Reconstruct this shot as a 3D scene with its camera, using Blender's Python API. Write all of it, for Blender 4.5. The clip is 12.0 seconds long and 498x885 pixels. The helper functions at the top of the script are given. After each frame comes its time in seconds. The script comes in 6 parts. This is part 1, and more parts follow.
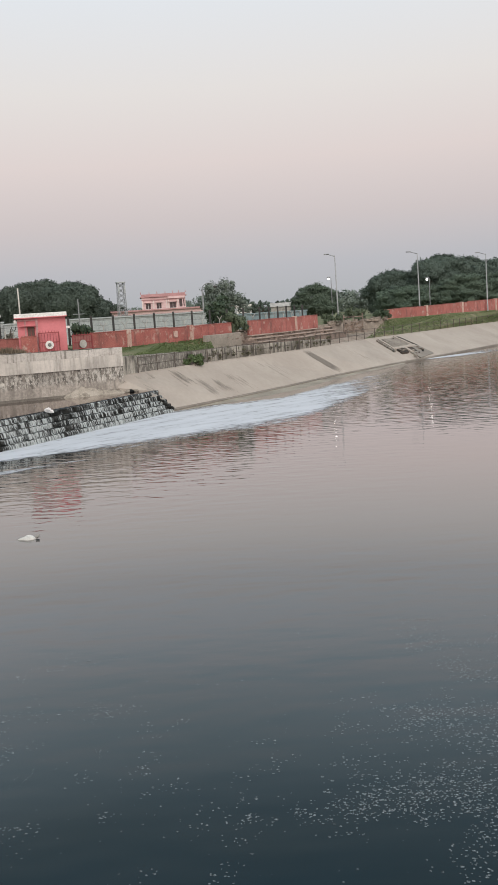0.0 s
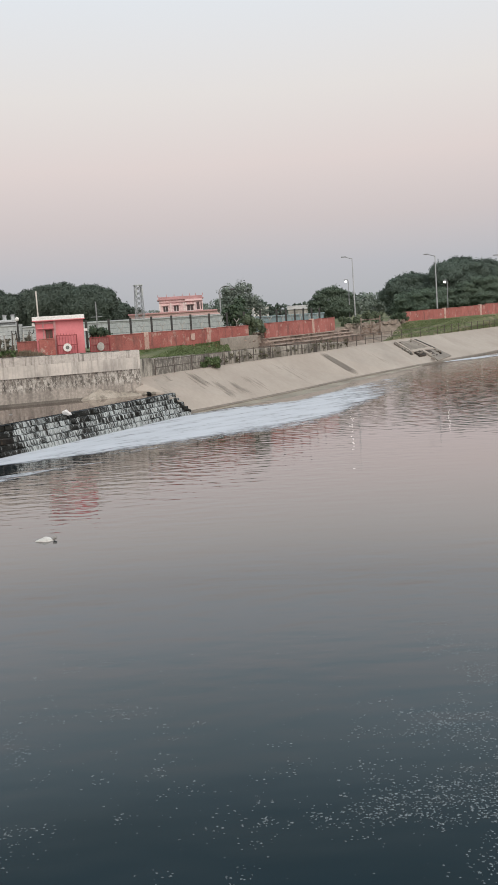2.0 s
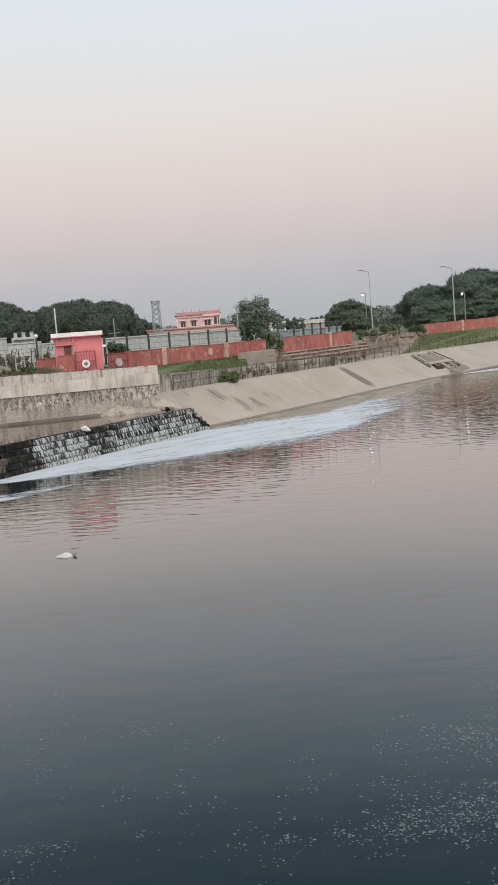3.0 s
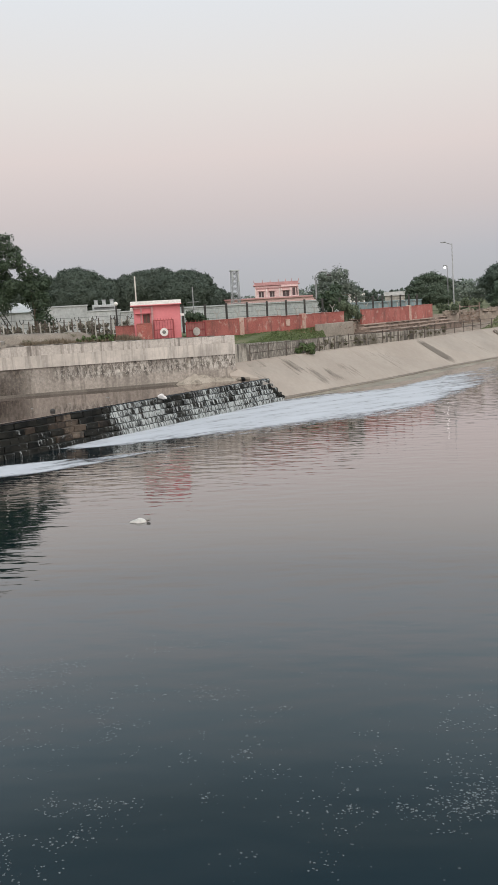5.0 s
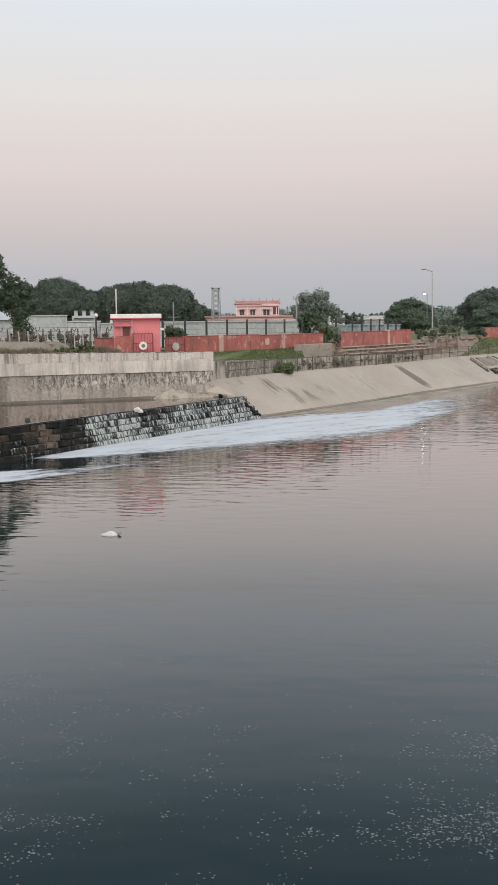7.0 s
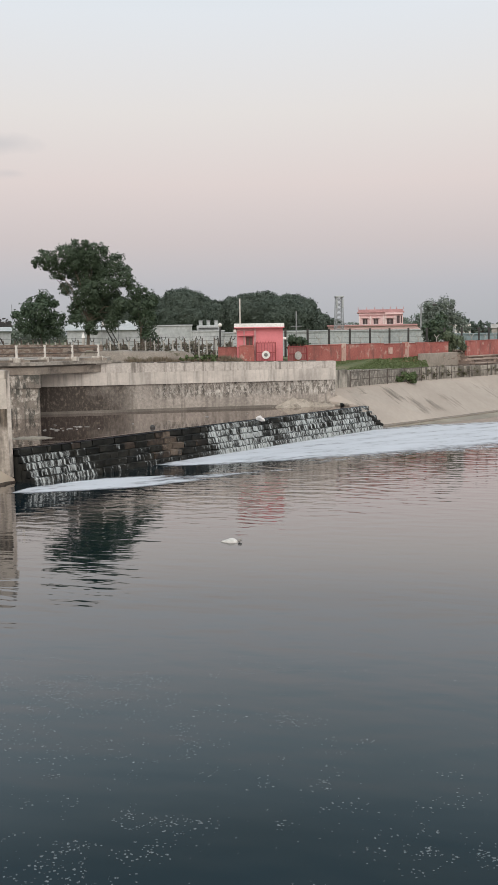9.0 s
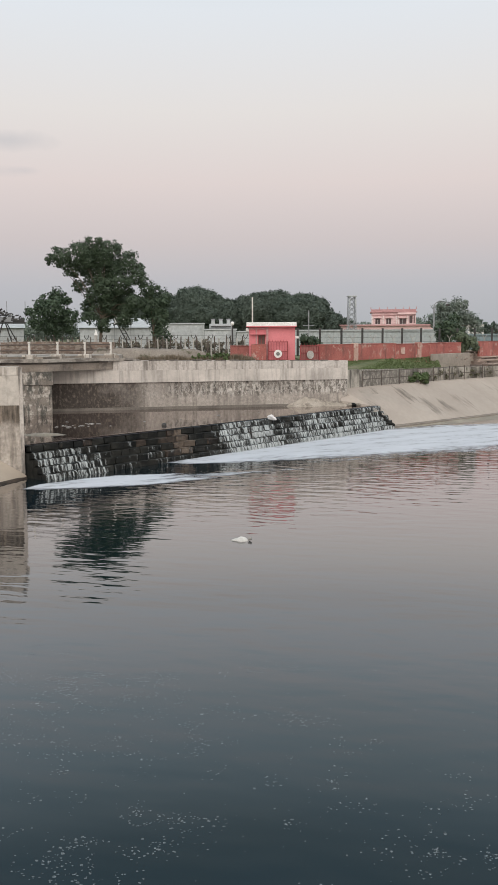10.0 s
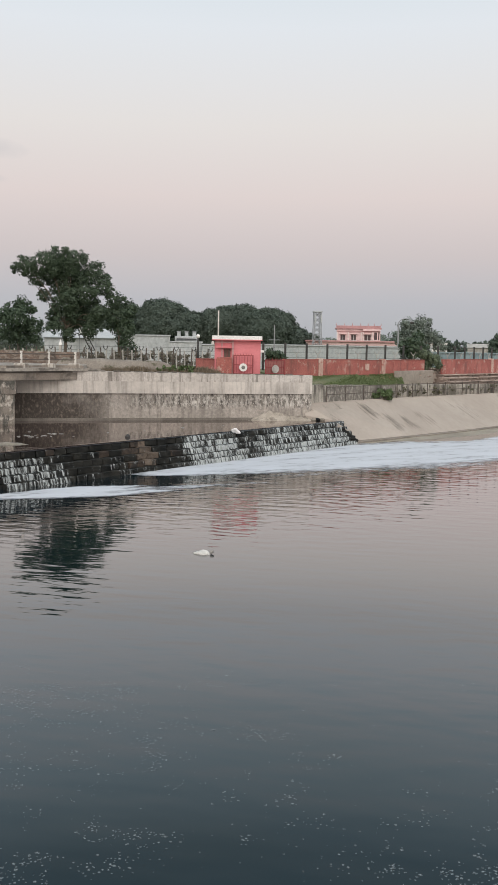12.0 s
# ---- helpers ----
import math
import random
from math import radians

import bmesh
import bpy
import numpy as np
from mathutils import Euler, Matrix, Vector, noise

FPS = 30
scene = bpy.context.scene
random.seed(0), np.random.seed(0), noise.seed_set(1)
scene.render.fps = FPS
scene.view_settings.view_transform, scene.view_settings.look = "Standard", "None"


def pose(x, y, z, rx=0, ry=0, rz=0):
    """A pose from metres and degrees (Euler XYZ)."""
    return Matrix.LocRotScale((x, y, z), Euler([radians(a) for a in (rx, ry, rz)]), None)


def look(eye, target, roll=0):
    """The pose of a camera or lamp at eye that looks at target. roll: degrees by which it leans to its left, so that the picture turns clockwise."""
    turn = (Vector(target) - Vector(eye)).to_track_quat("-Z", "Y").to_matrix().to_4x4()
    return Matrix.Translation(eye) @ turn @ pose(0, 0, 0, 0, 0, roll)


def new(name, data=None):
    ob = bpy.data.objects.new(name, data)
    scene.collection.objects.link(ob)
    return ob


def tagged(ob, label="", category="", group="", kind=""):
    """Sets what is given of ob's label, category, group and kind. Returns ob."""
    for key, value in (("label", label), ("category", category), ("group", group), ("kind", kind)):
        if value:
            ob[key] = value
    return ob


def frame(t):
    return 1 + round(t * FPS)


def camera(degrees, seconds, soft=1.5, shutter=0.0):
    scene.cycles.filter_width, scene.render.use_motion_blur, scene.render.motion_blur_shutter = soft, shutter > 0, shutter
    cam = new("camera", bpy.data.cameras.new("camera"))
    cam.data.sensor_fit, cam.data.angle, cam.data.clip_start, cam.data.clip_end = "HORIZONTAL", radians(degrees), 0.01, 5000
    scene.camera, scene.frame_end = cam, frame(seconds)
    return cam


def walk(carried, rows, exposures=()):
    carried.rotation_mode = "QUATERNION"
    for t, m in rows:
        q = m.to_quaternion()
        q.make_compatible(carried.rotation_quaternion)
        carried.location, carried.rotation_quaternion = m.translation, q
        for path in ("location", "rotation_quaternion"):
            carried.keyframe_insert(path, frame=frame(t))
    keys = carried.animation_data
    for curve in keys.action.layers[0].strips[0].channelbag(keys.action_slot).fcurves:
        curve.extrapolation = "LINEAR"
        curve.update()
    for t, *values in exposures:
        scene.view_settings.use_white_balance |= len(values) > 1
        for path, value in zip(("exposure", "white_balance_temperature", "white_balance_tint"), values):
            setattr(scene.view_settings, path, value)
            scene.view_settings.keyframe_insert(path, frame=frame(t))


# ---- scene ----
# The camera: a hand-held phone on the near bank, turning slowly.
cam = camera(30.68, 12.0, soft=1.5)
PATH = [
    (0.0, pose(0, 0, 6.0, 81.89, 3.50, -0.49)),
    (0.5, pose(0, 0, 6.0, 82.75, 3.38, 1.73)),
    (1.0, pose(0, 0, 6.0, 82.05, 2.60, -1.21)),
    (1.5, pose(0, 0, 6.0, 81.80, 2.98, -0.00)),
    (2.0, pose(0, 0, 6.0, 82.12, 3.51, 0.58)),
    (2.5, pose(0, 0, 6.0, 82.50, 4.55, 0.65)),
    (2.7, pose(0, 0, 6.0, 83.01, 4.39, 1.45)),
    (4.3, pose(0, 0, 6.0, 83.18, 3.78, 1.93)),
    (4.5, pose(0, 0, 6.0, 82.89, 3.76, 2.50)),
    (5, pose(0, 0, 6.0, 81.59, 3.14, 6.55)),
    (5.5, pose(0, 0, 6.0, 81.79, 2.15, 7.56)),
    (6, pose(0, 0, 6.0, 82.92, 1.24, 5.66)),
    (6.5, pose(0, 0, 6.0, 83.27, 1.13, 4.77)),
    (6.7, pose(0, 0, 6.0, 82.82, 0.90, 4.98)),
    (8.3, pose(0, 0, 6.0, 82.53, 1.36, 6.84)),
    (8.5, pose(0, 0, 6.0, 82.98, 1.04, 8.36)),
    (9.0, pose(0, 0, 6.0, 83.32, 0.82, 12.97)),
    (9.5, pose(0, 0, 6.0, 83.20, 0.70, 13.65)),
    (10.0, pose(0, 0, 6.0, 83.25, 0.32, 13.74)),
    (10.5, pose(0, 0, 6.0, 83.56, 1.78, 14.46)),
    (11.0, pose(0, 0, 6.0, 84.43, 1.86, 16.19)),
    (11.5, pose(0, 0, 6.0, 83.83, 1.45, 14.92)),
    (12.0, pose(0, 0, 6.0, 84.10, -0.94, 11.58)),
]
walk(cam, PATH)

# ---- sky and sun: just after sunset, the glow is behind the camera ----
def sky_world():
    w = bpy.data.worlds.new("dusk_sky")
    w.use_nodes = True
    nt = w.node_tree
    nt.nodes.clear()
    out = nt.nodes.new("ShaderNodeOutputWorld")
    bg = nt.nodes.new("ShaderNodeBackground")
    tc = nt.nodes.new("ShaderNodeTexCoord")
    sep = nt.nodes.new("ShaderNodeSeparateXYZ")
    nt.links.new(tc.outputs["Generated"], sep.inputs[0])
    ramp = nt.nodes.new("ShaderNodeValToRGB")
    nt.links.new(sep.outputs["Z"], ramp.inputs[0])
    stops = [(0.0, (0.41, 0.428, 0.455)), (0.05, (0.475, 0.472, 0.507)), (0.10, (0.598, 0.533, 0.53)),
             (0.16, (0.722, 0.632, 0.608)), (0.23, (0.765, 0.726, 0.7)), (0.32, (0.752, 0.784, 0.82)),
             (0.45, (0.58, 0.71, 0.78)), (0.7, (0.29, 0.43, 0.53)), (1.0, (0.22, 0.34, 0.46))]
    els = ramp.color_ramp.elements
    while len(els) < len(stops):
        els.new(0.5)
    for el, (p, c) in zip(els, stops):
        el.position, el.color = p, (*c, 1)
    # the western glow, behind the camera
    dot = nt.nodes.new("ShaderNodeVectorMath")
    dot.operation = "DOT_PRODUCT"
    dot.inputs[1].default_value = Vector((0.2, -0.66, 0.72)).normalized()
    nt.links.new(tc.outputs["Generated"], dot.inputs[0])
    rng = nt.nodes.new("ShaderNodeMapRange")
    rng.inputs["From Min"].default_value, rng.inputs["From Max"].default_value = 0.2, 1.0
    rng.inputs["To Min"].default_value, rng.inputs["To Max"].default_value = 0.0, 1.35
    nt.links.new(dot.outputs["Value"], rng.inputs["Value"])
    glow = nt.nodes.new("ShaderNodeMix")
    glow.data_type, glow.blend_type = "RGBA", "ADD"
    glow.inputs["B"].default_value = (1.0, 0.9, 0.82, 1)
    nt.links.new(rng.outputs[0], glow.inputs["Factor"])
    nt.links.new(ramp.outputs[0], glow.inputs["A"])
    glow.clamp_factor = False
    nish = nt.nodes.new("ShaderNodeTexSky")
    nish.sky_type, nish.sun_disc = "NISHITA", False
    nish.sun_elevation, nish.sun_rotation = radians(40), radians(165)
    mix = nt.nodes.new("ShaderNodeMix")
    mix.data_type, mix.blend_type = "RGBA", "ADD"
    mix.inputs["Factor"].default_value = 0.004
    nt.links.new(glow.outputs["Result"], mix.inputs["A"])
    nt.links.new(nish.outputs[0], mix.inputs["B"])
    # a faint, thin streak of cloud in the west-north-west
    nz = nt.nodes.new("ShaderNodeTexNoise")
    nz.inputs["Scale"].default_value, nz.inputs["Detail"].default_value = 30.0, 3.0
    nt.links.new(tc.outputs["Generated"], nz.inputs["Vector"])
    sky = mix.outputs["Result"]
    for at, size, most in (((-0.473, 0.8585, 0.1979), (17.0, 17.0, 95.0), 0.5), ((-0.4822, 0.8599, 0.1675), (20.0, 20.0, 170.0), 0.24), ((-0.4517, 0.876, 0.1693), (60.0, 60.0, 260.0), 0.2)):
        sub = nt.nodes.new("ShaderNodeVectorMath")
        sub.operation = "SUBTRACT"
        sub.inputs[1].default_value = at
        nt.links.new(tc.outputs["Generated"], sub.inputs[0])
        mp = nt.nodes.new("ShaderNodeVectorMath")
        mp.operation = "MULTIPLY"
        mp.inputs[1].default_value = size
        nt.links.new(sub.outputs[0], mp.inputs[0])
        ln = nt.nodes.new("ShaderNodeVectorMath")
        ln.operation = "LENGTH"
        nt.links.new(mp.outputs[0], ln.inputs[0])
        mix_n = nt.nodes.new("ShaderNodeMath")
        mix_n.operation = "MULTIPLY_ADD"
        mix_n.inputs[1].default_value = -1.1
        nt.links.new(nz.outputs["Fac"], mix_n.inputs[0])
        nt.links.new(ln.outputs["Value"], mix_n.inputs[2])
        cr = nt.nodes.new("ShaderNodeMapRange")
        cr.inputs["From Min"].default_value, cr.inputs["From Max"].default_value = 0.55, -0.45
        cr.inputs["To Min"].default_value, cr.inputs["To Max"].default_value = 0.0, most
        nt.links.new(mix_n.outputs[0], cr.inputs["Value"])
        cl = nt.nodes.new("ShaderNodeMix")
        cl.data_type = "RGBA"
        cl.inputs["B"].default_value = (0.5, 0.51, 0.54, 1)
        nt.links.new(cr.outputs[0], cl.inputs["Factor"])
        nt.links.new(sky, cl.inputs["A"])
        sky = cl.outputs["Result"]
    nt.links.new(cl.outputs["Result"], bg.inputs["Color"])
    bg.inputs["Strength"].default_value = 1.0
    nt.links.new(bg.outputs[0], out.inputs[0])
    scene.world = w


sky_world()
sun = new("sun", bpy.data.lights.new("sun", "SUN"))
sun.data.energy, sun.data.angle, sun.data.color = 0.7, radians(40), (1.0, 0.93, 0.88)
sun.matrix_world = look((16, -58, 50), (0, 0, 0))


# ---- materials ----
def node(nt, kind, **values):
    n = nt.nodes.new(kind)
    for k, v in values.items():
        n.inputs[k].default_value = v
    return n


def coords(nt, stretch=(1, 1, 1), shuffle=True):
    tc = nt.nodes.new("ShaderNodeTexCoord")
    vec = tc.outputs["Object"]
    if shuffle:
        info = nt.nodes.new("ShaderNodeObjectInfo")
        mul = nt.nodes.new("ShaderNodeMath")
        mul.operation = "MULTIPLY"
        mul.inputs[1].default_value = 61.0
        nt.links.new(info.outputs["Random"], mul.inputs[0])
        add = nt.nodes.new("ShaderNodeVectorMath")
        nt.links.new(vec, add.inputs[0])
        nt.links.new(mul.outputs[0], add.inputs[1])
        vec = add.outputs[0]
    mp = node(nt, "ShaderNodeMapping", Scale=stretch)
    nt.links.new(vec, mp.inputs["Vector"])
    return mp.outputs[0]


def noise_out(nt, vec, scale, detail=4.0, rough=0.55):
    n = node(nt, "ShaderNodeTexNoise", Scale=scale, Detail=detail, Roughness=rough)
    nt.links.new(vec, n.inputs["Vector"])
    return n.outputs["Fac"]


def ranged(nt, value, a, b, lo=0.0, hi=1.0):
    r = node(nt, "ShaderNodeMapRange")
    for k, v in (("From Min", a), ("From Max", b), ("To Min", lo), ("To Max", hi)):
        r.inputs[k].default_value = v
    nt.links.new(value, r.inputs["Value"])
    return r.outputs[0]


def blend(nt, fac, a, b, mode="MIX"):
    m = nt.nodes.new("ShaderNodeMix")
    m.data_type, m.blend_type = "RGBA", mode
    for sock, v in ((m.inputs["Factor"], fac), (m.inputs["A"], a), (m.inputs["B"], b)):
        if isinstance(v, (tuple, float, int)):
            sock.default_value = (*v, 1) if isinstance(v, tuple) else v
        else:
            nt.links.new(v, sock)
    return m.outputs["Result"]


def material(name):
    m = bpy.data.materials.new(name)
    m.use_nodes = True
    nt = m.node_tree
    return m, nt, nt.nodes["Principled BSDF"]


def surface(name, c1, c2, scale=0.6, rough=0.85, bump=0.25, stain=None, stain_scale=1.0, stain_at=(0.5, 0.62),
            stretch=(1, 1, 1), second=None, second_scale=0.4, second_at=(0.5, 0.6), metal=0.0, islands=0.0, grain=14.0, shuffle=True, speckle=0.2):
    """Two-scale colour with optional stains (stretched) and patches, and fine relief."""
    m, nt, bsdf = material(name)
    vec = coords(nt, shuffle=shuffle)
    big = noise_out(nt, vec, scale, 5)
    fine = noise_out(nt, vec, scale * grain, 5, 0.65)
    col = blend(nt, ranged(nt, big, 0.35, 0.65), c1, c2)
    if second:
        col = blend(nt, ranged(nt, noise_out(nt, vec, second_scale, 6, 0.65), *second_at), col, second)
    if stain:
        sv = coords(nt, stretch, shuffle)
        col = blend(nt, ranged(nt, noise_out(nt, sv, stain_scale, 6, 0.62), *stain_at, 0, 0.85), col, stain)
    g = ranged(nt, fine, 0.3, 0.7, 1 - speckle, 1 + speckle)
    gc = nt.nodes.new("ShaderNodeCombineColor")
    for i in range(3):
        nt.links.new(g, gc.inputs[i])
    col = blend(nt, 1.0, col, gc.outputs[0], "MULTIPLY")
    if islands:
        geo = nt.nodes.new("ShaderNodeNewGeometry")
        v = ranged(nt, geo.outputs["Random Per Island"], 0, 1, 1 - islands, 1 + islands)
        vc = nt.nodes.new("ShaderNodeCombineColor")
        for i in range(3):
            nt.links.new(v, vc.inputs[i])
        col = blend(nt, 1.0, col, vc.outputs[0], "MULTIPLY")
    nt.links.new(col, bsdf.inputs["Base Color"])
    bsdf.inputs["Roughness"].default_value = rough
    bsdf.inputs["Metallic"].default_value = metal
    b = node(nt, "ShaderNodeBump", Strength=bump, Distance=0.03)
    nt.links.new(fine, b.inputs["Height"])
    nt.links.new(b.outputs[0], bsdf.inputs["Normal"])
    return m


def dulled(m, level):
    """The same surface with a weaker sheen."""
    m.node_tree.nodes["Principled BSDF"].inputs["Specular IOR Level"].default_value = level
    return m


def leaf_material(name, c1, c2):
    m, nt, bsdf = material(name)
    geo = nt.nodes.new("ShaderNodeNewGeometry")
    info = nt.nodes.new("ShaderNodeObjectInfo")
    vec = coords(nt)
    f = blend(nt, 0.5, geo.outputs["Random Per Island"], noise_out(nt, vec, 0.5, 3))
    col = blend(nt, f, c1, c2)
    col = blend(nt, ranged(nt, info.outputs["Random"], 0, 1, 0, 0.35), col, (c2[0] * 1.1, c2[1] * 0.95, c2[2]))
    nt.links.new(col, bsdf.inputs["Base Color"])
    bsdf.inputs["Roughness"].default_value = 0.65
    return m


def water_material(name, body, ripple, far_gloss, stretch, swell_gain):
    """Dark turbid water: a body colour under a mirror whose strength grows towards grazing angles."""
    m, nt, bsdf = material(name)
    nt.nodes.remove(bsdf)
    out = nt.nodes["Material Output"]
    vec = coords(nt, stretch, False)
    small = noise_out(nt, vec, 1.0, 2.2, 0.45)
    vec2 = coords(nt, (stretch[0] * 0.45, stretch[1] * 0.36, 1.0), False)
    swell = noise_out(nt, vec2, 1.0, 2, 0.5)
    tc = nt.nodes.new("ShaderNodeTexCoord")
    far = nt.nodes.new("ShaderNodeVectorMath")
    far.operation = "DISTANCE"
    far.inputs[1].default_value = (-8.5, 37.0, 0.0)
    nt.links.new(tc.outputs["Object"], far.inputs[0])
    far2 = nt.nodes.new("ShaderNodeVectorMath")
    far2.operation = "DISTANCE"
    far2.inputs[1].default_value = (22.0, 88.0, 0.0)
    nt.links.new(tc.outputs["Object"], far2.inputs[0])
    wide = ranged(nt, far2.outputs["Value"], 8.0, 34.0, 4.0, 17.0)
    near = nt.nodes.new("ShaderNodeMath")
    near.operation = "MINIMUM"
    nt.links.new(far.outputs["Value"], near.inputs[0])
    nt.links.new(wide, near.inputs[1])
    calm = ranged(nt, near.outputs[0], 3.5, 17.0, 0.9, 0.12)
    sy = nt.nodes.new("ShaderNodeSeparateXYZ")
    nt.links.new(tc.outputs["Object"], sy.inputs[0])
    breeze = nt.nodes.new("ShaderNodeMath")
    breeze.operation = "MAXIMUM"
    nt.links.new(calm, breeze.inputs[0])
    nt.links.new(ranged(nt, sy.outputs["Y"], 36.0, 50.0, 0.0, 0.85), breeze.inputs[1])
    band = nt.nodes.new("ShaderNodeMath")
    band.operation = "SUBTRACT"
    band.inputs[1].default_value = 18.5
    nt.links.new(sy.outputs["Y"], band.inputs[0])
    away = nt.nodes.new("ShaderNodeMath")
    away.operation = "ABSOLUTE"
    nt.links.new(band.outputs[0], away.inputs[0])
    both = nt.nodes.new("ShaderNodeMath")
    both.operation = "MAXIMUM"
    nt.links.new(ranged(nt, away.outputs[0], 1.5, 7.5, 0.6, 0.0), both.inputs[0])
    nt.links.new(breeze.outputs[0], both.inputs[1])
    h = nt.nodes.new("ShaderNodeMath")
    h.operation = "MULTIPLY"
    nt.links.new(small, h.inputs[0])
    nt.links.new(both.outputs[0], h.inputs[1])
    h2 = nt.nodes.new("ShaderNodeMath")
    h2.operation = "MULTIPLY_ADD"
    nt.links.new(ranged(nt, sy.outputs["Y"], 14.0, 25.0, swell_gain, swell_gain * 0.16), h2.inputs[1])
    nt.links.new(swell, h2.inputs[0])
    nt.links.new(h.outputs[0], h2.inputs[2])
    b = node(nt, "ShaderNodeBump", Strength=1.0, Distance=ripple)
    nt.links.new(h2.outputs[0], b.inputs["Height"])
    dif = node(nt, "ShaderNodeBsdfDiffuse")
    murk = noise_out(nt, coords(nt, (0.16, 0.22, 1.0), False), 1.0, 3, 0.5)
    nt.links.new(blend(nt, ranged(nt, murk, 0.35, 0.65), tuple(c * 0.85 for c in body), (body[0] * 1.3, body[1] * 1.12, body[2] * 1.25)), dif.inputs["Color"])
    glo = node(nt, "ShaderNodeBsdfGlossy", Color=(1.0, 0.967, 0.955, 1), Roughness=0.03)
    nt.links.new(b.outputs[0], glo.inputs["Normal"])
    nt.links.new(ranged(nt, sy.outputs["Y"], 46.0, 62.0, 0.03, 0.045), glo.inputs["Roughness"])
    lw = node(nt, "ShaderNodeLayerWeight", Blend=0.5)
    cr = nt.nodes.new("ShaderNodeValToRGB")
    nt.links.new(lw.outputs["Facing"], cr.inputs[0])
    els = cr.color_ramp.elements
    stops = far_gloss
    while len(els) < len(stops):
        els.new(0.5)
    for el, (p, v) in zip(els, stops):
        el.position, el.color = p, (v, v, v, 1)
    mx = nt.nodes.new("ShaderNodeMixShader")
    nt.links.new(cr.outputs[0], mx.inputs[0])
    nt.links.new(dif.outputs[0], mx.inputs[1])
    nt.links.new(glo.outputs[0], mx.inputs[2])
    nt.links.new(mx.outputs[0], out.inputs[0])
    return m


def foam_material(name, colour, along_deg):
    """Drifting foam: drawn out into soft streaks along the current, torn open where its density is low."""
    m, nt, bsdf = material(name)
    out = nt.nodes["Material Output"]
    att = nt.nodes.new("ShaderNodeAttribute")
    att.attribute_name = "cover"
    tc = nt.nodes.new("ShaderNodeTexCoord")
    turn = node(nt, "ShaderNodeMapping", Rotation=(0, 0, radians(-along_deg)))
    nt.links.new(tc.outputs["Object"], turn.inputs["Vector"])

    def drawn(scale):
        mp = node(nt, "ShaderNodeMapping", Scale=scale)
        nt.links.new(turn.outputs[0], mp.inputs["Vector"])
        return mp.outputs[0]
    streak = noise_out(nt, drawn((0.3, 1.0, 1.0)), 1.0, 5, 0.55)
    flake = noise_out(nt, drawn((1.2, 3.0, 1.0)), 1.0, 5, 0.65)
    s = nt.nodes.new("ShaderNodeMath")
    s.operation = "MULTIPLY_ADD"
    s.inputs[1].default_value = 0.85
    nt.links.new(flake, s.inputs[0])
    nt.links.new(att.outputs["Fac"], s.inputs[2])
    s2 = nt.nodes.new("ShaderNodeMath")
    s2.operation = "MULTIPLY_ADD"
    s2.inputs[1].default_value = 0.75
    nt.links.new(streak, s2.inputs[0])
    nt.links.new(s.outputs[0], s2.inputs[2])
    col = blend(nt, ranged(nt, streak, 0.36, 0.62), tuple(c * 0.84 for c in colour), colour)
    col = blend(nt, ranged(nt, flake, 0.35, 0.7, 0.0, 0.5), col, tuple(c * 0.86 for c in colour))
    nt.links.new(col, bsdf.inputs["Base Color"])
    bsdf.inputs["Roughness"].default_value = 0.6
    tr = nt.nodes.new("ShaderNodeBsdfTransparent")
    mx = nt.nodes.new("ShaderNodeMixShader")
    nt.links.new(ranged(nt, s2.outputs[0], 0.9, 1.24, 0.0, 0.97), mx.inputs[0])
    nt.links.new(tr.outputs[0], mx.inputs[1])
    nt.links.new(bsdf.outputs[0], mx.inputs[2])
    nt.links.new(mx.outputs[0], out.inputs[0])
    return m


def falls_material(name, colour):
    """Water falling in threads: narrow strands that widen and close up where the flow is strong."""
    m, nt, bsdf = material(name)
    out = nt.nodes["Material Output"]
    att = nt.nodes.new("ShaderNodeAttribute")
    att.attribute_name = "cover"
    thread = noise_out(nt, coords(nt, (8.5, 4.0, 0.4), False), 1.0, 3, 0.6)
    sheet = noise_out(nt, coords(nt, (0.8, 2.5, 1.2), False), 1.0, 3, 0.55)
    a = nt.nodes.new("ShaderNodeMath")
    a.operation = "MULTIPLY_ADD"
    a.inputs[1].default_value = 1.6
    nt.links.new(thread, a.inputs[0])
    nt.links.new(att.outputs["Fac"], a.inputs[2])
    b = nt.nodes.new("ShaderNodeMath")
    b.operation = "MULTIPLY_ADD"
    b.inputs[1].default_value = 0.3
    nt.links.new(sheet, b.inputs[0])
    nt.links.new(a.outputs[0], b.inputs[2])
    nt.links.new(blend(nt, ranged(nt, noise_out(nt, coords(nt, (16, 9, 2.5), False), 1.0, 4), 0.35, 0.65), tuple(c * 0.62 for c in colour), colour), bsdf.inputs["Base Color"])
    bsdf.inputs["Roughness"].default_value = 0.5
    tr = nt.nodes.new("ShaderNodeBsdfTransparent")
    mx = nt.nodes.new("ShaderNodeMixShader")
    nt.links.new(ranged(nt, b.outputs[0], 1.12, 1.5, 0.0, 0.86), mx.inputs[0])
    nt.links.new(tr.outputs[0], mx.inputs[1])
    nt.links.new(bsdf.outputs[0], mx.inputs[2])
    nt.links.new(mx.outputs[0], out.inputs[0])
    return m


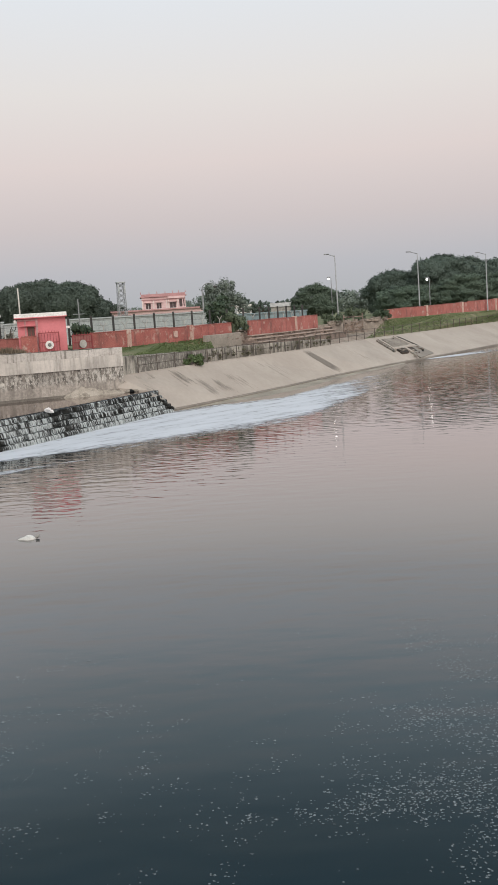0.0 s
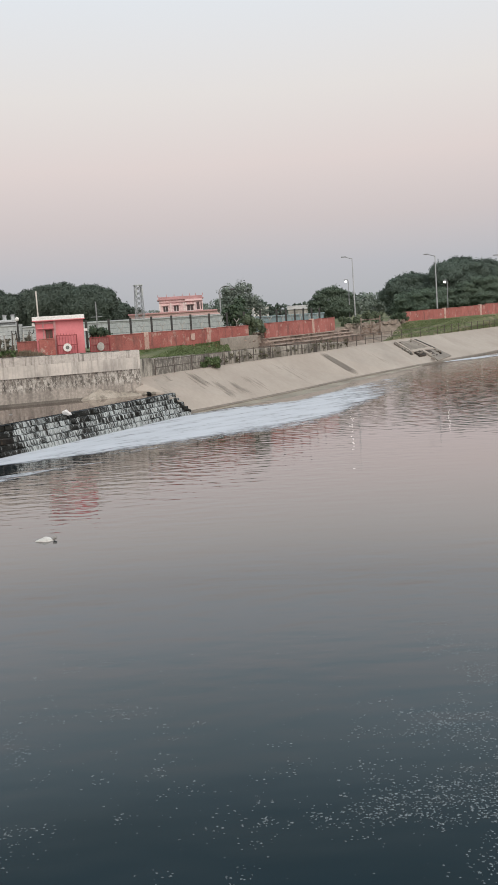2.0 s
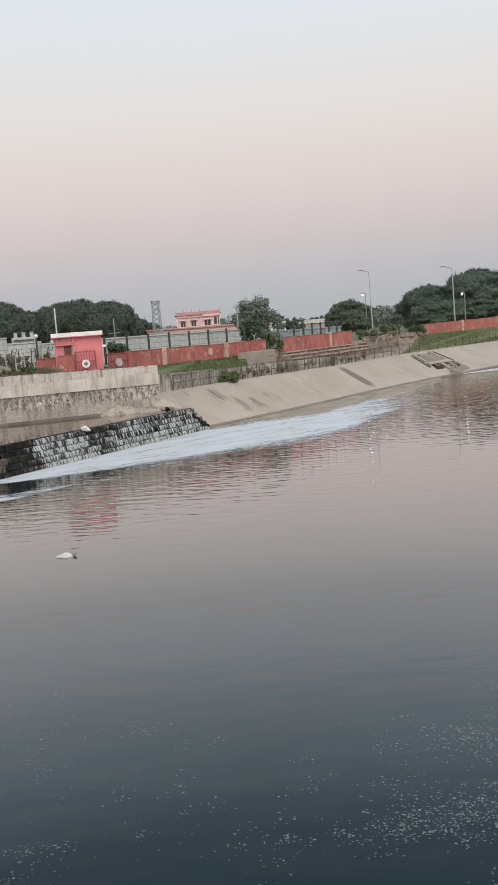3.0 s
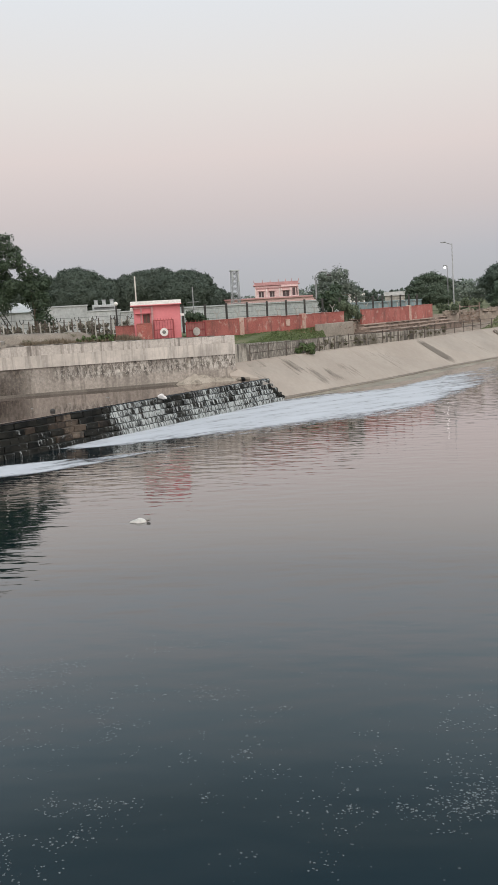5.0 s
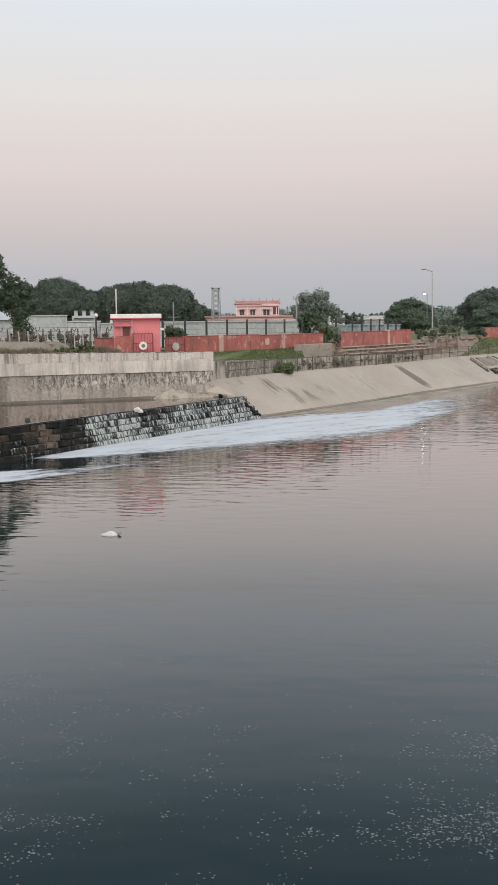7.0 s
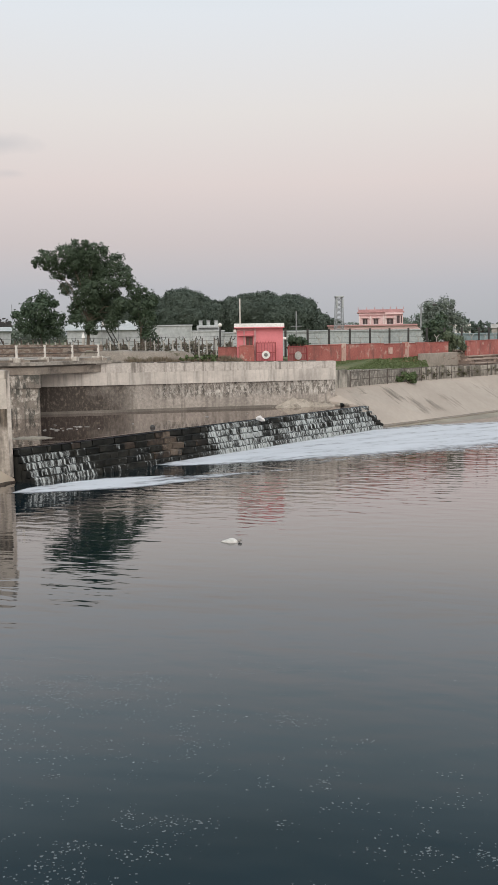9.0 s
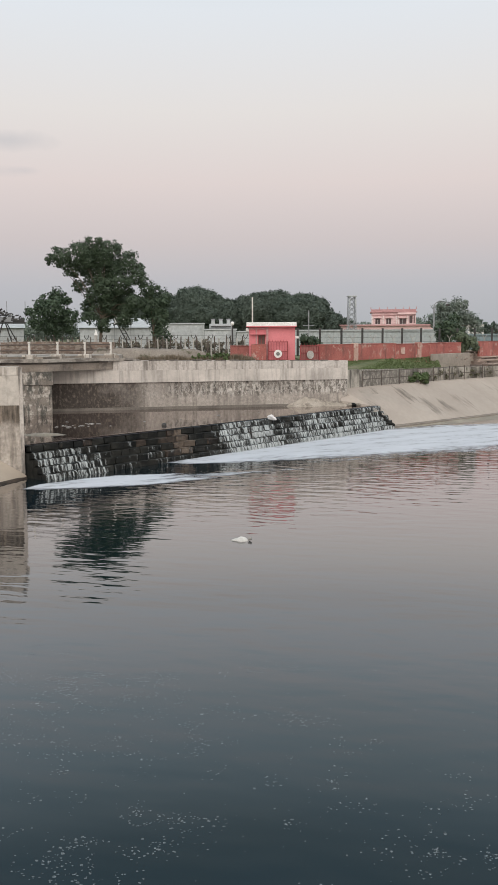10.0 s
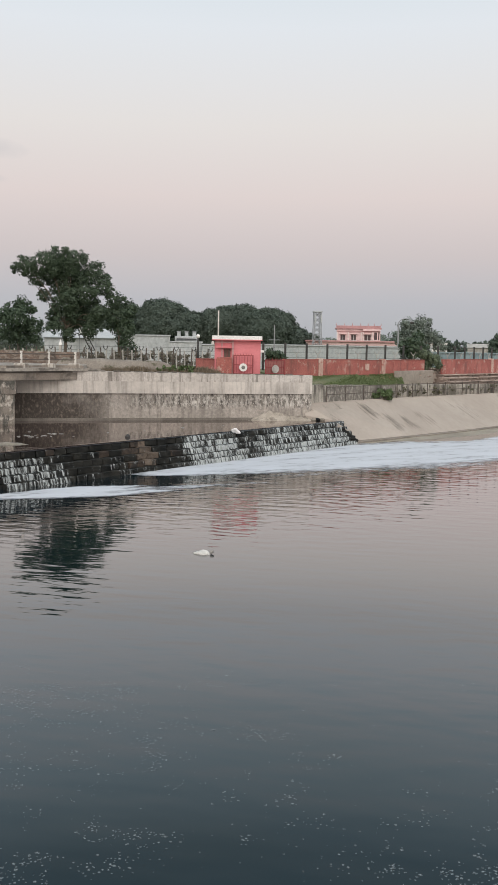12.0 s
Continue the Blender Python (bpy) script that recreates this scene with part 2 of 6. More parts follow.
def seep_material(name, colour):
    """Dark streaks running down a slope, thinning out at the edges of the smear."""
    m, nt, bsdf = material(name)
    out = nt.nodes["Material Output"]
    lane, down, cov = (nt.nodes.new("ShaderNodeAttribute") for _ in range(3))
    lane.attribute_name, down.attribute_name, cov.attribute_name = "lane", "down", "cover"
    xyz = nt.nodes.new("ShaderNodeCombineXYZ")
    nt.links.new(lane.outputs["Fac"], xyz.inputs[0])
    nt.links.new(down.outputs["Fac"], xyz.inputs[1])
    n = noise_out(nt, xyz.outputs[0], 1.0, 5, 0.62)
    s = nt.nodes.new("ShaderNodeMath")
    s.operation = "ADD"
    nt.links.new(n, s.inputs[0])
    nt.links.new(cov.outputs["Fac"], s.inputs[1])
    bsdf.inputs["Base Color"].default_value = (*colour, 1)
    nt.links.new(blend(nt, noise_out(nt, xyz.outputs[0], 4.0, 3), tuple(c * 0.8 for c in colour), tuple(c * 1.25 for c in colour)), bsdf.inputs["Base Color"])
    bsdf.inputs["Roughness"].default_value = 0.9
    tr = nt.nodes.new("ShaderNodeBsdfTransparent")
    mx = nt.nodes.new("ShaderNodeMixShader")
    nt.links.new(ranged(nt, s.outputs[0], 0.62, 1.15, 0.0, 0.9), mx.inputs[0])
    nt.links.new(tr.outputs[0], mx.inputs[1])
    nt.links.new(bsdf.outputs[0], mx.inputs[2])
    nt.links.new(mx.outputs[0], out.inputs[0])
    return m


def fleck_material(name, c1, c2):
    """Thin bubbly foam that lets the dark water through."""
    m, nt, bsdf = material(name)
    geo = nt.nodes.new("ShaderNodeNewGeometry")
    nt.links.new(blend(nt, geo.outputs["Random Per Island"], c1, c2), bsdf.inputs["Base Color"])
    bsdf.inputs["Roughness"].default_value = 0.9
    tr = nt.nodes.new("ShaderNodeBsdfTransparent")
    mx = nt.nodes.new("ShaderNodeMixShader")
    nt.links.new(ranged(nt, noise_out(nt, coords(nt, (60, 60, 60), False), 1.0, 2), 0.35, 0.65, 0.34, 0.62), mx.inputs[0])
    nt.links.new(tr.outputs[0], mx.inputs[1])
    nt.links.new(bsdf.outputs[0], mx.inputs[2])
    nt.links.new(mx.outputs[0], nt.nodes["Material Output"].inputs[0])
    return m


def glow_material(name, colour, strength):
    m, nt, bsdf = material(name)
    bsdf.inputs["Emission Color"].default_value = (*colour, 1)
    bsdf.inputs["Emission Strength"].default_value = strength
    return m


M_GRASS = surface("grass_ground", (0.072, 0.096, 0.036), (0.125, 0.13, 0.058), 0.5, 0.95, 0.8, second=(0.2, 0.172, 0.11), second_scale=0.3, second_at=(0.5, 0.66))
M_EARTH = surface("dry_earth", (0.21, 0.17, 0.135), (0.3, 0.245, 0.2), 0.5, 0.95, 0.9, second=(0.15, 0.128, 0.09), second_scale=0.7, second_at=(0.5, 0.72), stain=(0.33, 0.25, 0.208), stain_scale=1.3, stain_at=(0.52, 0.8), speckle=0.35)
M_TERRACE = surface("tan_terrace_earth", (0.28, 0.215, 0.176), (0.38, 0.3, 0.25), 0.4, 0.95, 0.3, stain=(0.16, 0.122, 0.096), stain_scale=2.2, stain_at=(0.5, 0.66), stretch=(0.1, 1.4, 2.4), speckle=0.2)
M_RISER = surface("shadow_riser_brick", (0.16, 0.122, 0.1), (0.25, 0.19, 0.158), 1.4, 0.95, 0.5, stain=(0.07, 0.055, 0.045), stain_scale=1.2, stain_at=(0.5, 0.64))
M_PLAINWALL = surface("plain_grey_render", (0.25, 0.215, 0.18), (0.33, 0.285, 0.24), 0.5, 0.95, 0.2, stain=(0.19, 0.16, 0.13), stain_scale=0.8, stain_at=(0.5, 0.7))
M_MOUND = surface("brown_spoil", (0.17, 0.145, 0.12), (0.26, 0.228, 0.192), 0.8, 0.95, 0.9, second=(0.08, 0.075, 0.045), second_scale=0.9, second_at=(0.56, 0.64))
M_MUD = surface("wet_mud", (0.2, 0.17, 0.13), (0.3, 0.26, 0.2), 0.5, 0.6, 0.6)
M_SLOPE = surface("slope_concrete", (0.325, 0.278, 0.235), (0.38, 0.33, 0.282), 0.22, 0.9, 0.05, stain=(0.27, 0.24, 0.205), stain_scale=0.4, stain_at=(0.58, 0.8), stretch=(0.8, 0.3, 0.3), speckle=0.06)


def streaked_wall(name, clean, dirt, z_top, z_low, patches=None, wet=None, shade_end=None, grit=0.3):
    """Concrete with drips that start at z_top and fade out raggedly towards z_low; patches: peeling whitewash within them."""
    m, nt, bsdf = material(name)
    tc = nt.nodes.new("ShaderNodeTexCoord")
    sep = nt.nodes.new("ShaderNodeSeparateXYZ")
    nt.links.new(tc.outputs["Object"], sep.inputs[0])
    vec = coords(nt, (1, 1, 1), False)
    drip = coords(nt, (2.6, 2.6, 0.2), False)
    big, fine = noise_out(nt, vec, 0.4, 5), noise_out(nt, vec, 6.0, 5, 0.65)
    col = blend(nt, ranged(nt, big, 0.35, 0.65), tuple(c * 0.82 for c in clean), tuple(min(0.8, c * 1.12) for c in clean))
    col = blend(nt, ranged(nt, noise_out(nt, drip, 1.2, 6, 0.68), 0.47, 0.68, 0, 0.72), col, tuple(c * 1.25 for c in dirt))
    ragged = nt.nodes.new("ShaderNodeMath")
    ragged.operation = "MULTIPLY_ADD"
    ragged.inputs[1].default_value = 0.9 * (z_top - z_low)
    nt.links.new(noise_out(nt, drip, 1.7, 6, 0.65), ragged.inputs[0])
    nt.links.new(sep.outputs["Z"], ragged.inputs[2])
    off = 0.45 * (z_top - z_low)
    low = ranged(nt, ragged.outputs[0], z_low + off, z_low + off + 0.3 * (z_top - z_low))
    high = ranged(nt, sep.outputs["Z"], z_top, z_top + 0.03, 1.0, 0.0)
    if patches:
        share = nt.nodes.new("ShaderNodeMath")
        share.operation = "MULTIPLY"
        nt.links.new(low, share.inputs[0])
        nt.links.new(ranged(nt, sep.outputs["X"], 13.6, 14.6, 0.3, 1.0), share.inputs[1])
        low = share.outputs[0]
    fac = nt.nodes.new("ShaderNodeMath")
    fac.operation = "MULTIPLY"
    nt.links.new(low, fac.inputs[0])
    nt.links.new(high, fac.inputs[1])
    inner = blend(nt, ranged(nt, noise_out(nt, drip, 2.0, 7, 0.7), 0.4, 0.66), tuple(c * 0.7 for c in dirt), tuple(c * 2.8 for c in dirt))
    if patches:
        pv = coords(nt, (1.5, 1.5, 0.62), False)
        peel = blend(nt, ranged(nt, noise_out(nt, pv, 2.4, 7, 0.72), 0.47, 0.57), inner, patches)
        flakes = noise_out(nt, coords(nt, (3.4, 3.4, 1.7), False), 2.2, 6, 0.7)
        peel = blend(nt, ranged(nt, flakes, 0.53, 0.58, 0, 0.85), peel, tuple(min(0.8, c * 1.2) for c in patches))
        inner = blend(nt, ranged(nt, noise_out(nt, vec, 0.3, 3, 0.5), 0.36, 0.62, 1.0, 0.45), inner, peel)
    col = blend(nt, fac.outputs[0], col, inner)
    if shade_end:
        # the deck's shade painted as mottled brown over the sheltered end of the wall
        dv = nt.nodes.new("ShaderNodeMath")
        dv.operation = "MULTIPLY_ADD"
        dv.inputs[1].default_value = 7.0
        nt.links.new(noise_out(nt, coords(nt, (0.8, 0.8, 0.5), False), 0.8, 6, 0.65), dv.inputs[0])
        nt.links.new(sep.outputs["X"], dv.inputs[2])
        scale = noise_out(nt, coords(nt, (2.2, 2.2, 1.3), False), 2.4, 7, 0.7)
        shady = blend(nt, ranged(nt, scale, 0.5, 0.66), (0.036, 0.027, 0.021), (0.155, 0.124, 0.099))
        col = blend(nt, ranged(nt, dv.outputs[0], shade_end + 5.5, shade_end + 2.5, 0.0, 0.94), col, shady)
    if wet:
        wv = nt.nodes.new("ShaderNodeMath")
        wv.operation = "MULTIPLY_ADD"
        wv.inputs[1].default_value = 0.3
        nt.links.new(big, wv.inputs[0])
        nt.links.new(sep.outputs["Z"], wv.inputs[2])
        col = blend(nt, ranged(nt, wv.outputs[0], wet, wet + 0.12, 0.8, 0.0), col, tuple(c * 0.42 for c in clean))
    g = ranged(nt, fine, 0.3, 0.7, 1 - grit, 1 + grit * 0.9)
    gc = nt.nodes.new("ShaderNodeCombineColor")
    for i in range(3):
        nt.links.new(g, gc.inputs[i])
    nt.links.new(blend(nt, 1.0, col, gc.outputs[0], "MULTIPLY"), bsdf.inputs["Base Color"])
    bsdf.inputs["Roughness"].default_value = 0.88
    b = node(nt, "ShaderNodeBump", Strength=0.3, Distance=0.03)
    nt.links.new(fine, b.inputs["Height"])
    nt.links.new(b.outputs[0], bsdf.inputs["Normal"])
    return m


M_ABUTFACE = streaked_wall("abutment_concrete", (0.44, 0.388, 0.332), (0.082, 0.066, 0.051), 3.1, 2.15, wet=0.35)
M_LONGFACE = streaked_wall("peeling_concrete", (0.35, 0.308, 0.268), (0.1, 0.087, 0.075), 3.12, 2.1, (0.45, 0.415, 0.37), wet=1.52, shade_end=11.3)
M_UPPERFACE = streaked_wall("pale_band_concrete", (0.5, 0.452, 0.402), (0.165, 0.148, 0.131), 3.9, 3.87, grit=0.1)
M_APRON = surface("tan_concrete", (0.375, 0.314, 0.25), (0.43, 0.364, 0.292), 0.2, 0.9, 0.04, stain=(0.33, 0.28, 0.22), stain_scale=0.4, stain_at=(0.6, 0.85), speckle=0.05)
M_ABUT = surface("streaked_concrete", (0.15, 0.128, 0.107), (0.25, 0.215, 0.182), 0.7, 0.9, 0.4, stain=(0.05, 0.05, 0.042), stain_scale=1.6, stain_at=(0.47, 0.57), stretch=(2.2, 2.2, 0.7), second=(0.42, 0.38, 0.33), second_scale=3.0, second_at=(0.5, 0.6))
M_BAND = surface("pale_concrete", (0.42, 0.38, 0.33), (0.53, 0.485, 0.43), 0.3, 0.9, 0.2, stain=(0.12, 0.095, 0.072), stain_scale=1.2, stain_at=(0.47, 0.62), stretch=(2.6, 2.6, 0.25), second=(0.28, 0.24, 0.195), second_scale=0.6, second_at=(0.5, 0.7))
M_COPING = surface("weathered_coping", (0.36, 0.32, 0.28), (0.5, 0.45, 0.4), 0.5, 0.9, 0.4, stain=(0.09, 0.08, 0.07), stain_scale=1.0, stain_at=(0.46, 0.6), stretch=(2.2, 2.2, 0.4))
M_WALLCOPE = surface("streaked_pale_coping", (0.4, 0.358, 0.318), (0.52, 0.473, 0.426), 0.5, 0.9, 0.2, stain=(0.14, 0.12, 0.102), stain_scale=1.2, stain_at=(0.5, 0.68), stretch=(2.8, 2.8, 0.3))
M_BLACKTOP = surface("blackened_coping_top", (0.07, 0.062, 0.052), (0.2, 0.178, 0.15), 2.5, 0.95, 0.6)
M_DARKWALL = surface("damp_concrete", (0.11, 0.097, 0.083), (0.2, 0.18, 0.154), 0.35, 0.85, 0.5, stain=(0.38, 0.347, 0.3), stain_scale=2.8, stain_at=(0.48, 0.62), stretch=(2.2, 2.2, 1.0), speckle=0.25)
M_DAMPLOW = surface("wet_band_concrete", (0.17, 0.145, 0.12), (0.24, 0.21, 0.175), 0.4, 0.7, 0.3)
M_WETSHADE = surface("wet_shade_concrete", (0.09, 0.077, 0.064), (0.17, 0.148, 0.125), 0.9, 0.7, 0.4)
M_PARAPET = surface("stained_parapet", (0.26, 0.235, 0.2), (0.4, 0.365, 0.31), 0.8, 0.9, 0.5, stain=(0.055, 0.048, 0.04), stain_scale=0.9, stain_at=(0.46, 0.6), stretch=(2.8, 2.8, 0.45), second=(0.13, 0.115, 0.09), second_scale=0.6, second_at=(0.5, 0.62))
M_REDWALL = surface("red_plaster", (0.29, 0.088, 0.072), (0.385, 0.132, 0.11), 0.7, 0.9, 0.35, second=(0.42, 0.27, 0.225), second_scale=1.7, second_at=(0.56, 0.65), stain=(0.17, 0.075, 0.062), stain_scale=1.1, stain_at=(0.52, 0.7), stretch=(1.6, 1.6, 0.45), speckle=0.22)
M_REDDULL = surface("dull_red_sheet", (0.2, 0.07, 0.062), (0.27, 0.1, 0.088), 0.8, 0.7, 0.1)
M_REDPALE = surface("faded_red_plaster", (0.42, 0.27, 0.22), (0.52, 0.38, 0.32), 1.2, 0.9, 0.3, second=(0.36, 0.15, 0.12), second_scale=2.2, second_at=(0.54, 0.62))
M_PINK = surface("pink_paint", (0.56, 0.165, 0.178), (0.64, 0.208, 0.22), 0.6, 0.7, 0.12, stain=(0.5, 0.1, 0.1), stain_scale=0.8, stain_at=(0.6, 0.8), stretch=(2, 2, 0.4), speckle=0.06)
M_ROSE = surface("rose_paint", (0.64, 0.445, 0.43), (0.73, 0.53, 0.51), 0.4, 0.8, 0.1)
M_PALEROSE = surface("pale_rose_trim", (0.68, 0.56, 0.53), (0.76, 0.64, 0.6), 0.8, 0.8, 0.1)
M_ROSEDARK = surface("dark_rose_paint", (0.40, 0.22, 0.215), (0.49, 0.28, 0.27), 0.4, 0.8, 0.1)
M_WHITE = surface("white_paint", (0.66, 0.64, 0.6), (0.76, 0.74, 0.71), 0.8, 0.7, 0.15, stain=(0.4, 0.37, 0.33), stain_scale=1.0, stain_at=(0.62, 0.8), stretch=(1.5, 1.5, 0.4))
M_TIN = surface("pale_tin_sheet", (0.37, 0.385, 0.383), (0.45, 0.462, 0.458), 0.25, 0.6, 0.1, stain=(0.27, 0.28, 0.26), stain_scale=0.8, stain_at=(0.55, 0.8), stretch=(1, 1, 0.3))
M_GREENTIN = surface("pale_green_sheet", (0.33, 0.355, 0.35), (0.4, 0.422, 0.416), 0.25, 0.7, 0.1, stain=(0.2, 0.24, 0.2), stain_scale=0.8, stain_at=(0.55, 0.8), stretch=(1, 1, 0.3))
M_TEALTIN = surface("blue_green_sheet", (0.17, 0.225, 0.24), (0.23, 0.29, 0.3), 0.25, 0.7, 0.1, stain=(0.12, 0.15, 0.15), stain_scale=0.8, stain_at=(0.55, 0.8), stretch=(1, 1, 0.3))
M_STONE = dulled(surface("wet_weir_stone", (0.007, 0.008, 0.008), (0.026, 0.025, 0.021), 1.3, 0.8, 0.6, second=(0.075, 0.063, 0.048), second_scale=2.4, second_at=(0.66, 0.74)), 0.2)
M_STONEBROWN = dulled(surface("drying_weir_stone", (0.026, 0.02, 0.016), (0.07, 0.052, 0.04), 1.6, 0.8, 0.6, second=(0.02, 0.018, 0.016), second_scale=1.4, second_at=(0.5, 0.6)), 0.25)
M_STONETAN = dulled(surface("dry_tan_weir_stone", (0.085, 0.065, 0.05), (0.16, 0.126, 0.098), 1.6, 0.9, 0.6, second=(0.045, 0.036, 0.03), second_scale=1.8, second_at=(0.52, 0.62)), 0.25)
M_BRICK = surface("brown_brick", (0.12, 0.09, 0.07), (0.19, 0.132, 0.102), 1.6, 0.9, 0.8, stain=(0.25, 0.21, 0.175), stain_scale=2.4, stain_at=(0.47, 0.56), stretch=(1, 1, 2.2), second=(0.06, 0.048, 0.04), second_scale=1.4, second_at=(0.52, 0.62), speckle=0.4)
M_DECK = surface("deck_concrete", (0.27, 0.24, 0.205), (0.38, 0.345, 0.3), 0.8, 0.9, 0.3, stain=(0.1, 0.086, 0.073), stain_scale=1.1, stain_at=(0.46, 0.62))
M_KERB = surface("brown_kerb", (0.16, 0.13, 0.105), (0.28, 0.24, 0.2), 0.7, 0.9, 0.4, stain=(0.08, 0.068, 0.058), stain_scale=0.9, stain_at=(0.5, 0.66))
M_POST = surface("white_post", (0.52, 0.48, 0.43), (0.64, 0.6, 0.55), 2.0, 0.85, 0.2)
M_IRON = surface("dark_iron", (0.035, 0.035, 0.035), (0.06, 0.055, 0.05), 2.0, 0.6, 0.1, metal=0.3)
M_RUST = surface("rusty_rail", (0.062, 0.05, 0.042), (0.105, 0.082, 0.066), 2.0, 0.8, 0.2)
M_LATTICE = surface("pale_galvanised_steel", (0.27, 0.278, 0.285), (0.34, 0.348, 0.355), 1.0, 0.5, 0.05, metal=0.2)
M_POLE = surface("pale_lamp_steel", (0.32, 0.325, 0.33), (0.4, 0.405, 0.41), 1.0, 0.5, 0.05, metal=0.1)
M_STEEL = surface("galvanised_steel", (0.22, 0.225, 0.23), (0.29, 0.295, 0.3), 1.0, 0.5, 0.05, metal=0.2)
M_FENCEPOST = surface("grey_fence_post", (0.28, 0.265, 0.24), (0.44, 0.415, 0.38), 1.5, 0.9, 0.2)
M_DARKGLASS = surface("dark_opening", (0.05, 0.03, 0.03), (0.08, 0.05, 0.05), 1.0, 0.4, 0.0)
M_WINBROWN = surface("brown_window_wood", (0.09, 0.05, 0.038), (0.14, 0.08, 0.06), 3.0, 0.6, 0.2)
M_MAROON = surface("maroon_iron", (0.2, 0.035, 0.035), (0.28, 0.05, 0.05), 1.5, 0.6, 0.1)
M_BARK = surface("bark", (0.09, 0.07, 0.05), (0.15, 0.12, 0.09), 1.5, 0.95, 0.6)
M_LEAF = leaf_material("leaves", (0.026, 0.049, 0.025), (0.052, 0.082, 0.041))
# next three: distance haze is mixed into the leaf colour, greyer and paler
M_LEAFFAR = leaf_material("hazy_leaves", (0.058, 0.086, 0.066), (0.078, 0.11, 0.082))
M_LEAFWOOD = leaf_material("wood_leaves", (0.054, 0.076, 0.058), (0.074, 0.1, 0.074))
M_LEAFHAZE = leaf_material("haze_paled_leaves", (0.1, 0.135, 0.108), (0.14, 0.175, 0.136))
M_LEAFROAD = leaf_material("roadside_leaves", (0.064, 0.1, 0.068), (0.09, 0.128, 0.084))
M_LEAFPALE = leaf_material("dusty_leaves", (0.05, 0.075, 0.04), (0.11, 0.135, 0.075))
M_SHRUB = leaf_material("shrub_leaves", (0.042, 0.075, 0.024), (0.085, 0.125, 0.042))
GLOSS = [(0.0, 0.02), (0.40, 0.033), (0.50, 0.067), (0.62, 0.18), (0.72, 0.30), (0.80, 0.50), (0.88, 0.72), (1.0, 0.96)]
M_WATER = water_material("canal_water", (0.0012, 0.0108, 0.015), 0.028, GLOSS, (0.85, 2.3, 1.0), 1.15)
M_POOL = water_material("pool_water", (0.026, 0.021, 0.018), 0.006, [(p, v * 0.95) for p, v in GLOSS], (0.8, 1.6, 1.0), 1.0)
M_FOAM = foam_material("foam", (0.56, 0.575, 0.61), 40)
M_FALL = falls_material("falling_water", (0.5, 0.525, 0.51))
M_SEEP = seep_material("seepage", (0.165, 0.142, 0.118))
M_FLECK = fleck_material("foam_fleck", (0.2, 0.225, 0.235), (0.3, 0.325, 0.335))
M_LIGHT = glow_material("lamp_glow", (1.0, 0.97, 0.92), 7.0)


# ---- building blocks ----
def mesh_of(bm, name, mat, smooth=False):
    me = bpy.data.meshes.new(name)
    bm.normal_update()
    bm.to_mesh(me)
    bm.free()
    me.materials.append(mat)
    if smooth:
        for p in me.polygons:
            p.use_smooth = True
    return me


def part(name, bm, mat, parent, label="", smooth=False):
    ob = new(name, mesh_of(bm, name, mat, smooth))
    ob.parent = parent
    return tagged(ob, label)


def piece(name, me, parent, m):
    ob = new(name, me)
    ob.parent = parent
    ob.matrix_basis = m
    return ob


def thing(name, m, label, category, group="", kind=""):
    ob = new(name)
    ob.empty_display_size = 0.3
    ob.matrix_world = m
    return tagged(ob, label, category, group, kind)


def solo(name, bm, mat, m, label, category, group="", kind="", smooth=False):
    ob = new(name, mesh_of(bm, name, mat, smooth))
    ob.matrix_world = m
    return tagged(ob, label, category, group, kind)


def box(bm, x0, x1, y0, y1, z0, z1, bevel=0.0):
    r = bmesh.ops.create_cube(bm, size=1.0)["verts"]
    for v in r:
        v.co = Vector(((x0 + x1) / 2 + v.co.x * (x1 - x0), (y0 + y1) / 2 + v.co.y * (y1 - y0), (z0 + z1) / 2 + v.co.z * (z1 - z0)))
    if bevel:
        es = {e for v in r for e in v.link_edges}
        bmesh.ops.bevel(bm, geom=list(es), offset=bevel, segments=1, affect="EDGES")
    return bm


def bar(bm, p, q, r0, r1=None, n=7):
    p, q = Vector(p), Vector(q)
    r1 = r0 if r1 is None else r1
    d = (q - p)
    m = Matrix.Translation((p + q) / 2) @ d.to_track_quat("Z", "Y").to_matrix().to_4x4()
    bmesh.ops.create_cone(bm, cap_ends=True, segments=n, radius1=r0, radius2=r1, depth=d.length, matrix=m)
    return bm


def prism(bm, pts, z0, z1):
    """A slab over a plan polygon; z0 and z1 are heights or lists of heights."""
    n = len(pts)
    a = z0 if isinstance(z0, (list, tuple)) else [z0] * n
    b = z1 if isinstance(z1, (list, tuple)) else [z1] * n
    lo = [bm.verts.new((p[0], p[1], a[i])) for i, p in enumerate(pts)]
    hi = [bm.verts.new((p[0], p[1], b[i])) for i, p in enumerate(pts)]
    bm.faces.new(hi)
    bm.faces.new(lo[::-1])
    for i in range(n):
        j = (i + 1) % n
        bm.faces.new((lo[i], lo[j], hi[j], hi[i]))
    bmesh.ops.recalc_face_normals(bm, faces=bm.faces)
    return bm


def along(p, q, z=0.0):
    """A pose at p whose x axis runs towards q; its y axis points away from the camera's side."""
    return pose(p[0], p[1], z, 0, 0, math.degrees(math.atan2(q[1] - p[1], q[0] - p[0])))


def length(p, q):
    return math.hypot(q[0] - p[0], q[1] - p[1])


def lerp(p, q, t):
    return tuple(a + (b - a) * t for a, b in zip(p, q))


def polar(az, d, z=0.0):
    """A place seen from the near bank at az degrees to the left of ahead, d metres off."""
    return (-math.sin(radians(az)) * d, math.cos(radians(az)) * d, z)


B = bmesh.new

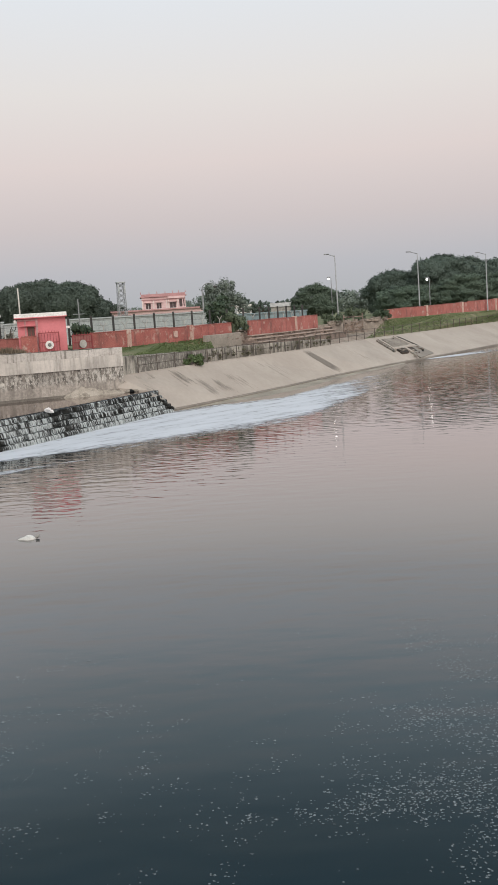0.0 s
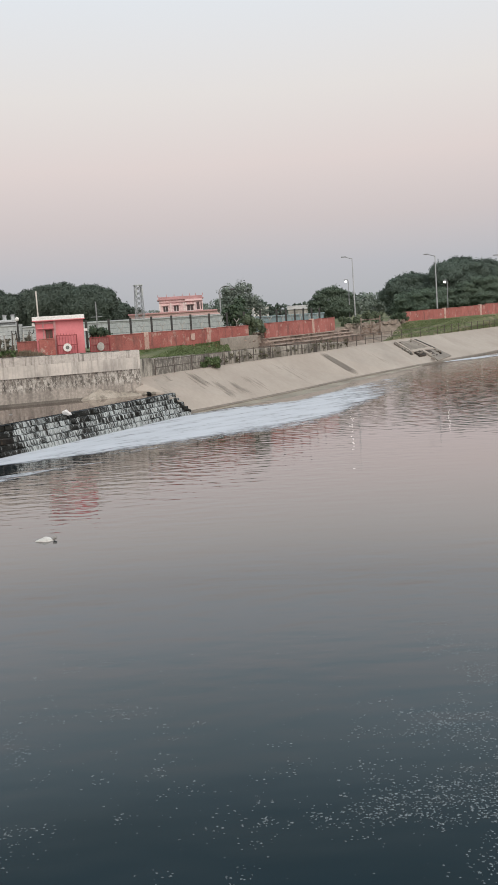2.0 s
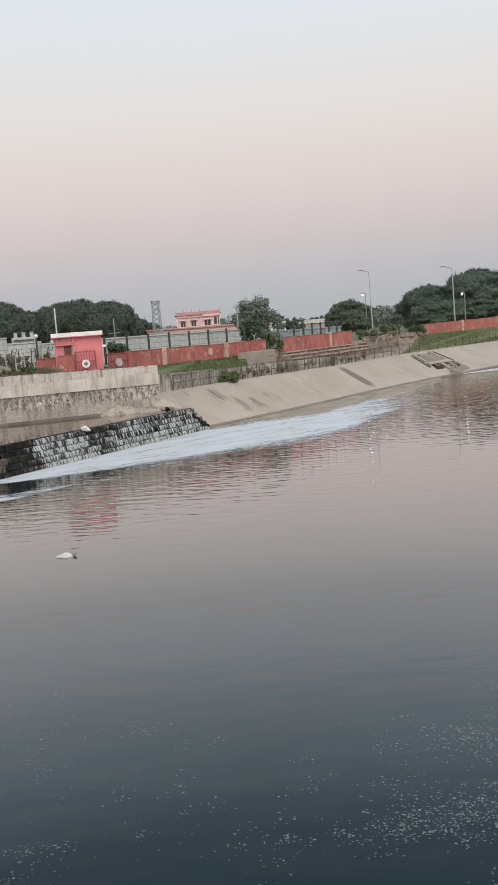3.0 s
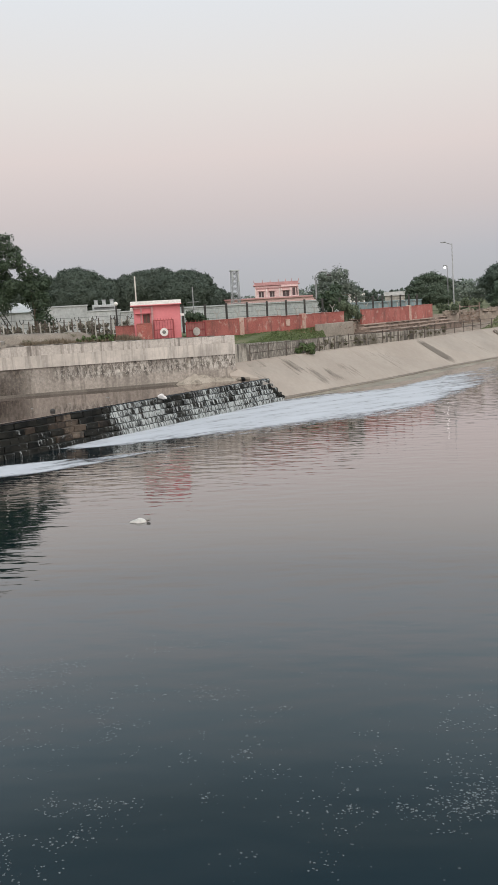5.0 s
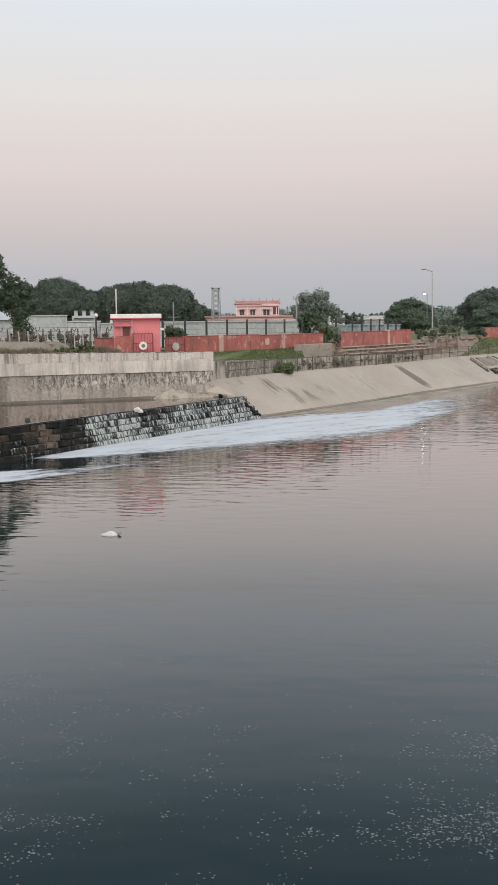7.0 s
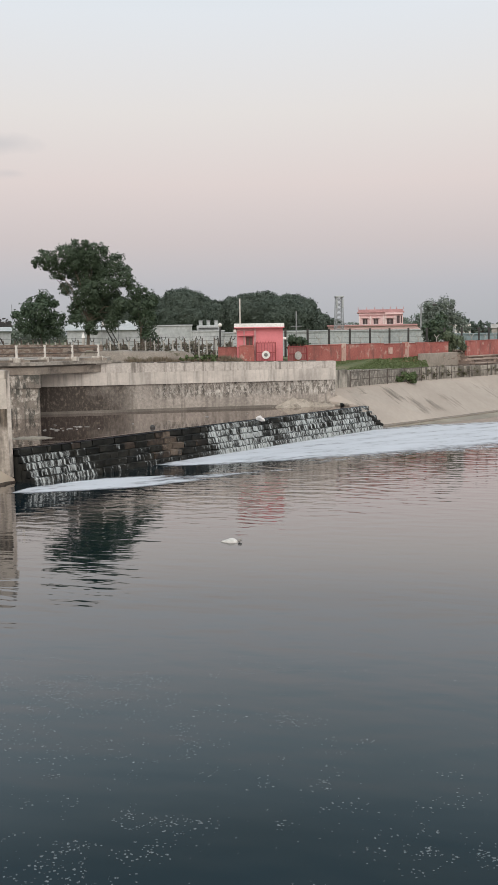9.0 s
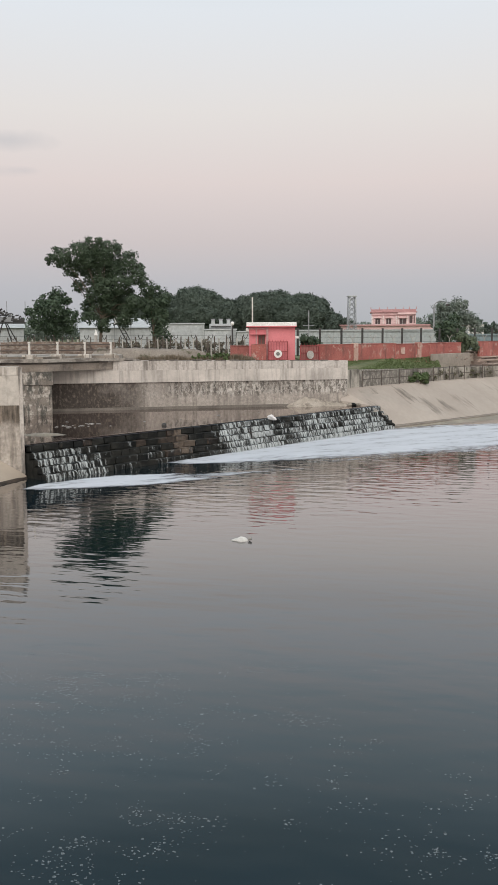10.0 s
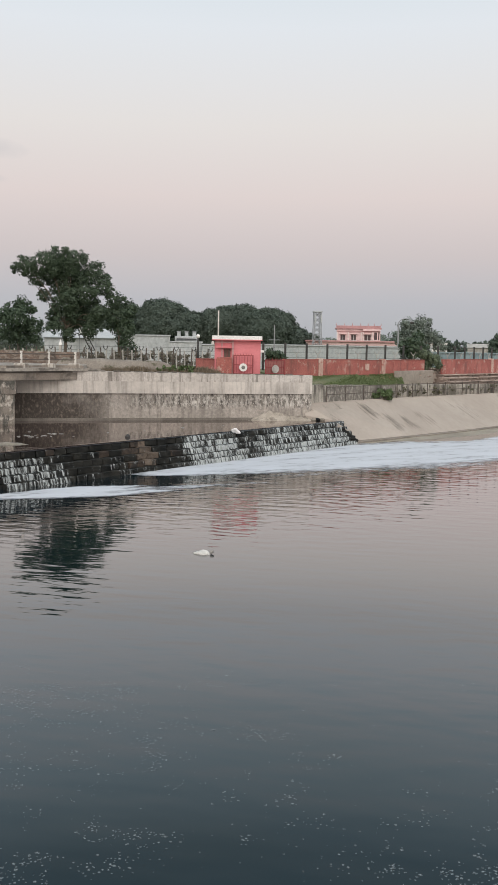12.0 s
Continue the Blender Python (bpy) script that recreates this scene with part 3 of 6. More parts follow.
# ---- ground, water, banks ----
TOP = [(-8.25, 58.95), (-4.4, 66.1), (-0.7, 72.6), (5.05, 81.4), (13.1, 97.6), (21.6, 110.6), (35.8, 132.7), (62, 172), (190, 366)]
TOE = [(-5.1, 58.3), (-1.3, 64.0), (2.6, 70.4), (8.2, 80.4), (16.0, 92.6), (24.2, 104.0), (38.6, 125.6), (64.6, 165), (193, 360)]
RED = [(-13.2, 66.8), (-6.5, 73.8), (-0.5, 80.0), (9.5, 99.5), (18.0, 113.0), (27.5, 124.8), (42.0, 143.0), (70, 178), (205, 360)]
WALL_A, WALL_B = (-7.84, 58.83), (-31.0, 47.66)
CORNER = (-18.4, 34.9)
WING = (-0.96, -0.28)


def ground():
    bm = B()
    back = [(p[0] - 0.35, p[1] + 0.25, z) for p, z in zip(TOP, (3.6, 3.35, 3.0, 2.45, 2.45, 2.45, 2.45, 2.45, 2.45))]
    red = [(p[0], p[1], 4.0 if i == 0 else 4.32) for i, p in enumerate(RED)]
    far = [polar(a, 3500, 4.3) for a in (12, 8, 4, 0, -4, -8, -12, -17, -24)]
    mid = [(*lerp(p[:2], q[:2], 0.86), 0.14 * p[2] + 0.86 * q[2]) for p, q in zip(back, red)]
    for i, z in ((2, 3.0), (3, 2.9), (4, 3.1)):
        mid[i] = (*mid[i][:2], z)
    rows = [[bm.verts.new(v) for v in r] for r in (back, mid, red, far)]
    for a, b in zip(rows, rows[1:]):
        for i in range(len(a) - 1):
            f = bm.faces.new((a[i], a[i + 1], b[i + 1], b[i]))
            f.material_index = 1 if a is not rows[2] and i in (2, 3) else 0
    rows.pop(1)
    # behind the retaining wall
    w0, w1 = bm.verts.new((-8.3, 59.1, 4.0)), bm.verts.new((-31, 48.1, 4.1))
    l1, l2 = bm.verts.new((-300, -30, 4.3)), bm.verts.new(polar(80, 3500, 4.3))
    bm.faces.new((w0, rows[0][0], rows[1][0]))
    bm.faces.new((w1, w0, rows[1][0]))
    bm.faces.new((w1, rows[1][0], rows[2][0], l2, l1))
    # near banks: behind the camera and beside the apron
    for pts in ([(-3000, -3000), (3000, -3000), (3000, 0.9), (-34, 0.9), (-300, -30)],
                [(-34, 0.9), (-34, 45.5), (-300, -30)]):
        bm.faces.new([bm.verts.new((x, y, 4.35)) for x, y in pts])
    # the far side downstream, out of sight
    bm.faces.new([bm.verts.new((x, y, 4.35)) for x, y in [(90, 0.9), (3000, 0.9), (3000, 2600), (420, 380), (120, 120)]])
    # canal bed
    bm.faces.new([bm.verts.new((x, y, -1.2)) for x, y in [(-60, -5), (95, -5), (425, 380), (200, 380), (64, 175), (-8, 62), (-40, 60)]])
    bmesh.ops.recalc_face_normals(bm, faces=bm.faces)
    for f in bm.faces:
        if f.normal.z < 0:
            f.normal_flip()
    ob = solo("ground", bm, M_GRASS, Matrix(), "rough green and dry grass ground behind the canal banks", "ground", kind="structure")
    ob.data.materials.append(M_EARTH)


def earth_patches():
    bm = B()
    # trodden earth strip behind the long wall and the terraces
    pts = [(-8.5, 59.6), (-31, 48.9), (-34, 60), (-19.5, 69.5), (-13.6, 66.2), (-9.5, 62.4)]
    top = [bm.verts.new((x, y, 4.1 if x < -18 else 4.03)) for x, y in pts]
    bm.faces.new(top)
    bmesh.ops.triangulate(bm, faces=bm.faces)
    solo("earth_path", bm, M_EARTH, Matrix(), "bare dry earth strip along the wall", "path", kind="structure")


def canal_water():
    bm = B()
    bm.faces.new([bm.verts.new((x, y, 0)) for x, y in [(-60, -4), (95, -4), (425, 380), (200, 380), (62, 176), (-9, 63), (-18.2, 36.5), (-40, 45)]])
    solo("water", bm, M_WATER, Matrix(), "dark turbid canal water with soft ripples", "water", kind="structure")
    bm = B()
    bm.faces.new([bm.verts.new((x, y, 1.44)) for x, y in [(-18.27, 34.81), (-6.12, 58.26), (-7.9, 58.95), (-32, 48.0), (-34, 47.2)]])
    solo("water_upper", bm, M_POOL, Matrix(), "still brown water of the pool above the weir", "water", kind="structure")


def sloped_bank():
    bank = thing("embankment", Matrix(), "pale concrete lined canal bank with stained panels", "embankment", kind="structure")
    tops, toes = [(*p, 2.45) for p in TOP], [(*p, 0.2) for p in TOE]
    for i in range(len(TOP) - 1):
        n = max(1, round(length(TOP[i], TOP[i + 1]) / 7.5)) if i < 6 else 3
        for k in range(n):
            a, b = k / n, (k + 1) / n
            g = 0.005 / max(1.0, length(TOP[i], TOP[i + 1]))
            q = [lerp(tops[i], tops[i + 1], a + g), lerp(tops[i], tops[i + 1], b - g), lerp(toes[i], toes[i + 1], b - g), lerp(toes[i], toes[i + 1], a + g)]
            bm = B()
            hi = [bm.verts.new(v) for v in q]
            lo = [bm.verts.new((v[0] - 0.12, v[1] + 0.12, v[2] - 0.3)) for v in q]
            bm.faces.new(hi)
            bm.faces.new(lo[::-1])
            for j in range(4):
                bm.faces.new((hi[j], lo[j], lo[(j + 1) % 4], hi[(j + 1) % 4]))
            bmesh.ops.recalc_face_normals(bm, faces=bm.faces)
            part("lining_panel", bm, M_SLOPE, bank)
    # toe beam with a dark foot, and the flat top kerb
    for i in range(len(TOE) - 1):
        p, q = TOE[i], TOE[i + 1]
        bm = box(B(), 0, length(p, q), -0.22, 0.1, -0.4, 0.17, 0.03)
        ob = part("toe_beam", bm, M_DAMPLOW, bank)
        ob.matrix_basis = along(p, q)
        p, q = TOP[i], TOP[i + 1]
        bm = box(B(), 0, length(p, q), 0.0, 0.5, 2.1, 2.5, 0.03)
        ob = part("top_kerb", bm, M_SLOPE, bank)
        ob.matrix_basis = along(p, q)
    part("corner_wedge", prism(B(), [(-8.2, 58.5), (-6.3, 58.2), (-5.4, 58.35), (-5.6, 58.8), (-8.3, 59.3)], 0.0, [1.75, 1.5, 0.9, 1.0, 2.42]), M_SLOPE, bank)
    # mud shelf between the toe and the water
    bm = B()
    inner = [(*p, 0.1) for p in TOE[:5]]
    outer = [(-4.7, 58.35, -0.1), (-0.4, 61.6, -0.1), (4.2, 66.5, -0.1), (8.6, 76.6, -0.1), (16.6, 91.6, -0.1)]
    a, b = [bm.verts.new(v) for v in inner], [bm.verts.new(v) for v in outer]
    for i in range(4):
        bm.faces.new((a[i], a[i + 1], b[i + 1], b[i]))
    bmesh.ops.subdivide_edges(bm, edges=bm.edges, cuts=5, use_grid_fill=True)
    for v in bm.verts:
        v.co.z += 0.05 * noise.noise(v.co * 0.6)
    solo("mud_bank", bm, M_MUD, Matrix(), "wet sandy mud shelf below the canal lining", "mud", kind="structure", smooth=True)


def long_wall():
    """The retaining wall above the weir: x runs from the corner to the far end."""
    L = length(WALL_A, WALL_B)
    m = along(WALL_B, WALL_A)
    w = thing("wall_long", m, "weathered concrete retaining wall with a pale band and peeling wet base", "wall", kind="structure")
    tops = lambda x: 4.55 - 0.24 * (x / L) ** 1.5
    part("lower_wall", box(B(), 0, L, 0.0, 0.6, 0.2, 3.12), M_LONGFACE, w, "concrete with peeling whitewash, a wet foot and painted deck shade")
    part("plinth", box(B(), 0, L - 0.01, -0.02, -0.003, 0.2, 1.6, 0.005), M_WETSHADE, w, "wet plinth at the waterline")
    n = 7
    for i in range(n):
        a, b = L * i / n, L * (i + 1) / n
        z = tops((a + b) / 2)
        bm = box(B(), a, b - 0.002, -0.10, 0.6, 3.124, 3.87)
        part("upper_panel", bm, M_UPPERFACE, w)
        bm = box(B(), a, b - 0.002, -0.106, 0.62, 3.872, z)
        part("coping_block", bm, M_WALLCOPE, w, "dark streaked coping")
    # a thin, crumbling blackened layer on top
    r = random.Random(12)
    x = 0.1
    while x < L - 0.5:
        d = r.uniform(0.25, 1.1)
        z = tops(x + d / 2)
        ob = part("weathered_top", box(B(), 0, min(d, L - x - 0.05), -0.135, 0.3, 0.004, r.uniform(0.02, 0.07), 0.012), M_BLACKTOP, w)
        ob.matrix_basis = pose(x, 0, z, 0, 0, 0)
        x += d + r.uniform(0.02, 0.5)
    return w


def sediment_heap():
    bm = B()
    L = length(WALL_A, WALL_B)
    pts = []
    n = 24
    for i in range(n + 1):
        x = -4.3 + 4.2 * i / n
        h = 0.34 * max(0, 1 - abs(x + 2.7) / 1.4) + 0.26 * min(1, (x + 4.3) / 1.2, -x / 0.5 + 0.3) + 0.12 * noise.noise(Vector((x * 4, 0, 0)))
        pts.append([(x, -0.12, h), (x, -0.3, h * 0.62), (x, -0.55, h * 0.22), (x, -0.85, -0.1)])
    vs = [[bm.verts.new((p[0], p[1] + 0.06 * noise.noise(Vector(p) * 4), p[2])) for p in r] for r in pts]
    for a, b in zip(vs, vs[1:]):
        for j in range(3):
            bm.faces.new((a[j], b[j], b[j + 1], a[j + 1]))
    bmesh.ops.recalc_face_normals(bm, faces=bm.faces)
    m = along(WALL_B, WALL_A, 1.44)
    solo("silt_bank", bm, surface("pale_sediment", (0.28, 0.245, 0.2), (0.39, 0.345, 0.29), 1.2, 0.9, 0.8, stain=(0.16, 0.135, 0.11), stain_scale=2.0, stain_at=(0.5, 0.62)), m @ pose(L, 0, 0), "pale bank of silt piled against the wall foot", "silt")


def corner_rubble():
    rnd = random.Random(17)
    mt = surface("rubble_stone", (0.16, 0.14, 0.115), (0.3, 0.265, 0.22), 1.5, 0.9, 0.6)
    for i in range(28):
        t = rnd.random()
        x, y = -8.1 + 1.4 * t, 58.55 + 0.05 * t - rnd.uniform(-0.1, 0.35)
        bm = B()
        bmesh.ops.create_icosphere(bm, subdivisions=2, radius=rnd.uniform(0.08, 0.2))
        for v in bm.verts:
            v.co += v.co.normalized() * 0.08 * noise.noise(v.co * 3 + Vector((i * 9, 0, 0)))
            v.co.z *= 0.7
        z = 1.5
        if i > 15:
            x, y, z = -5.75 + 1.1 * t, 58.2 + 0.1 * t - rnd.uniform(0.0, 0.25), 1.05 - 1.0 * t
        solo("rubble_stone", bm, M_STONE if i % 3 == 0 or i > 15 else mt, pose(x, y, z, 0, 0, rnd.uniform(0, 180)), "broken stone lying at the wall corner", "stone", group="rubble at the wall corner")


def weir():
    """Stepped stone weir: x along the crest from the abutment, -y downstream."""
    P, Q = (-18.55, 34.7), (-6.0, 58.9)
    L = length(P, Q)
    m = along(P, Q)
    w = thing("weir", m, "stepped dark wet stone weir with water running over it", "weir", kind="structure")
    steps, rise, tread = 5, 0.285, 0.27
    bm = box(B(), 0.6, L, 0.0, 0.5, -0.8, 1.36)
    for s in range(steps):
        box(bm, 0.32, L, -tread * s - 0.02 - tread, -tread * s + 0.05, -0.8, 1.36 - rise * (s + 1) - 0.03)
    part("core", bm, M_STONE, w)
    rnd = random.Random(4)
    metas = []
    for k in range(6):
        lx = 0.5 + 0.06 * k
        bm = box(B(), -lx / 2, lx / 2, -0.17, 0.17, -rise / 2, rise / 2 - 0.01, 0.02)
        for v in bm.verts:
            v.co += Vector((rnd.uniform(-1, 1), rnd.uniform(-1, 1), rnd.uniform(-1, 1))) * 0.028
        me = mesh_of(bm, "block", M_STONE)
        brown = me.copy()
        brown.materials.clear()
        brown.materials.append(M_STONEBROWN)
        tan = me.copy()
        tan.materials.clear()
        tan.materials.append(M_STONETAN)
        metas.append((lx, me, brown, tan))
    for s in range(steps):
        x = rnd.uniform(0.3, 0.42)
        while x < L - 0.2:
            lx, me, brown, tan = rnd.choice(metas)
            mid = x + lx / 2
            if (s < 2 and 7.7 < mid < 9.5 and rnd.random() < 0.55) or (s in (2, 3) and 8.5 < mid < 9.6):
                me = tan
            elif rnd.random() < (0.2 if 5.5 < mid < 9.6 and s < 4 else 0.06):
                me = brown
            z = 1.38 - rise * (s + 0.5)
            piece("block", me, w, pose(x + lx / 2, -tread * s - 0.1 + rnd.uniform(-0.055, 0.055), z, rnd.uniform(-3, 3), rnd.uniform(-1.5, 1.5), rnd.uniform(-3, 3)))
            x += lx + 0.025
    # falling water over each step
    cascade = thing("cascade", m, "thin white water falling over the weir steps", "waterfall", kind="stuff")
    nx = 300
    for s in range(steps):
        bm = B()
        dens = bm.verts.layers.float.new("cover")
        rows = []
        zt = 1.41 - rise * s
        for k, (dy, dz) in enumerate([(-0.03, -0.012), (-0.085, -0.035), (-0.12, -0.12), (-0.15, -rise + 0.03), (-0.2, -rise + 0.012), (-0.3, -rise + 0.004)]):
            r = []
            for i in range(nx + 1):
                x = 0.3 + (L - 0.3) * i / nx
                t = i / nx
                if t < 0.13:
                    d = 0.21 - 2.4 * max(0, t - 0.085)
                elif t < 0.40:
                    d = -0.05
                elif t < 0.44:
                    d = -0.05 + (t - 0.40) * 10.0
                elif t < 0.57:
                    d = 0.35
                else:
                    d = 0.31
                if 0.585 < t < 0.65:
                    d -= 0.16 * (1.2 - 0.15 * s)
                d += 0.03 * (s - 1.5) + 0.08 * noise.noise(Vector((x * 0.7, s * 7.3, 0))) + 0.11 * noise.noise(Vector((x * 2.6, s * 5.1, 3)))
                if s == 0:
                    d -= 0.22 if t < 0.4 else 0.05
                v = bm.verts.new((x, -tread * s - 0.262 + dy + 0.05 * noise.noise(Vector((x * 3, s, k))), zt + dz + 0.035 * noise.noise(Vector((x * 2.2, s * 3.0, 0)))))
                v[dens] = d - (0.05, -0.06, -0.03, 0.0, 0.03, 0.16)[k]
                r.append(v)
            rows.append(r)
        for a, b in zip(rows, rows[1:]):
            for i in range(nx):
                bm.faces.new((a[i], b[i], b[i + 1], a[i + 1]))
        part("step_fall", bm, M_FALL, cascade, smooth=True)
    # the pool's lip, bending over the crest stones
    bm = B()
    rows = []
    for i in range(141):
        x = 0.2 + (L - 0.3) * i / 140
        u = 0.03 * noise.noise(Vector((x * 1.7, 4, 0)))
        rows.append([bm.verts.new((x, y + u, z)) for y, z in ((0.05, 1.442), (-0.12, 1.438), (-0.2, 1.42), (-0.245, 1.385 + u * 0.4))])
    for a, b in zip(rows, rows[1:]):
        for j in range(3):
            bm.faces.new((a[j], a[j + 1], b[j + 1], b[j]))
    bm.normal_update()
    for f in bm.faces:
        if f.normal.z < 0:
            f.normal_flip()
    solo("crest_film", bm, M_POOL, m, "thin film of water sliding over the weir crest", "water", kind="stuff", smooth=True)
    return w


def foam():
    bm = B()
    dens = bm.verts.layers.float.new("cover")

    def sheet(inner, outer, n, k, ends, thick=0.5):
        def at(line, t):
            f = t * (len(line) - 1)
            i = min(int(f), len(line) - 2)
            return lerp(line[i], line[i + 1], f - i)
        rows = []
        for i in range(n + 1):
            t = i / n
            a, b = at(inner, t), at(outer, t)
            r = []
            for j in range(k + 1):
                u = j / k
                p = lerp(a, b, u)
                d = thick * min(1, u * 6 + 0.3, (1 - u) * 4.2)
                d *= min(1.0, t / ends[0] if ends[0] else 1, (1 - t) / ends[1] if ends[1] else 1)
                w = 0.7 * noise.noise(Vector((p[0] * 0.3, p[1] * 0.3, 2))) + 0.16 * noise.noise(Vector((p[0] * 1.1, p[1] * 1.1, 5))) + 0.07 * noise.noise(Vector((p[0] * 2.2, p[1] * 2.2, 8)))
                v = bm.verts.new((p[0] + w, p[1] + w, 0.012))
                v[dens] = d
                r.append(v)
            rows.append(r)
        for a, b in zip(rows, rows[1:]):
            for j in range(k):
                bm.faces.new((a[j], a[j + 1], b[j + 1], b[j]))
    sheet([(-14.2, 40.6), (-11.6, 46.6), (-8.2, 53.2), (-4.9, 59.3), (-1.2, 61.6), (2.2, 63.2), (5.6, 69.5), (9.5, 76.5), (13.0, 82)],
          [(-13.0, 39.8), (-9.8, 41.4), (-7.0, 42.2), (-3.6, 43.8), (-0.4, 46.2), (2.6, 49.0), (5.2, 54.0), (8.6, 62.5), (12.6, 74)], 90, 26, (0.03, 0.3))
    sheet([(-17.2, 33.2), (-16.0, 35.2), (-14.6, 36.6), (-13.0, 37.2), (-11.4, 37.9)],
          [(-16.9, 32.3), (-14.6, 32.6), (-12.3, 34.1), (-10.6, 36.0), (-9.4, 38.0)], 70, 20, (0.03, 0.4), 0.46)
    sheet([(-12.0, 36.9), (-10.4, 38.2), (-8.6, 39.4), (-6.6, 40.6)],
          [(-11.2, 36.2), (-9.7, 37.6), (-8.0, 39.0), (-6.3, 40.4)], 40, 6, (0.3, 1.2))
    sheet([(19.3, 97.9), (21.5, 100.0), (25.0, 103.6), (29.5, 109.5)],
          [(19.2, 96.4), (22.5, 98.0), (27.0, 101.4), (32.5, 107.5)], 40, 8, (0.05, 0.5))
    bm.normal_update()
    for f in bm.faces:
        if f.normal.z < 0:
            f.normal_flip()
    solo("foam", bm, M_FOAM, Matrix(), "broad white foam sheet spreading below the weir", "foam", kind="stuff")


def foam_flecks():
    rnd = random.Random(11)
    verts, faces = [], []

    def fleck(x, y, s):
        k = len(verts)
        a = rnd.uniform(0, 6.28)
        n = rnd.choice((5, 6, 7))
        long, turn = rnd.uniform(0.8, 1.5), rnd.uniform(-0.6, 0.6)
        for i in range(n):
            t = a + 6.283 * i / n
            r = s * rnd.uniform(0.7, 1.1)
            dx, dy = r * math.cos(t) * long, r * math.sin(t)
            verts.append((x + dx * math.cos(turn) - dy * math.sin(turn), y + dx * math.sin(turn) + dy * math.cos(turn), 0.003))
        verts.append((x, y, 0.0031))
        for i in range(n):
            faces.append((k + i, k + (i + 1) % n, k + n))
    # drifts of flecks: centre, spread and number
    drifts = [(-5.6, 11.5, 1.2, 0.5, 330), (-5.0, 14.4, 1.2, 0.5, 260), (-7.0, 13.9, 1.0, 0.7, 900), (-6.9, 12.2, 0.5, 0.4, 160), (-4.2, 9.4, 0.7, 0.5, 420), (-3.3, 9.9, 0.5, 0.4, 120), (-4.2, 12.6, 0.5, 0.35, 150),
              (-3.4, 13.6, 0.9, 0.5, 200), (-3.1, 15.6, 0.6, 0.3, 90), (-1.4, 11.2, 1.0, 0.8, 160), (-0.4, 9.8, 0.7, 0.5, 150), (0.6, 11.7, 0.7, 0.6, 200),
              (3.1, 16.0, 0.25, 0.5, 190), (3.35, 14.6, 0.35, 0.6, 300), (4.5, 16.0, 0.4, 0.7, 330), (3.9, 13.7, 0.5, 0.6, 420), (1.8, 12.6, 0.4, 0.35, 330), (2.6, 12.35, 0.35, 0.4, 300), (3.2, 12.1, 0.4, 0.4, 420),
              (1.4, 10.4, 0.35, 0.3, 420), (2.1, 10.6, 0.4, 0.3, 480), (2.6, 10.2, 0.35, 0.3, 520), (2.6, 9.2, 0.4, 0.35, 420), (0.75, 10.25, 0.3, 0.25, 160), (3.2, 11.1, 0.5, 0.4, 520), (4.4, 12.2, 0.7, 0.9, 600)]
    for gx, gy, sx, sy, n in drifts:
        knots = [(rnd.gauss(gx, sx), rnd.gauss(gy, sy)) for _ in range(max(6, n // 14))]
        for _ in range(n * 2 // 3):
            kx, ky = rnd.choice(knots)
            s = rnd.uniform(0.008, 0.017) if rnd.random() < 0.92 else rnd.uniform(0.017, 0.024)
            fleck(rnd.gauss(kx, 0.12), rnd.gauss(ky, 0.1), s)
    for _ in range(1000):
        fleck(rnd.uniform(-8, 7), rnd.uniform(8, 17), rnd.uniform(0.005, 0.013))
    me = bpy.data.meshes.new("foam_flecks")
    me.from_pydata(verts, [], faces)
    me.materials.append(M_FLECK)
    ob = new("foam_flecks", me)
    tagged(ob, "scattered small grey-white foam flecks floating on dark water", "foam", kind="stuff")


def abutment():
    """The wing wall beside the weir: its face runs away from the weir's near end, square to the canal."""
    a = thing("abutment", Matrix(), "stained pale concrete bridge abutment wall", "abutment", kind="structure")
    d = Vector(WING)
    n = Vector((d.y, -d.x))
    c = Vector(CORNER)
    back = 1.1
    v0 = Vector((-0.62, 0.78)) * 1.3
    for z0, z1, f, mt, lb in ((-0.6, 2.13, 0.02, M_ABUTFACE, "pale lower lift"), (2.134, 3.1, 0.0, M_ABUTFACE, "dark streaked lift"), (3.104, 4.36, 0.014, M_BAND, "stained upper lift"), (4.364, 4.72, 0.03, M_BAND, "weathered cap course")):
        for k in range(4):
            q0, q1 = c + d * (4.6 * k), c + d * (4.6 * (k + 1) - 0.008)
            quad = [q0 - n * f, q1 - n * f, q1 + n * back, (c + v0 if k == 0 else q0 + n * back)]
            part("wall_lift", prism(B(), [tuple(v) for v in quad], z0, z1), mt, a, lb)
    end = [c + d * -0.03, c + d * 0.13, c + d * 0.13 - n * 0.05, c + d * -0.03 - n * 0.05]
    part("end_pilaster", prism(B(), [tuple(v) for v in end], 0.2, 4.7), M_COPING, a, "pale worn end edge")
    return a


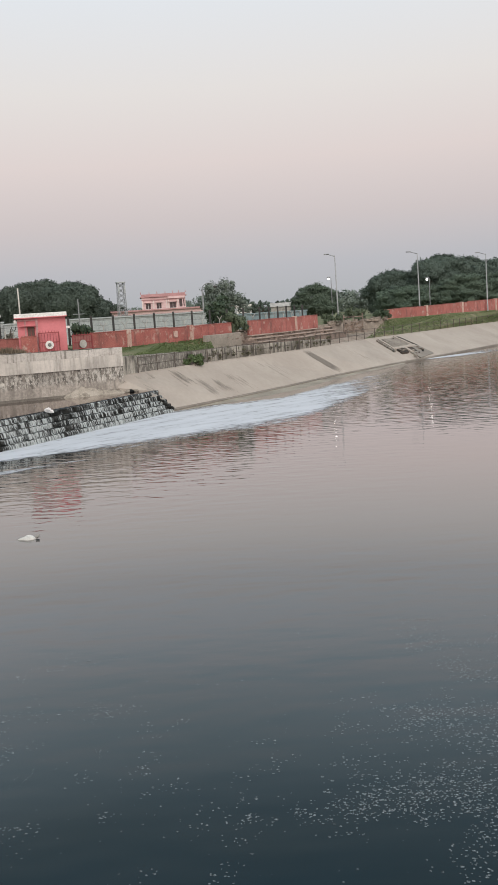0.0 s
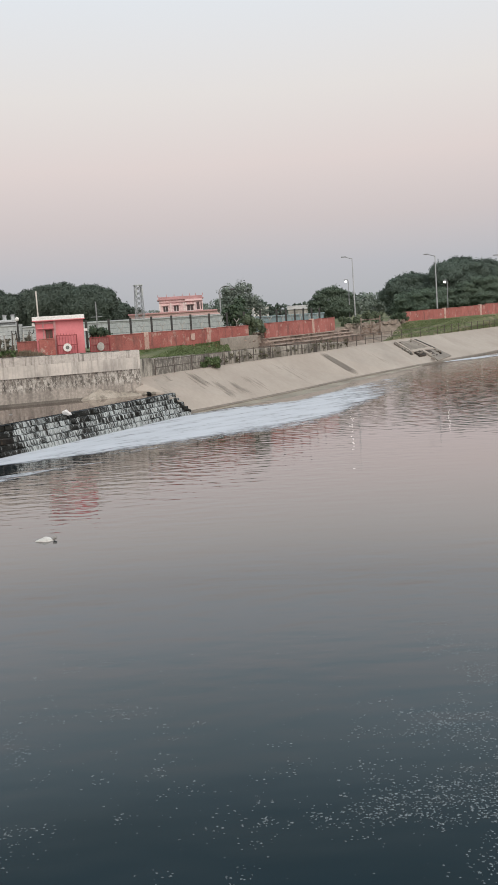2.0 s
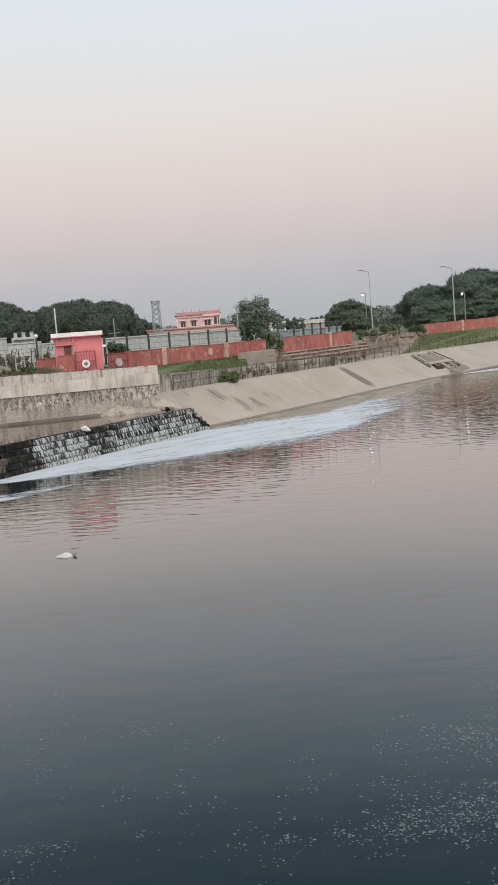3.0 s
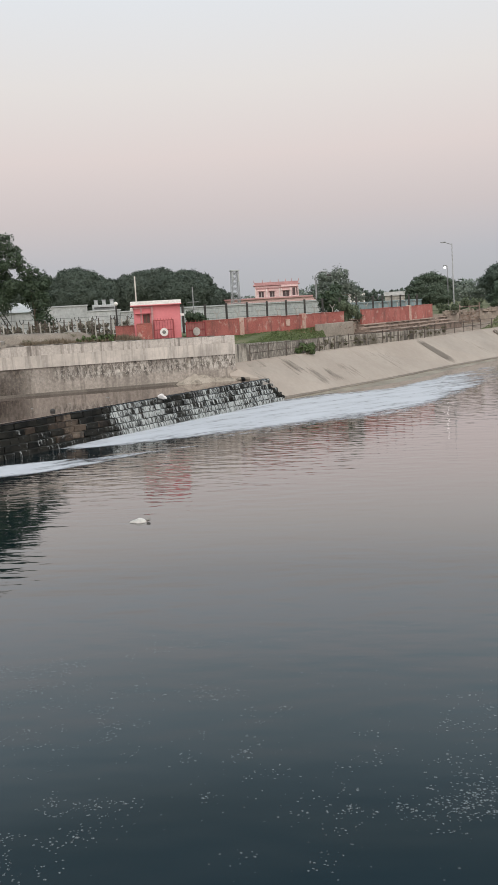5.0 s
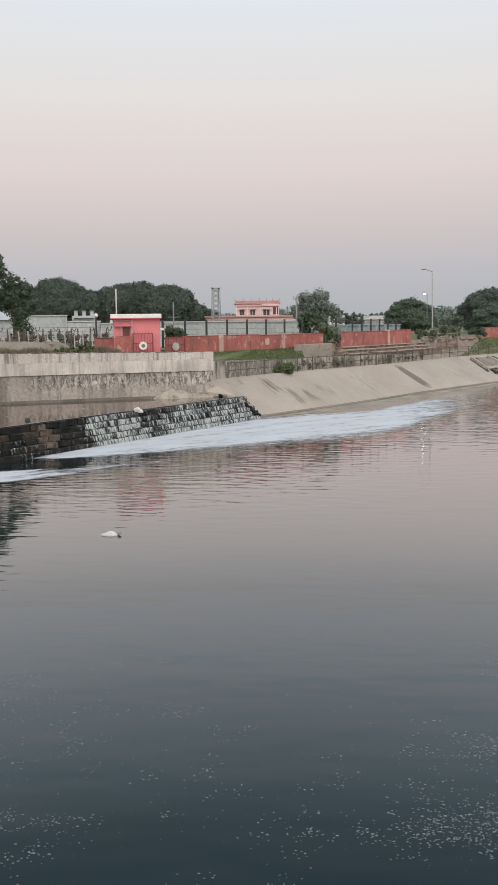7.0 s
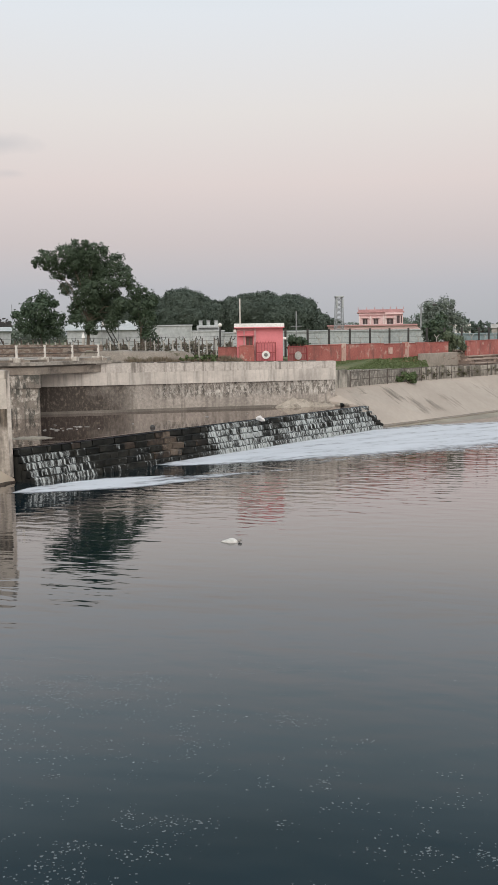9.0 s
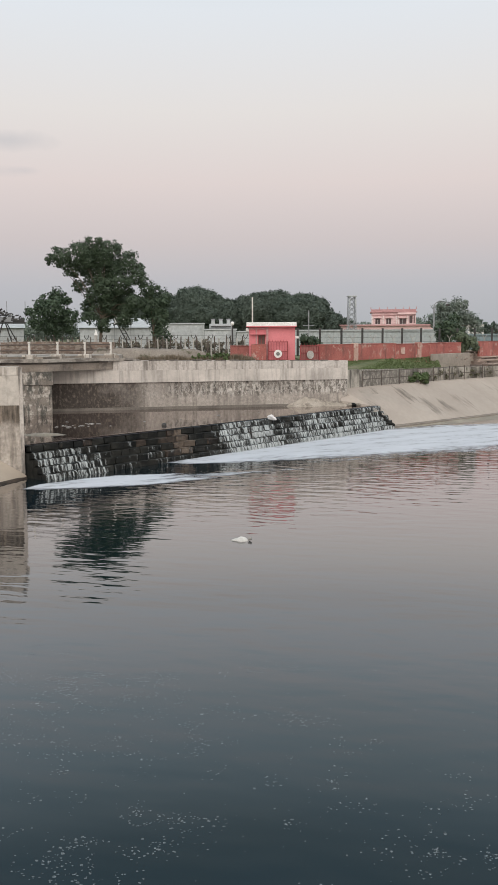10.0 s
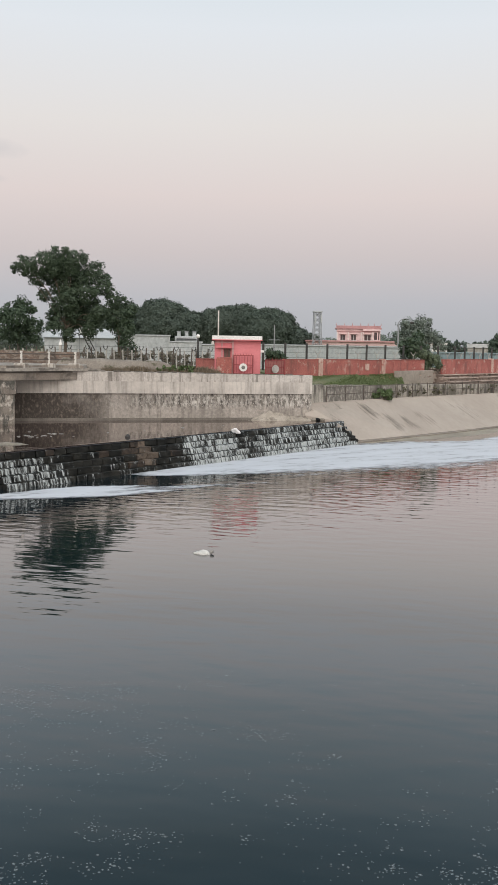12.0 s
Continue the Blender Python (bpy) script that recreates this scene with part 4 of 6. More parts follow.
def apron():
    """The lined near bank: from the waterline it climbs along the wing wall's foot to the level ground."""
    bm = B()
    line = [(-18.32, 34.86, 0.13), (-18.28, 34.45, -0.03), (-18.55, 32.1, -0.06), (-19.0, 30.3, -0.06), (-22.5, 20.0, -0.06), (-25.0, 2.6, -0.06)]
    rows = []
    for x, y, z in line:
        r = []
        for k in (0.0, 1.5, 3.0, 5.0, 7.2, 18.0):
            h = z + 0.6 * min(k, (4.3 - z) / 0.6)
            r.append(bm.verts.new((x + WING[0] * k, y + WING[1] * k, h + 0.012 * noise.noise(Vector((x, y, k))))))
        rows.append(r)
    for a, b in zip(rows, rows[1:]):
        for j in range(5):
            bm.faces.new((a[j], a[j + 1], b[j + 1], b[j]))
    low = [bm.verts.new(r[0].co + Vector((0.05, 0, -0.7))) for r in rows]
    for i in range(len(rows) - 1):
        bm.faces.new((rows[i][0], rows[i + 1][0], low[i + 1], low[i]))
    bmesh.ops.recalc_face_normals(bm, faces=bm.faces)
    solo("apron", bm, M_APRON, Matrix(), "smooth sloping concrete apron dipping into the canal", "apron", kind="structure", smooth=True)
    bm = B()
    line = [(-18.22, 34.75), (-18.28, 34.4), (-18.53, 32.1), (-18.98, 30.3), (-22.5, 20.0), (-25.0, 2.6)]
    rows = [[bm.verts.new((x + 0.05, y - 0.02, -0.05)), bm.verts.new((x - 0.02, y, 0.055)), bm.verts.new((x - 0.3, y + 0.1, 0.1)), bm.verts.new((x - 0.5, y + 0.15, -0.08))] for x, y in line]
    for a, b in zip(rows, rows[1:]):
        for j in range(3):
            bm.faces.new((a[j], a[j + 1], b[j + 1], b[j]))
    bmesh.ops.recalc_face_normals(bm, faces=bm.faces)
    solo("apron_edge", bm, M_STONEBROWN, Matrix(), "dark wet edge of the apron at the waterline", "edge", kind="structure")


DECK = [(-46.0, 47.0, 4.66), (-29.3, 47.55, 4.66), (-25.3, 47.75, 4.67), (-23.7, 48.1, 4.68), (-22.95, 49.9, 4.67), (-21.9, 51.4, 4.68), (-20.7, 52.5, 4.66)]
KERB = [(-46.0, 48.2, 4.79), (-29.4, 48.35, 4.79), (-25.4, 48.4, 4.8), (-24.3, 48.75, 4.8), (-23.6, 50.3, 4.8), (-22.6, 52.4, 4.8), (-21.5, 53.6, 4.78)]


def deck():
    dk = thing("footbridge", Matrix(), "stained concrete bridge deck with a thin projecting slab edge", "bridge", kind="structure")
    pts = DECK + [(-20.2, 53.6, 4.56), (-22.5, 58.0, 4.45), (-46, 62, 4.42)]
    part("slab", prism(B(), [p[:2] for p in pts], [p[2] - 0.19 for p in pts], [p[2] for p in pts]), M_DECK, dk, "weathered stained slab")
    # the fascia under the edge, set back a little from the slab's nose
    for i in range(len(DECK) - 1):
        a, b = DECK[i], DECK[i + 1]
        q = [(a[0] - 0.1, a[1] + 0.2), (b[0] - 0.1, b[1] + 0.2), (b[0] - 0.35, b[1] + 0.6), (a[0] - 0.35, a[1] + 0.6)]
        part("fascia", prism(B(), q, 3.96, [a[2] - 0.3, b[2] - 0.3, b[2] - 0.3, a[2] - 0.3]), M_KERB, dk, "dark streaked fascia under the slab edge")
        # a dark strip that draws the shadow under the slab's nose
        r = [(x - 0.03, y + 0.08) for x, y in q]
        part("drip_groove", prism(B(), r, [v[2] - 0.32 for v in (a, b, b, a)], [v[2] - 0.194 for v in (a, b, b, a)]), M_WETSHADE, dk, "dark strip drawn for the shadow below the slab")
    # raised kerb that carries the railing, in lengths
    for i in range(len(KERB) - 1):
        p, r = KERB[i], KERB[i + 1]
        q = [p, r, (r[0] - 0.3, r[1] + 0.7, r[2]), (p[0] - 0.3, p[1] + 0.7, p[2])]
        part("kerb", prism(B(), [v[:2] for v in q], 4.35, [v[2] for v in q]), M_KERB, dk, "weathered raised kerb")
    part("fill", prism(B(), [(p[0] - 0.35, p[1] + 0.75) for p in KERB] + [(-23, 58), (-46, 62)], 4.35, 4.76), M_DECK, dk)
    part("pier", prism(B(), [(-25.2, 47.7), (-23.6, 48.35), (-24.1, 49.4), (-25.8, 48.7)], 0.4, 3.2), M_ABUT, dk, "stained concrete pier")
    part("pier_cap", prism(B(), [(-25.3, 47.6), (-23.5, 48.3), (-24.05, 49.6), (-26.0, 48.8)], 3.204, 3.94), M_ABUT, dk)
    # railing: posts on pads and two rails
    rail = thing("deck_railing", Matrix(), "low bridge railing with white concrete posts and thin rails", "railing", kind="structure")
    posts = [(-45.0, 48.6, 4.66), (-40.0, 48.6, 4.66), (-34.6, 48.65, 4.66), (-29.65, 48.7, 4.78), (-29.35, 48.7, 4.78), (-27.05, 48.7, 4.79), (-25.15, 48.75, 4.8), (-24.05, 50.2, 4.79), (-23.05, 51.9, 4.78), (-22.05, 53.6, 4.77)]
    bm = box(B(), -0.055, 0.055, -0.055, 0.055, 0.1, 0.82, 0.012)
    box(bm, -0.065, 0.065, -0.065, 0.065, 0.78, 0.85, 0.01)
    post = mesh_of(bm, "post", M_POST)
    pad = mesh_of(box(B(), -0.36, 0.36, -0.3, 0.25, -0.16, 0.13, 0.04), "pad", M_BAND)
    for p in posts:
        piece("post", post, rail, pose(*p))
        piece("pad", pad, rail, pose(*p))
    for a, b in zip(posts, posts[1:]):
        for h in (0.36, 0.7):
            part("rail", bar(B(), (a[0], a[1], a[2] + h), (b[0], b[1], b[2] + h), 0.035, n=6), M_RUST, rail)


def parapet():
    pw = thing("wall_parapet", Matrix(), "low blackened concrete parapet along the bank top", "wall", kind="structure")
    pts = [(-8.15, 59.1), (-4.75, 66.3), (-1.05, 72.9), (4.7, 81.7), (8.2, 88.4)]
    hs = [3.72, 3.5, 3.42, 3.3, 3.05]
    for i in range(4):
        p, q = pts[i], pts[i + 1]
        n = 4
        for k in range(n):
            a, b = lerp(p, q, k / n), lerp(p, q, (k + 1) / n)
            h = hs[i] + (hs[i + 1] - hs[i]) * (k + 0.5) / n
            ob = part("parapet_panel", box(B(), 0.015, length(a, b) - 0.015, 0.0, 0.28, 2.3, h, 0.02), M_DARKWALL if 0 < 4 * i + k < 6 else M_PARAPET, pw)
            ob.matrix_basis = along(a, b)


def bank_railing():
    rl = thing("bank_railing", Matrix(), "rusty post and rail fence along the canal bank", "railing", kind="structure")
    line = [(-7.15, 60.9), (-5.0, 65.2), (-0.6, 72.8), (5.0, 81.7), (13.0, 98.0), (21.5, 111.0), (35.7, 133.2), (62, 172.5)]
    pm = mesh_of(box(B(), -0.032, 0.032, -0.03, 0.03, 0, 1.08), "post", M_RUST)
    pts = []
    for a, b in zip(line, line[1:]):
        n = max(1, round(length(a, b) / 2.5))
        pts += [lerp(a, b, k / n) for k in range(n)]
    for p in pts:
        piece("post", pm, rl, pose(p[0] + 0.05, p[1], 2.5))
    for a, b in zip(line, line[1:]):
        for h in (0.5, 1.0):
            part("rail", bar(B(), (a[0] + 0.05, a[1], 2.5 + h), (b[0] + 0.05, b[1], 2.5 + h), 0.026, n=5), M_RUST, rl)


def red_wall(name, p, q, z0, za, zb, pil, pale=()):
    m = along(p, q)
    L = length(p, q)
    w = thing(name, m, "faded red plastered compound wall with pale pilasters", "wall", kind="structure")
    n = max(1, round(L / 4))
    for i in range(n):
        a, b = i / n, (i + 1) / n
        r = random.Random(i * 7 + int(L))
        z = za + (zb - za) * (a + b) / 2 + r.uniform(-0.04, 0.03)
        part("wall_panel", box(B(), L * a + 0.006, L * b - 0.006, 0, 0.23, z0 - 0.6, z, 0.02), M_REDWALL, w)
        part("capping", box(B(), L * a + 0.02, L * b - 0.02, -0.035, 0.265, z + 0.004, z + 0.055, 0.012), M_REDWALL, w)
    for x in pil:
        z = za + (zb - za) * x / L
        part("pilaster", box(B(), x - 0.24, x + 0.24, -0.07, 0.3, z0 - 0.5, z + 0.1, 0.02), M_REDPALE, w, "pale worn pilaster")
    return w


def terraces():
    """Broken stepped seating above the bank: worn pale slabs on recessed brick risers."""
    t = thing("terrace_steps", Matrix(), "worn tan earth and brick terrace steps above the bank", "steps", kind="structure")
    p, q = (0.2, 75.2), (11.5, 98.5)
    L = length(p, q)
    m = along(p, q)
    rnd = random.Random(19)
    for k, (y, z) in enumerate([(0.2, 3.5), (1.0, 3.78), (1.8, 4.05), (2.6, 4.3), (3.4, 4.5)]):
        # risers coloured dark to draw the shadow gaps under the treads
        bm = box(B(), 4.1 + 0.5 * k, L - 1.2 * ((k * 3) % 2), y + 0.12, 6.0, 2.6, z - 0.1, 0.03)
        ob = part("riser", bm, M_RISER, t, "recessed brick riser, coloured dark for the shadow gap")
        ob.matrix_basis = m
        x = 4.1 + 0.5 * k
        while x < L - 1.6:
            w = rnd.uniform(1.6, 3.6)
            if rnd.random() < 0.93:
                bm = box(B(), x + 0.02, min(x + w, L) - 0.02, y + rnd.uniform(-0.05, 0.05), y + 1.15, z - 0.095, z + rnd.uniform(-0.02, 0.03), 0.025)
                for v in bm.verts:
                    v.co.z += 0.03 * noise.noise(v.co * 1.3)
                ob = part("tread_slab", bm, M_TERRACE, t)
                ob.matrix_basis = m
            x += w
    ob = part("end_wall", box(B(), -2.6, 4.0, 2.3, 2.55, 2.6, 4.42, 0.03), M_PLAINWALL, t, "plain grey rendered end wall")
    ob.matrix_basis = m


def spillway():
    """Broken drain outlet in the lining: two grooves, a sunken pan between ribs, and a dark mouth. y runs up the slope."""
    s = thing("drain_outlet", pose(15.5, 100.4, 0, 0, 0, math.degrees(math.atan2(0.837, 0.547))), "broken concrete drain outlet in the canal bank with dark wet mouth", "drain", kind="structure")

    def lay(name, pts, proud, mat, label=""):
        pts = [(x * 0.84, y) for x, y in pts]
        rough, n = [], len(pts)
        for i in range(n):
            for k in range(5):
                x, y = lerp(pts[i], pts[(i + 1) % n], k / 5)
                j = Vector((x * 2.1, y * 2.1, len(name)))
                rough.append((x + 0.16 * noise.noise(j), y + 0.16 * noise.noise(j + Vector((9, 0, 0)))))
        pts = rough
        z = [2.45 + 0.436 * y + proud for _, y in pts]
        part(name, prism(B(), pts, [v - 0.5 for v in z], z), mat, s, label)
    lay("groove", [(-3.1, -0.2), (-2.75, -0.2), (-4.35, -3.0), (-4.8, -3.0)], 0.012, M_ABUT, "dark silted groove")
    lay("rib", [(-2.3, -0.1), (-1.8, -0.1), (-3.4, -2.6), (-3.9, -2.6)], 0.05, M_SLOPE)
    lay("pan", [(-1.7, -0.3), (2.7, -0.3), (2.4, -2.3), (-3.0, -2.3)], 0.015, M_MOUND, "stained sunken pan")
    lay("rib", [(2.8, -0.1), (3.3, -0.1), (3.1, -2.6), (2.5, -2.6)], 0.06, M_SLOPE)
    lay("groove", [(3.4, -0.2), (4.3, -0.2), (4.1, -2.5), (3.3, -2.8)], 0.012, M_STONEBROWN, "dark silted groove")
    lay("cross_rib", [(-3.3, -2.35), (3.3, -2.35), (3.2, -2.7), (-3.5, -2.7)], 0.08, M_SLOPE)
    lay("mouth", [(-3.4, -2.75), (-1.0, -2.75), (-1.8, -3.6), (-4.0, -3.6)], 0.02, M_STONEBROWN, "dark wet mouth")
    lay("fan", [(1.5, -2.75), (3.9, -2.6), (3.4, -4.6), (-2.2, -5.0), (-1.6, -3.62), (0.6, -3.7)], 0.02, M_DAMPLOW, "brown wet silt fan")
    lay("divider", [(-0.95, -2.74), (-0.35, -2.74), (-0.9, -3.75), (-1.5, -3.75)], 0.1, M_SLOPE, "pale worn divider between the mouths")
    lay("mouth", [(-0.3, -2.75), (1.45, -2.75), (0.7, -3.65), (-0.8, -3.65)], 0.018, M_STONEBROWN, "dark wet mouth")
    rnd = random.Random(3)
    for i in range(20):
        bm = B()
        bmesh.ops.create_icosphere(bm, subdivisions=2, radius=rnd.uniform(0.08, 0.2))
        for v in bm.verts:
            v.co += v.co.normalized() * 0.06 * noise.noise(v.co * 4 + Vector((i * 5, 0, 0)))
            v.co.z *= 0.6
        x, y = (rnd.uniform(-3.5, 2.8), rnd.uniform(-4.9, -2.8)) if i < 16 else (rnd.uniform(-2.4, 2.4), rnd.uniform(-2.3, -0.4))
        ob = part("stone", bm, M_MOUND if i % 4 else M_STONEBROWN, s)
        ob.matrix_basis = pose(x * 0.84, y, 2.45 + 0.436 * y + 0.08, 0, 0, rnd.uniform(0, 180))
    # rubble of a fallen wall between the two red walls
    for i in range(26):
        t = rnd.random()
        c = lerp((9.6, 99.6), (17.4, 112.0), t)
        bm = box(B(), -rnd.uniform(0.15, 0.5), rnd.uniform(0.15, 0.5), -0.2, 0.2, -0.2, rnd.uniform(0.06, 0.26), 0.03)
        for v in bm.verts:
            v.co += Vector((rnd.uniform(-1, 1), rnd.uniform(-1, 1), rnd.uniform(-1, 1))) * 0.08
        solo("wall_rubble", bm, rnd.choice((M_MOUND, M_EARTH, M_EARTH)), pose(c[0] + rnd.uniform(-0.6, 0.6), c[1] + rnd.uniform(-0.8, 0.8), 4.35, rnd.uniform(-8, 8), rnd.uniform(-8, 8), rnd.uniform(20, 100)), "broken chunk of the fallen red wall", "rubble", group="rubble of the fallen wall")


def terrace_rubble():
    rng = np.random.default_rng(77)
    V, F = [], []
    for _ in range(130):
        t, w = rng.random(), rng.random()
        c = lerp((0.4, 75.6), (12.5, 100.6), t)
        x, y = c[0] - 0.9 * w * 3.6, c[1] + 0.43 * w * 3.6
        z = 3.5 + 1.0 * w
        r = rng.uniform(0.03, 0.1)
        k = len(V)
        for dx, dy, dz in ((-1, -1, -1), (1, -1, -1), (1, 1, -1), (-1, 1, -1), (-1, -1, 1), (1, -1, 1), (1, 1, 1), (-1, 1, 1)):
            V.append((x + r * dx * rng.uniform(0.5, 1.3), y + r * dy * rng.uniform(0.5, 1.3), z + 0.6 * r * dz * rng.uniform(0.5, 1.2)))
        for f in ((0, 3, 2, 1), (4, 5, 6, 7), (0, 1, 5, 4), (1, 2, 6, 5), (2, 3, 7, 6), (3, 0, 4, 7)):
            F.append(tuple(k + q for q in f))
    me = bpy.data.meshes.new("terrace_rubble")
    me.from_pydata(V, [], F)
    me.materials.append(surface("terrace_rubble", (0.2, 0.15, 0.12), (0.36, 0.27, 0.22), 1.5, 0.9, 0.5, islands=0.5))
    tagged(new("terrace_rubble", me), "broken brick and stone rubble strewn over the terraces", "rubble", kind="stuff")


# ---- buildings and fences ----
def hut():
    p, q = (-15.6, 63.83), (-12.38, 64.59)
    h = thing("pump_hut", along(p, q, 4.03) @ Matrix.Scale(0.945, 4), "small pink painted hut with a white flat roof slab", "hut")
    L, D, H = 3.5, 3.0, 2.74
    wt = 0.2
    # front wall in bays round the window opening
    bm = B()
    for x0, x1, z0, z1 in ((0, 0.68, -0.3, H), (0.68, 1.22, -0.3, 1.34), (0.68, 1.22, 2.06, H), (1.22, 1.55, -0.3, H), (1.55, L, -0.3, H)):
        box(bm, x0, x1, 0, wt, z0, z1)
    bmesh.ops.remove_doubles(bm, verts=bm.verts, dist=0.0005)
    part("front_wall", bm, M_PINK, h)
    for nm, a in (("side_wall", (0, wt, wt, D, -0.3, H)), ("side_wall", (L - wt, L, wt, D, -0.3, H)), ("back_wall", (wt, L - wt, D - wt, D, -0.3, H))):
        part(nm, box(B(), *a), M_PINK, h)
    part("corner_pier", box(B(), 1.3, 1.47, -0.12, 0.0, -0.2, H - 0.05, 0.01), M_ROSEDARK, h, "darker red pier")
    part("corner_pier", box(B(), 0.5, 0.62, -0.08, 0.0, 0.9, H - 0.05, 0.01), M_ROSEDARK, h, "darker red pier")
    part("lintel_band", box(B(), 0.0, 1.3, -0.09, 0.0, 2.5, 2.6, 0.01), M_ROSEDARK, h, "darker red band")
    part("sunshade", box(B(), 0.1, 1.3, -0.32, 0.0, 2.12, 2.19, 0.01), M_PINK, h)
    win = part("window", box(B(), 0.68, 1.22, 0.1, 0.14, 1.34, 2.06), M_WINBROWN, h, "dark brown window opening")
    for x in (0.7, 0.95, 1.2):
        part("bar", box(B(), x - 0.02, x + 0.02, 0.05, 0.08, 1.34, 2.06), M_MAROON, win)
    part("sill", box(B(), 0.64, 1.26, -0.06, 0.1, 1.28, 1.34, 0.01), M_PINK, win)
    roof = part("roof_slab", box(B(), -0.2, L + 0.1, -0.4, D + 0.3, H, H + 0.3, 0.02), M_WHITE, h, "white roof slab")
    part("drip_edge", box(B(), -0.22, L + 0.12, -0.42, D + 0.32, H - 0.05, H + 0.02, 0.01), M_PINK, roof)
    part("wall_lamp", box(B(), -0.25, -0.03, -0.25, -0.05, H - 0.4, H - 0.12, 0.06), M_WHITE, h, "white lamp on the corner")
    part("meter_box", box(B(), L + 0.004, L + 0.28, 0.1, 0.5, 1.8, 1.98, 0.02), M_WHITE, h, "white box on the side wall")


def gate(name, m, w, hgt, mat, disc_mat, label, sheeted=False):
    g = thing(name, m, label, "gate")
    for x in (0, w):
        part("gate_post", box(B(), x - 0.04, x + 0.04, -0.04, 0.04, 0, hgt, 0.01), mat, g)
    for z in (0.1, hgt * 0.5, hgt - 0.05):
        part("crossbar", box(B(), 0.045, w - 0.045, -0.025, 0.025, z - 0.03, z + 0.03), mat, g)
    if sheeted:
        part("sheet", box(B(), 0.05, w - 0.05, 0.03, 0.045, 0.1, hgt - 0.03), M_REDDULL, g, "dull red sheet")
    n = 7
    for i in range(1, n):
        part("upright", bar(B(), (w * i / n, 0, 0.13), (w * i / n, 0, hgt - 0.085), 0.012, n=5), mat, g)
    for i in range(n):
        x = w * (i + 0.5) / n
        part("spike", bar(B(), (x, 0, hgt - 0.02), (x, 0, hgt + 0.12), 0.02, 0.004, n=5), mat, g)
    bm = B()
    bmesh.ops.create_cone(bm, cap_ends=True, segments=28, radius1=0.29, radius2=0.29, depth=0.03, matrix=pose(w / 2, -0.06, hgt * 0.38, 90, 0, 0))
    d = part("disc", bm, disc_mat, g, "round sign disc")
    if disc_mat is M_WHITE:
        bm = B()
        bmesh.ops.create_cone(bm, cap_ends=True, segments=20, radius1=0.13, radius2=0.13, depth=0.02, matrix=pose(w / 2, -0.088, hgt * 0.38, 90, 0, 0))
        part("emblem", bm, surface("emblem_grey", (0.12, 0.13, 0.12), (0.2, 0.2, 0.18), 6.0), d, "dark plain emblem")
    return g


def fence_posts():
    """Dark angled posts with barbed wire behind the red wall."""
    f = thing("barbed_fence", Matrix(), "dark iron posts with barbed wire behind the red wall", "fence")
    line = [(-13.42, 71.1), (0.19, 85.72), (1.75, 87.35), (7.4, 98.6)]
    xs = []
    for a, b in zip(line, line[1:]):
        n = max(1, round(length(a, b) / 2.28))
        xs += [lerp(a, b, k / n) for k in range(n)]
    bm = box(B(), -0.085, 0.085, -0.06, 0.06, 0, 2.2, 0.01)
    me = mesh_of(bm, "post", M_IRON)
    bm = B()
    bar(bm, (0, 0, 0.95), (-0.32, 0, 1.28), 0.028, n=5)
    bar(bm, (0, 0, 0.95), (0.32, 0, 1.28), 0.028, n=5)
    bar(bm, (0, 0, 0.4), (0, 0, 0.95), 0.03, n=5)
    arm = mesh_of(bm, "wire_arm", M_FENCEPOST)
    for k, p in enumerate(xs):
        piece("post", me, f, pose(p[0], p[1], 4.32))
    for a, b in zip(xs, xs[1:]):
        c = lerp(a, b, 0.5)
        piece("wire_arm", arm, f, pose(c[0] + 0.1, c[1] - 0.4, 4.65, 0, 0, math.degrees(math.atan2(b[1] - a[1], b[0] - a[0]))))
    for a, b in zip(line, line[1:]):
        for z in (4.95, 5.35, 5.75, 6.15, 6.42):
            part("wire", bar(B(), (a[0], a[1], z), (b[0], b[1], z), 0.009, n=4), M_IRON, f)


def yard_fence():
    """Concrete posts with forked tops along the yard on the left."""
    f = thing("yard_fence", Matrix(), "grey concrete fence posts with forked barbed wire tops", "fence")
    a, b = (-47.0, 60.5), (-16.8, 73.4)
    n = 92
    rnd = random.Random(8)
    bm = box(B(), -0.05, 0.05, -0.05, 0.05, -0.4, 1.45, 0.01)
    post = mesh_of(bm, "post", M_FENCEPOST)
    bm = B()
    for sg in (-1, 1):
        arc = [(0, 0, 1.42), (sg * 0.1, 0, 1.5), (sg * 0.17, 0, 1.64), (sg * 0.15, 0, 1.76)]
        for u, v in zip(arc, arc[1:]):
            bar(bm, u, v, 0.03, n=5)
    fork = mesh_of(bm, "fork", M_IRON)
    ang = math.degrees(math.atan2(b[1] - a[1], b[0] - a[0]))
    picket = mesh_of(box(B(), -0.045, 0.045, -0.04, 0.04, -0.4, 1.62, 0.01), "picket", M_RUST)
    for i in range(n + 1):
        p = lerp(a, b, i / n)
        if i % 2 == 0:
            piece("post", post, f, pose(p[0], p[1], 4.3, 0, rnd.uniform(-3, 3), ang))
            if i % 4 == 0:
                piece("fork", fork, f, pose(p[0], p[1], 4.3, 0, 0, ang + rnd.uniform(-25, 25)))
        else:
            piece("picket", picket, f, pose(p[0] + rnd.uniform(-0.15, 0.15), p[1], 4.3, 0, rnd.uniform(-6, 6), ang))
    for z in (4.7, 5.05, 5.4, 5.7, 6.0):
        part("wire", bar(B(), (*a, z), (*b, z), 0.01, n=4), M_IRON, f)
    return f


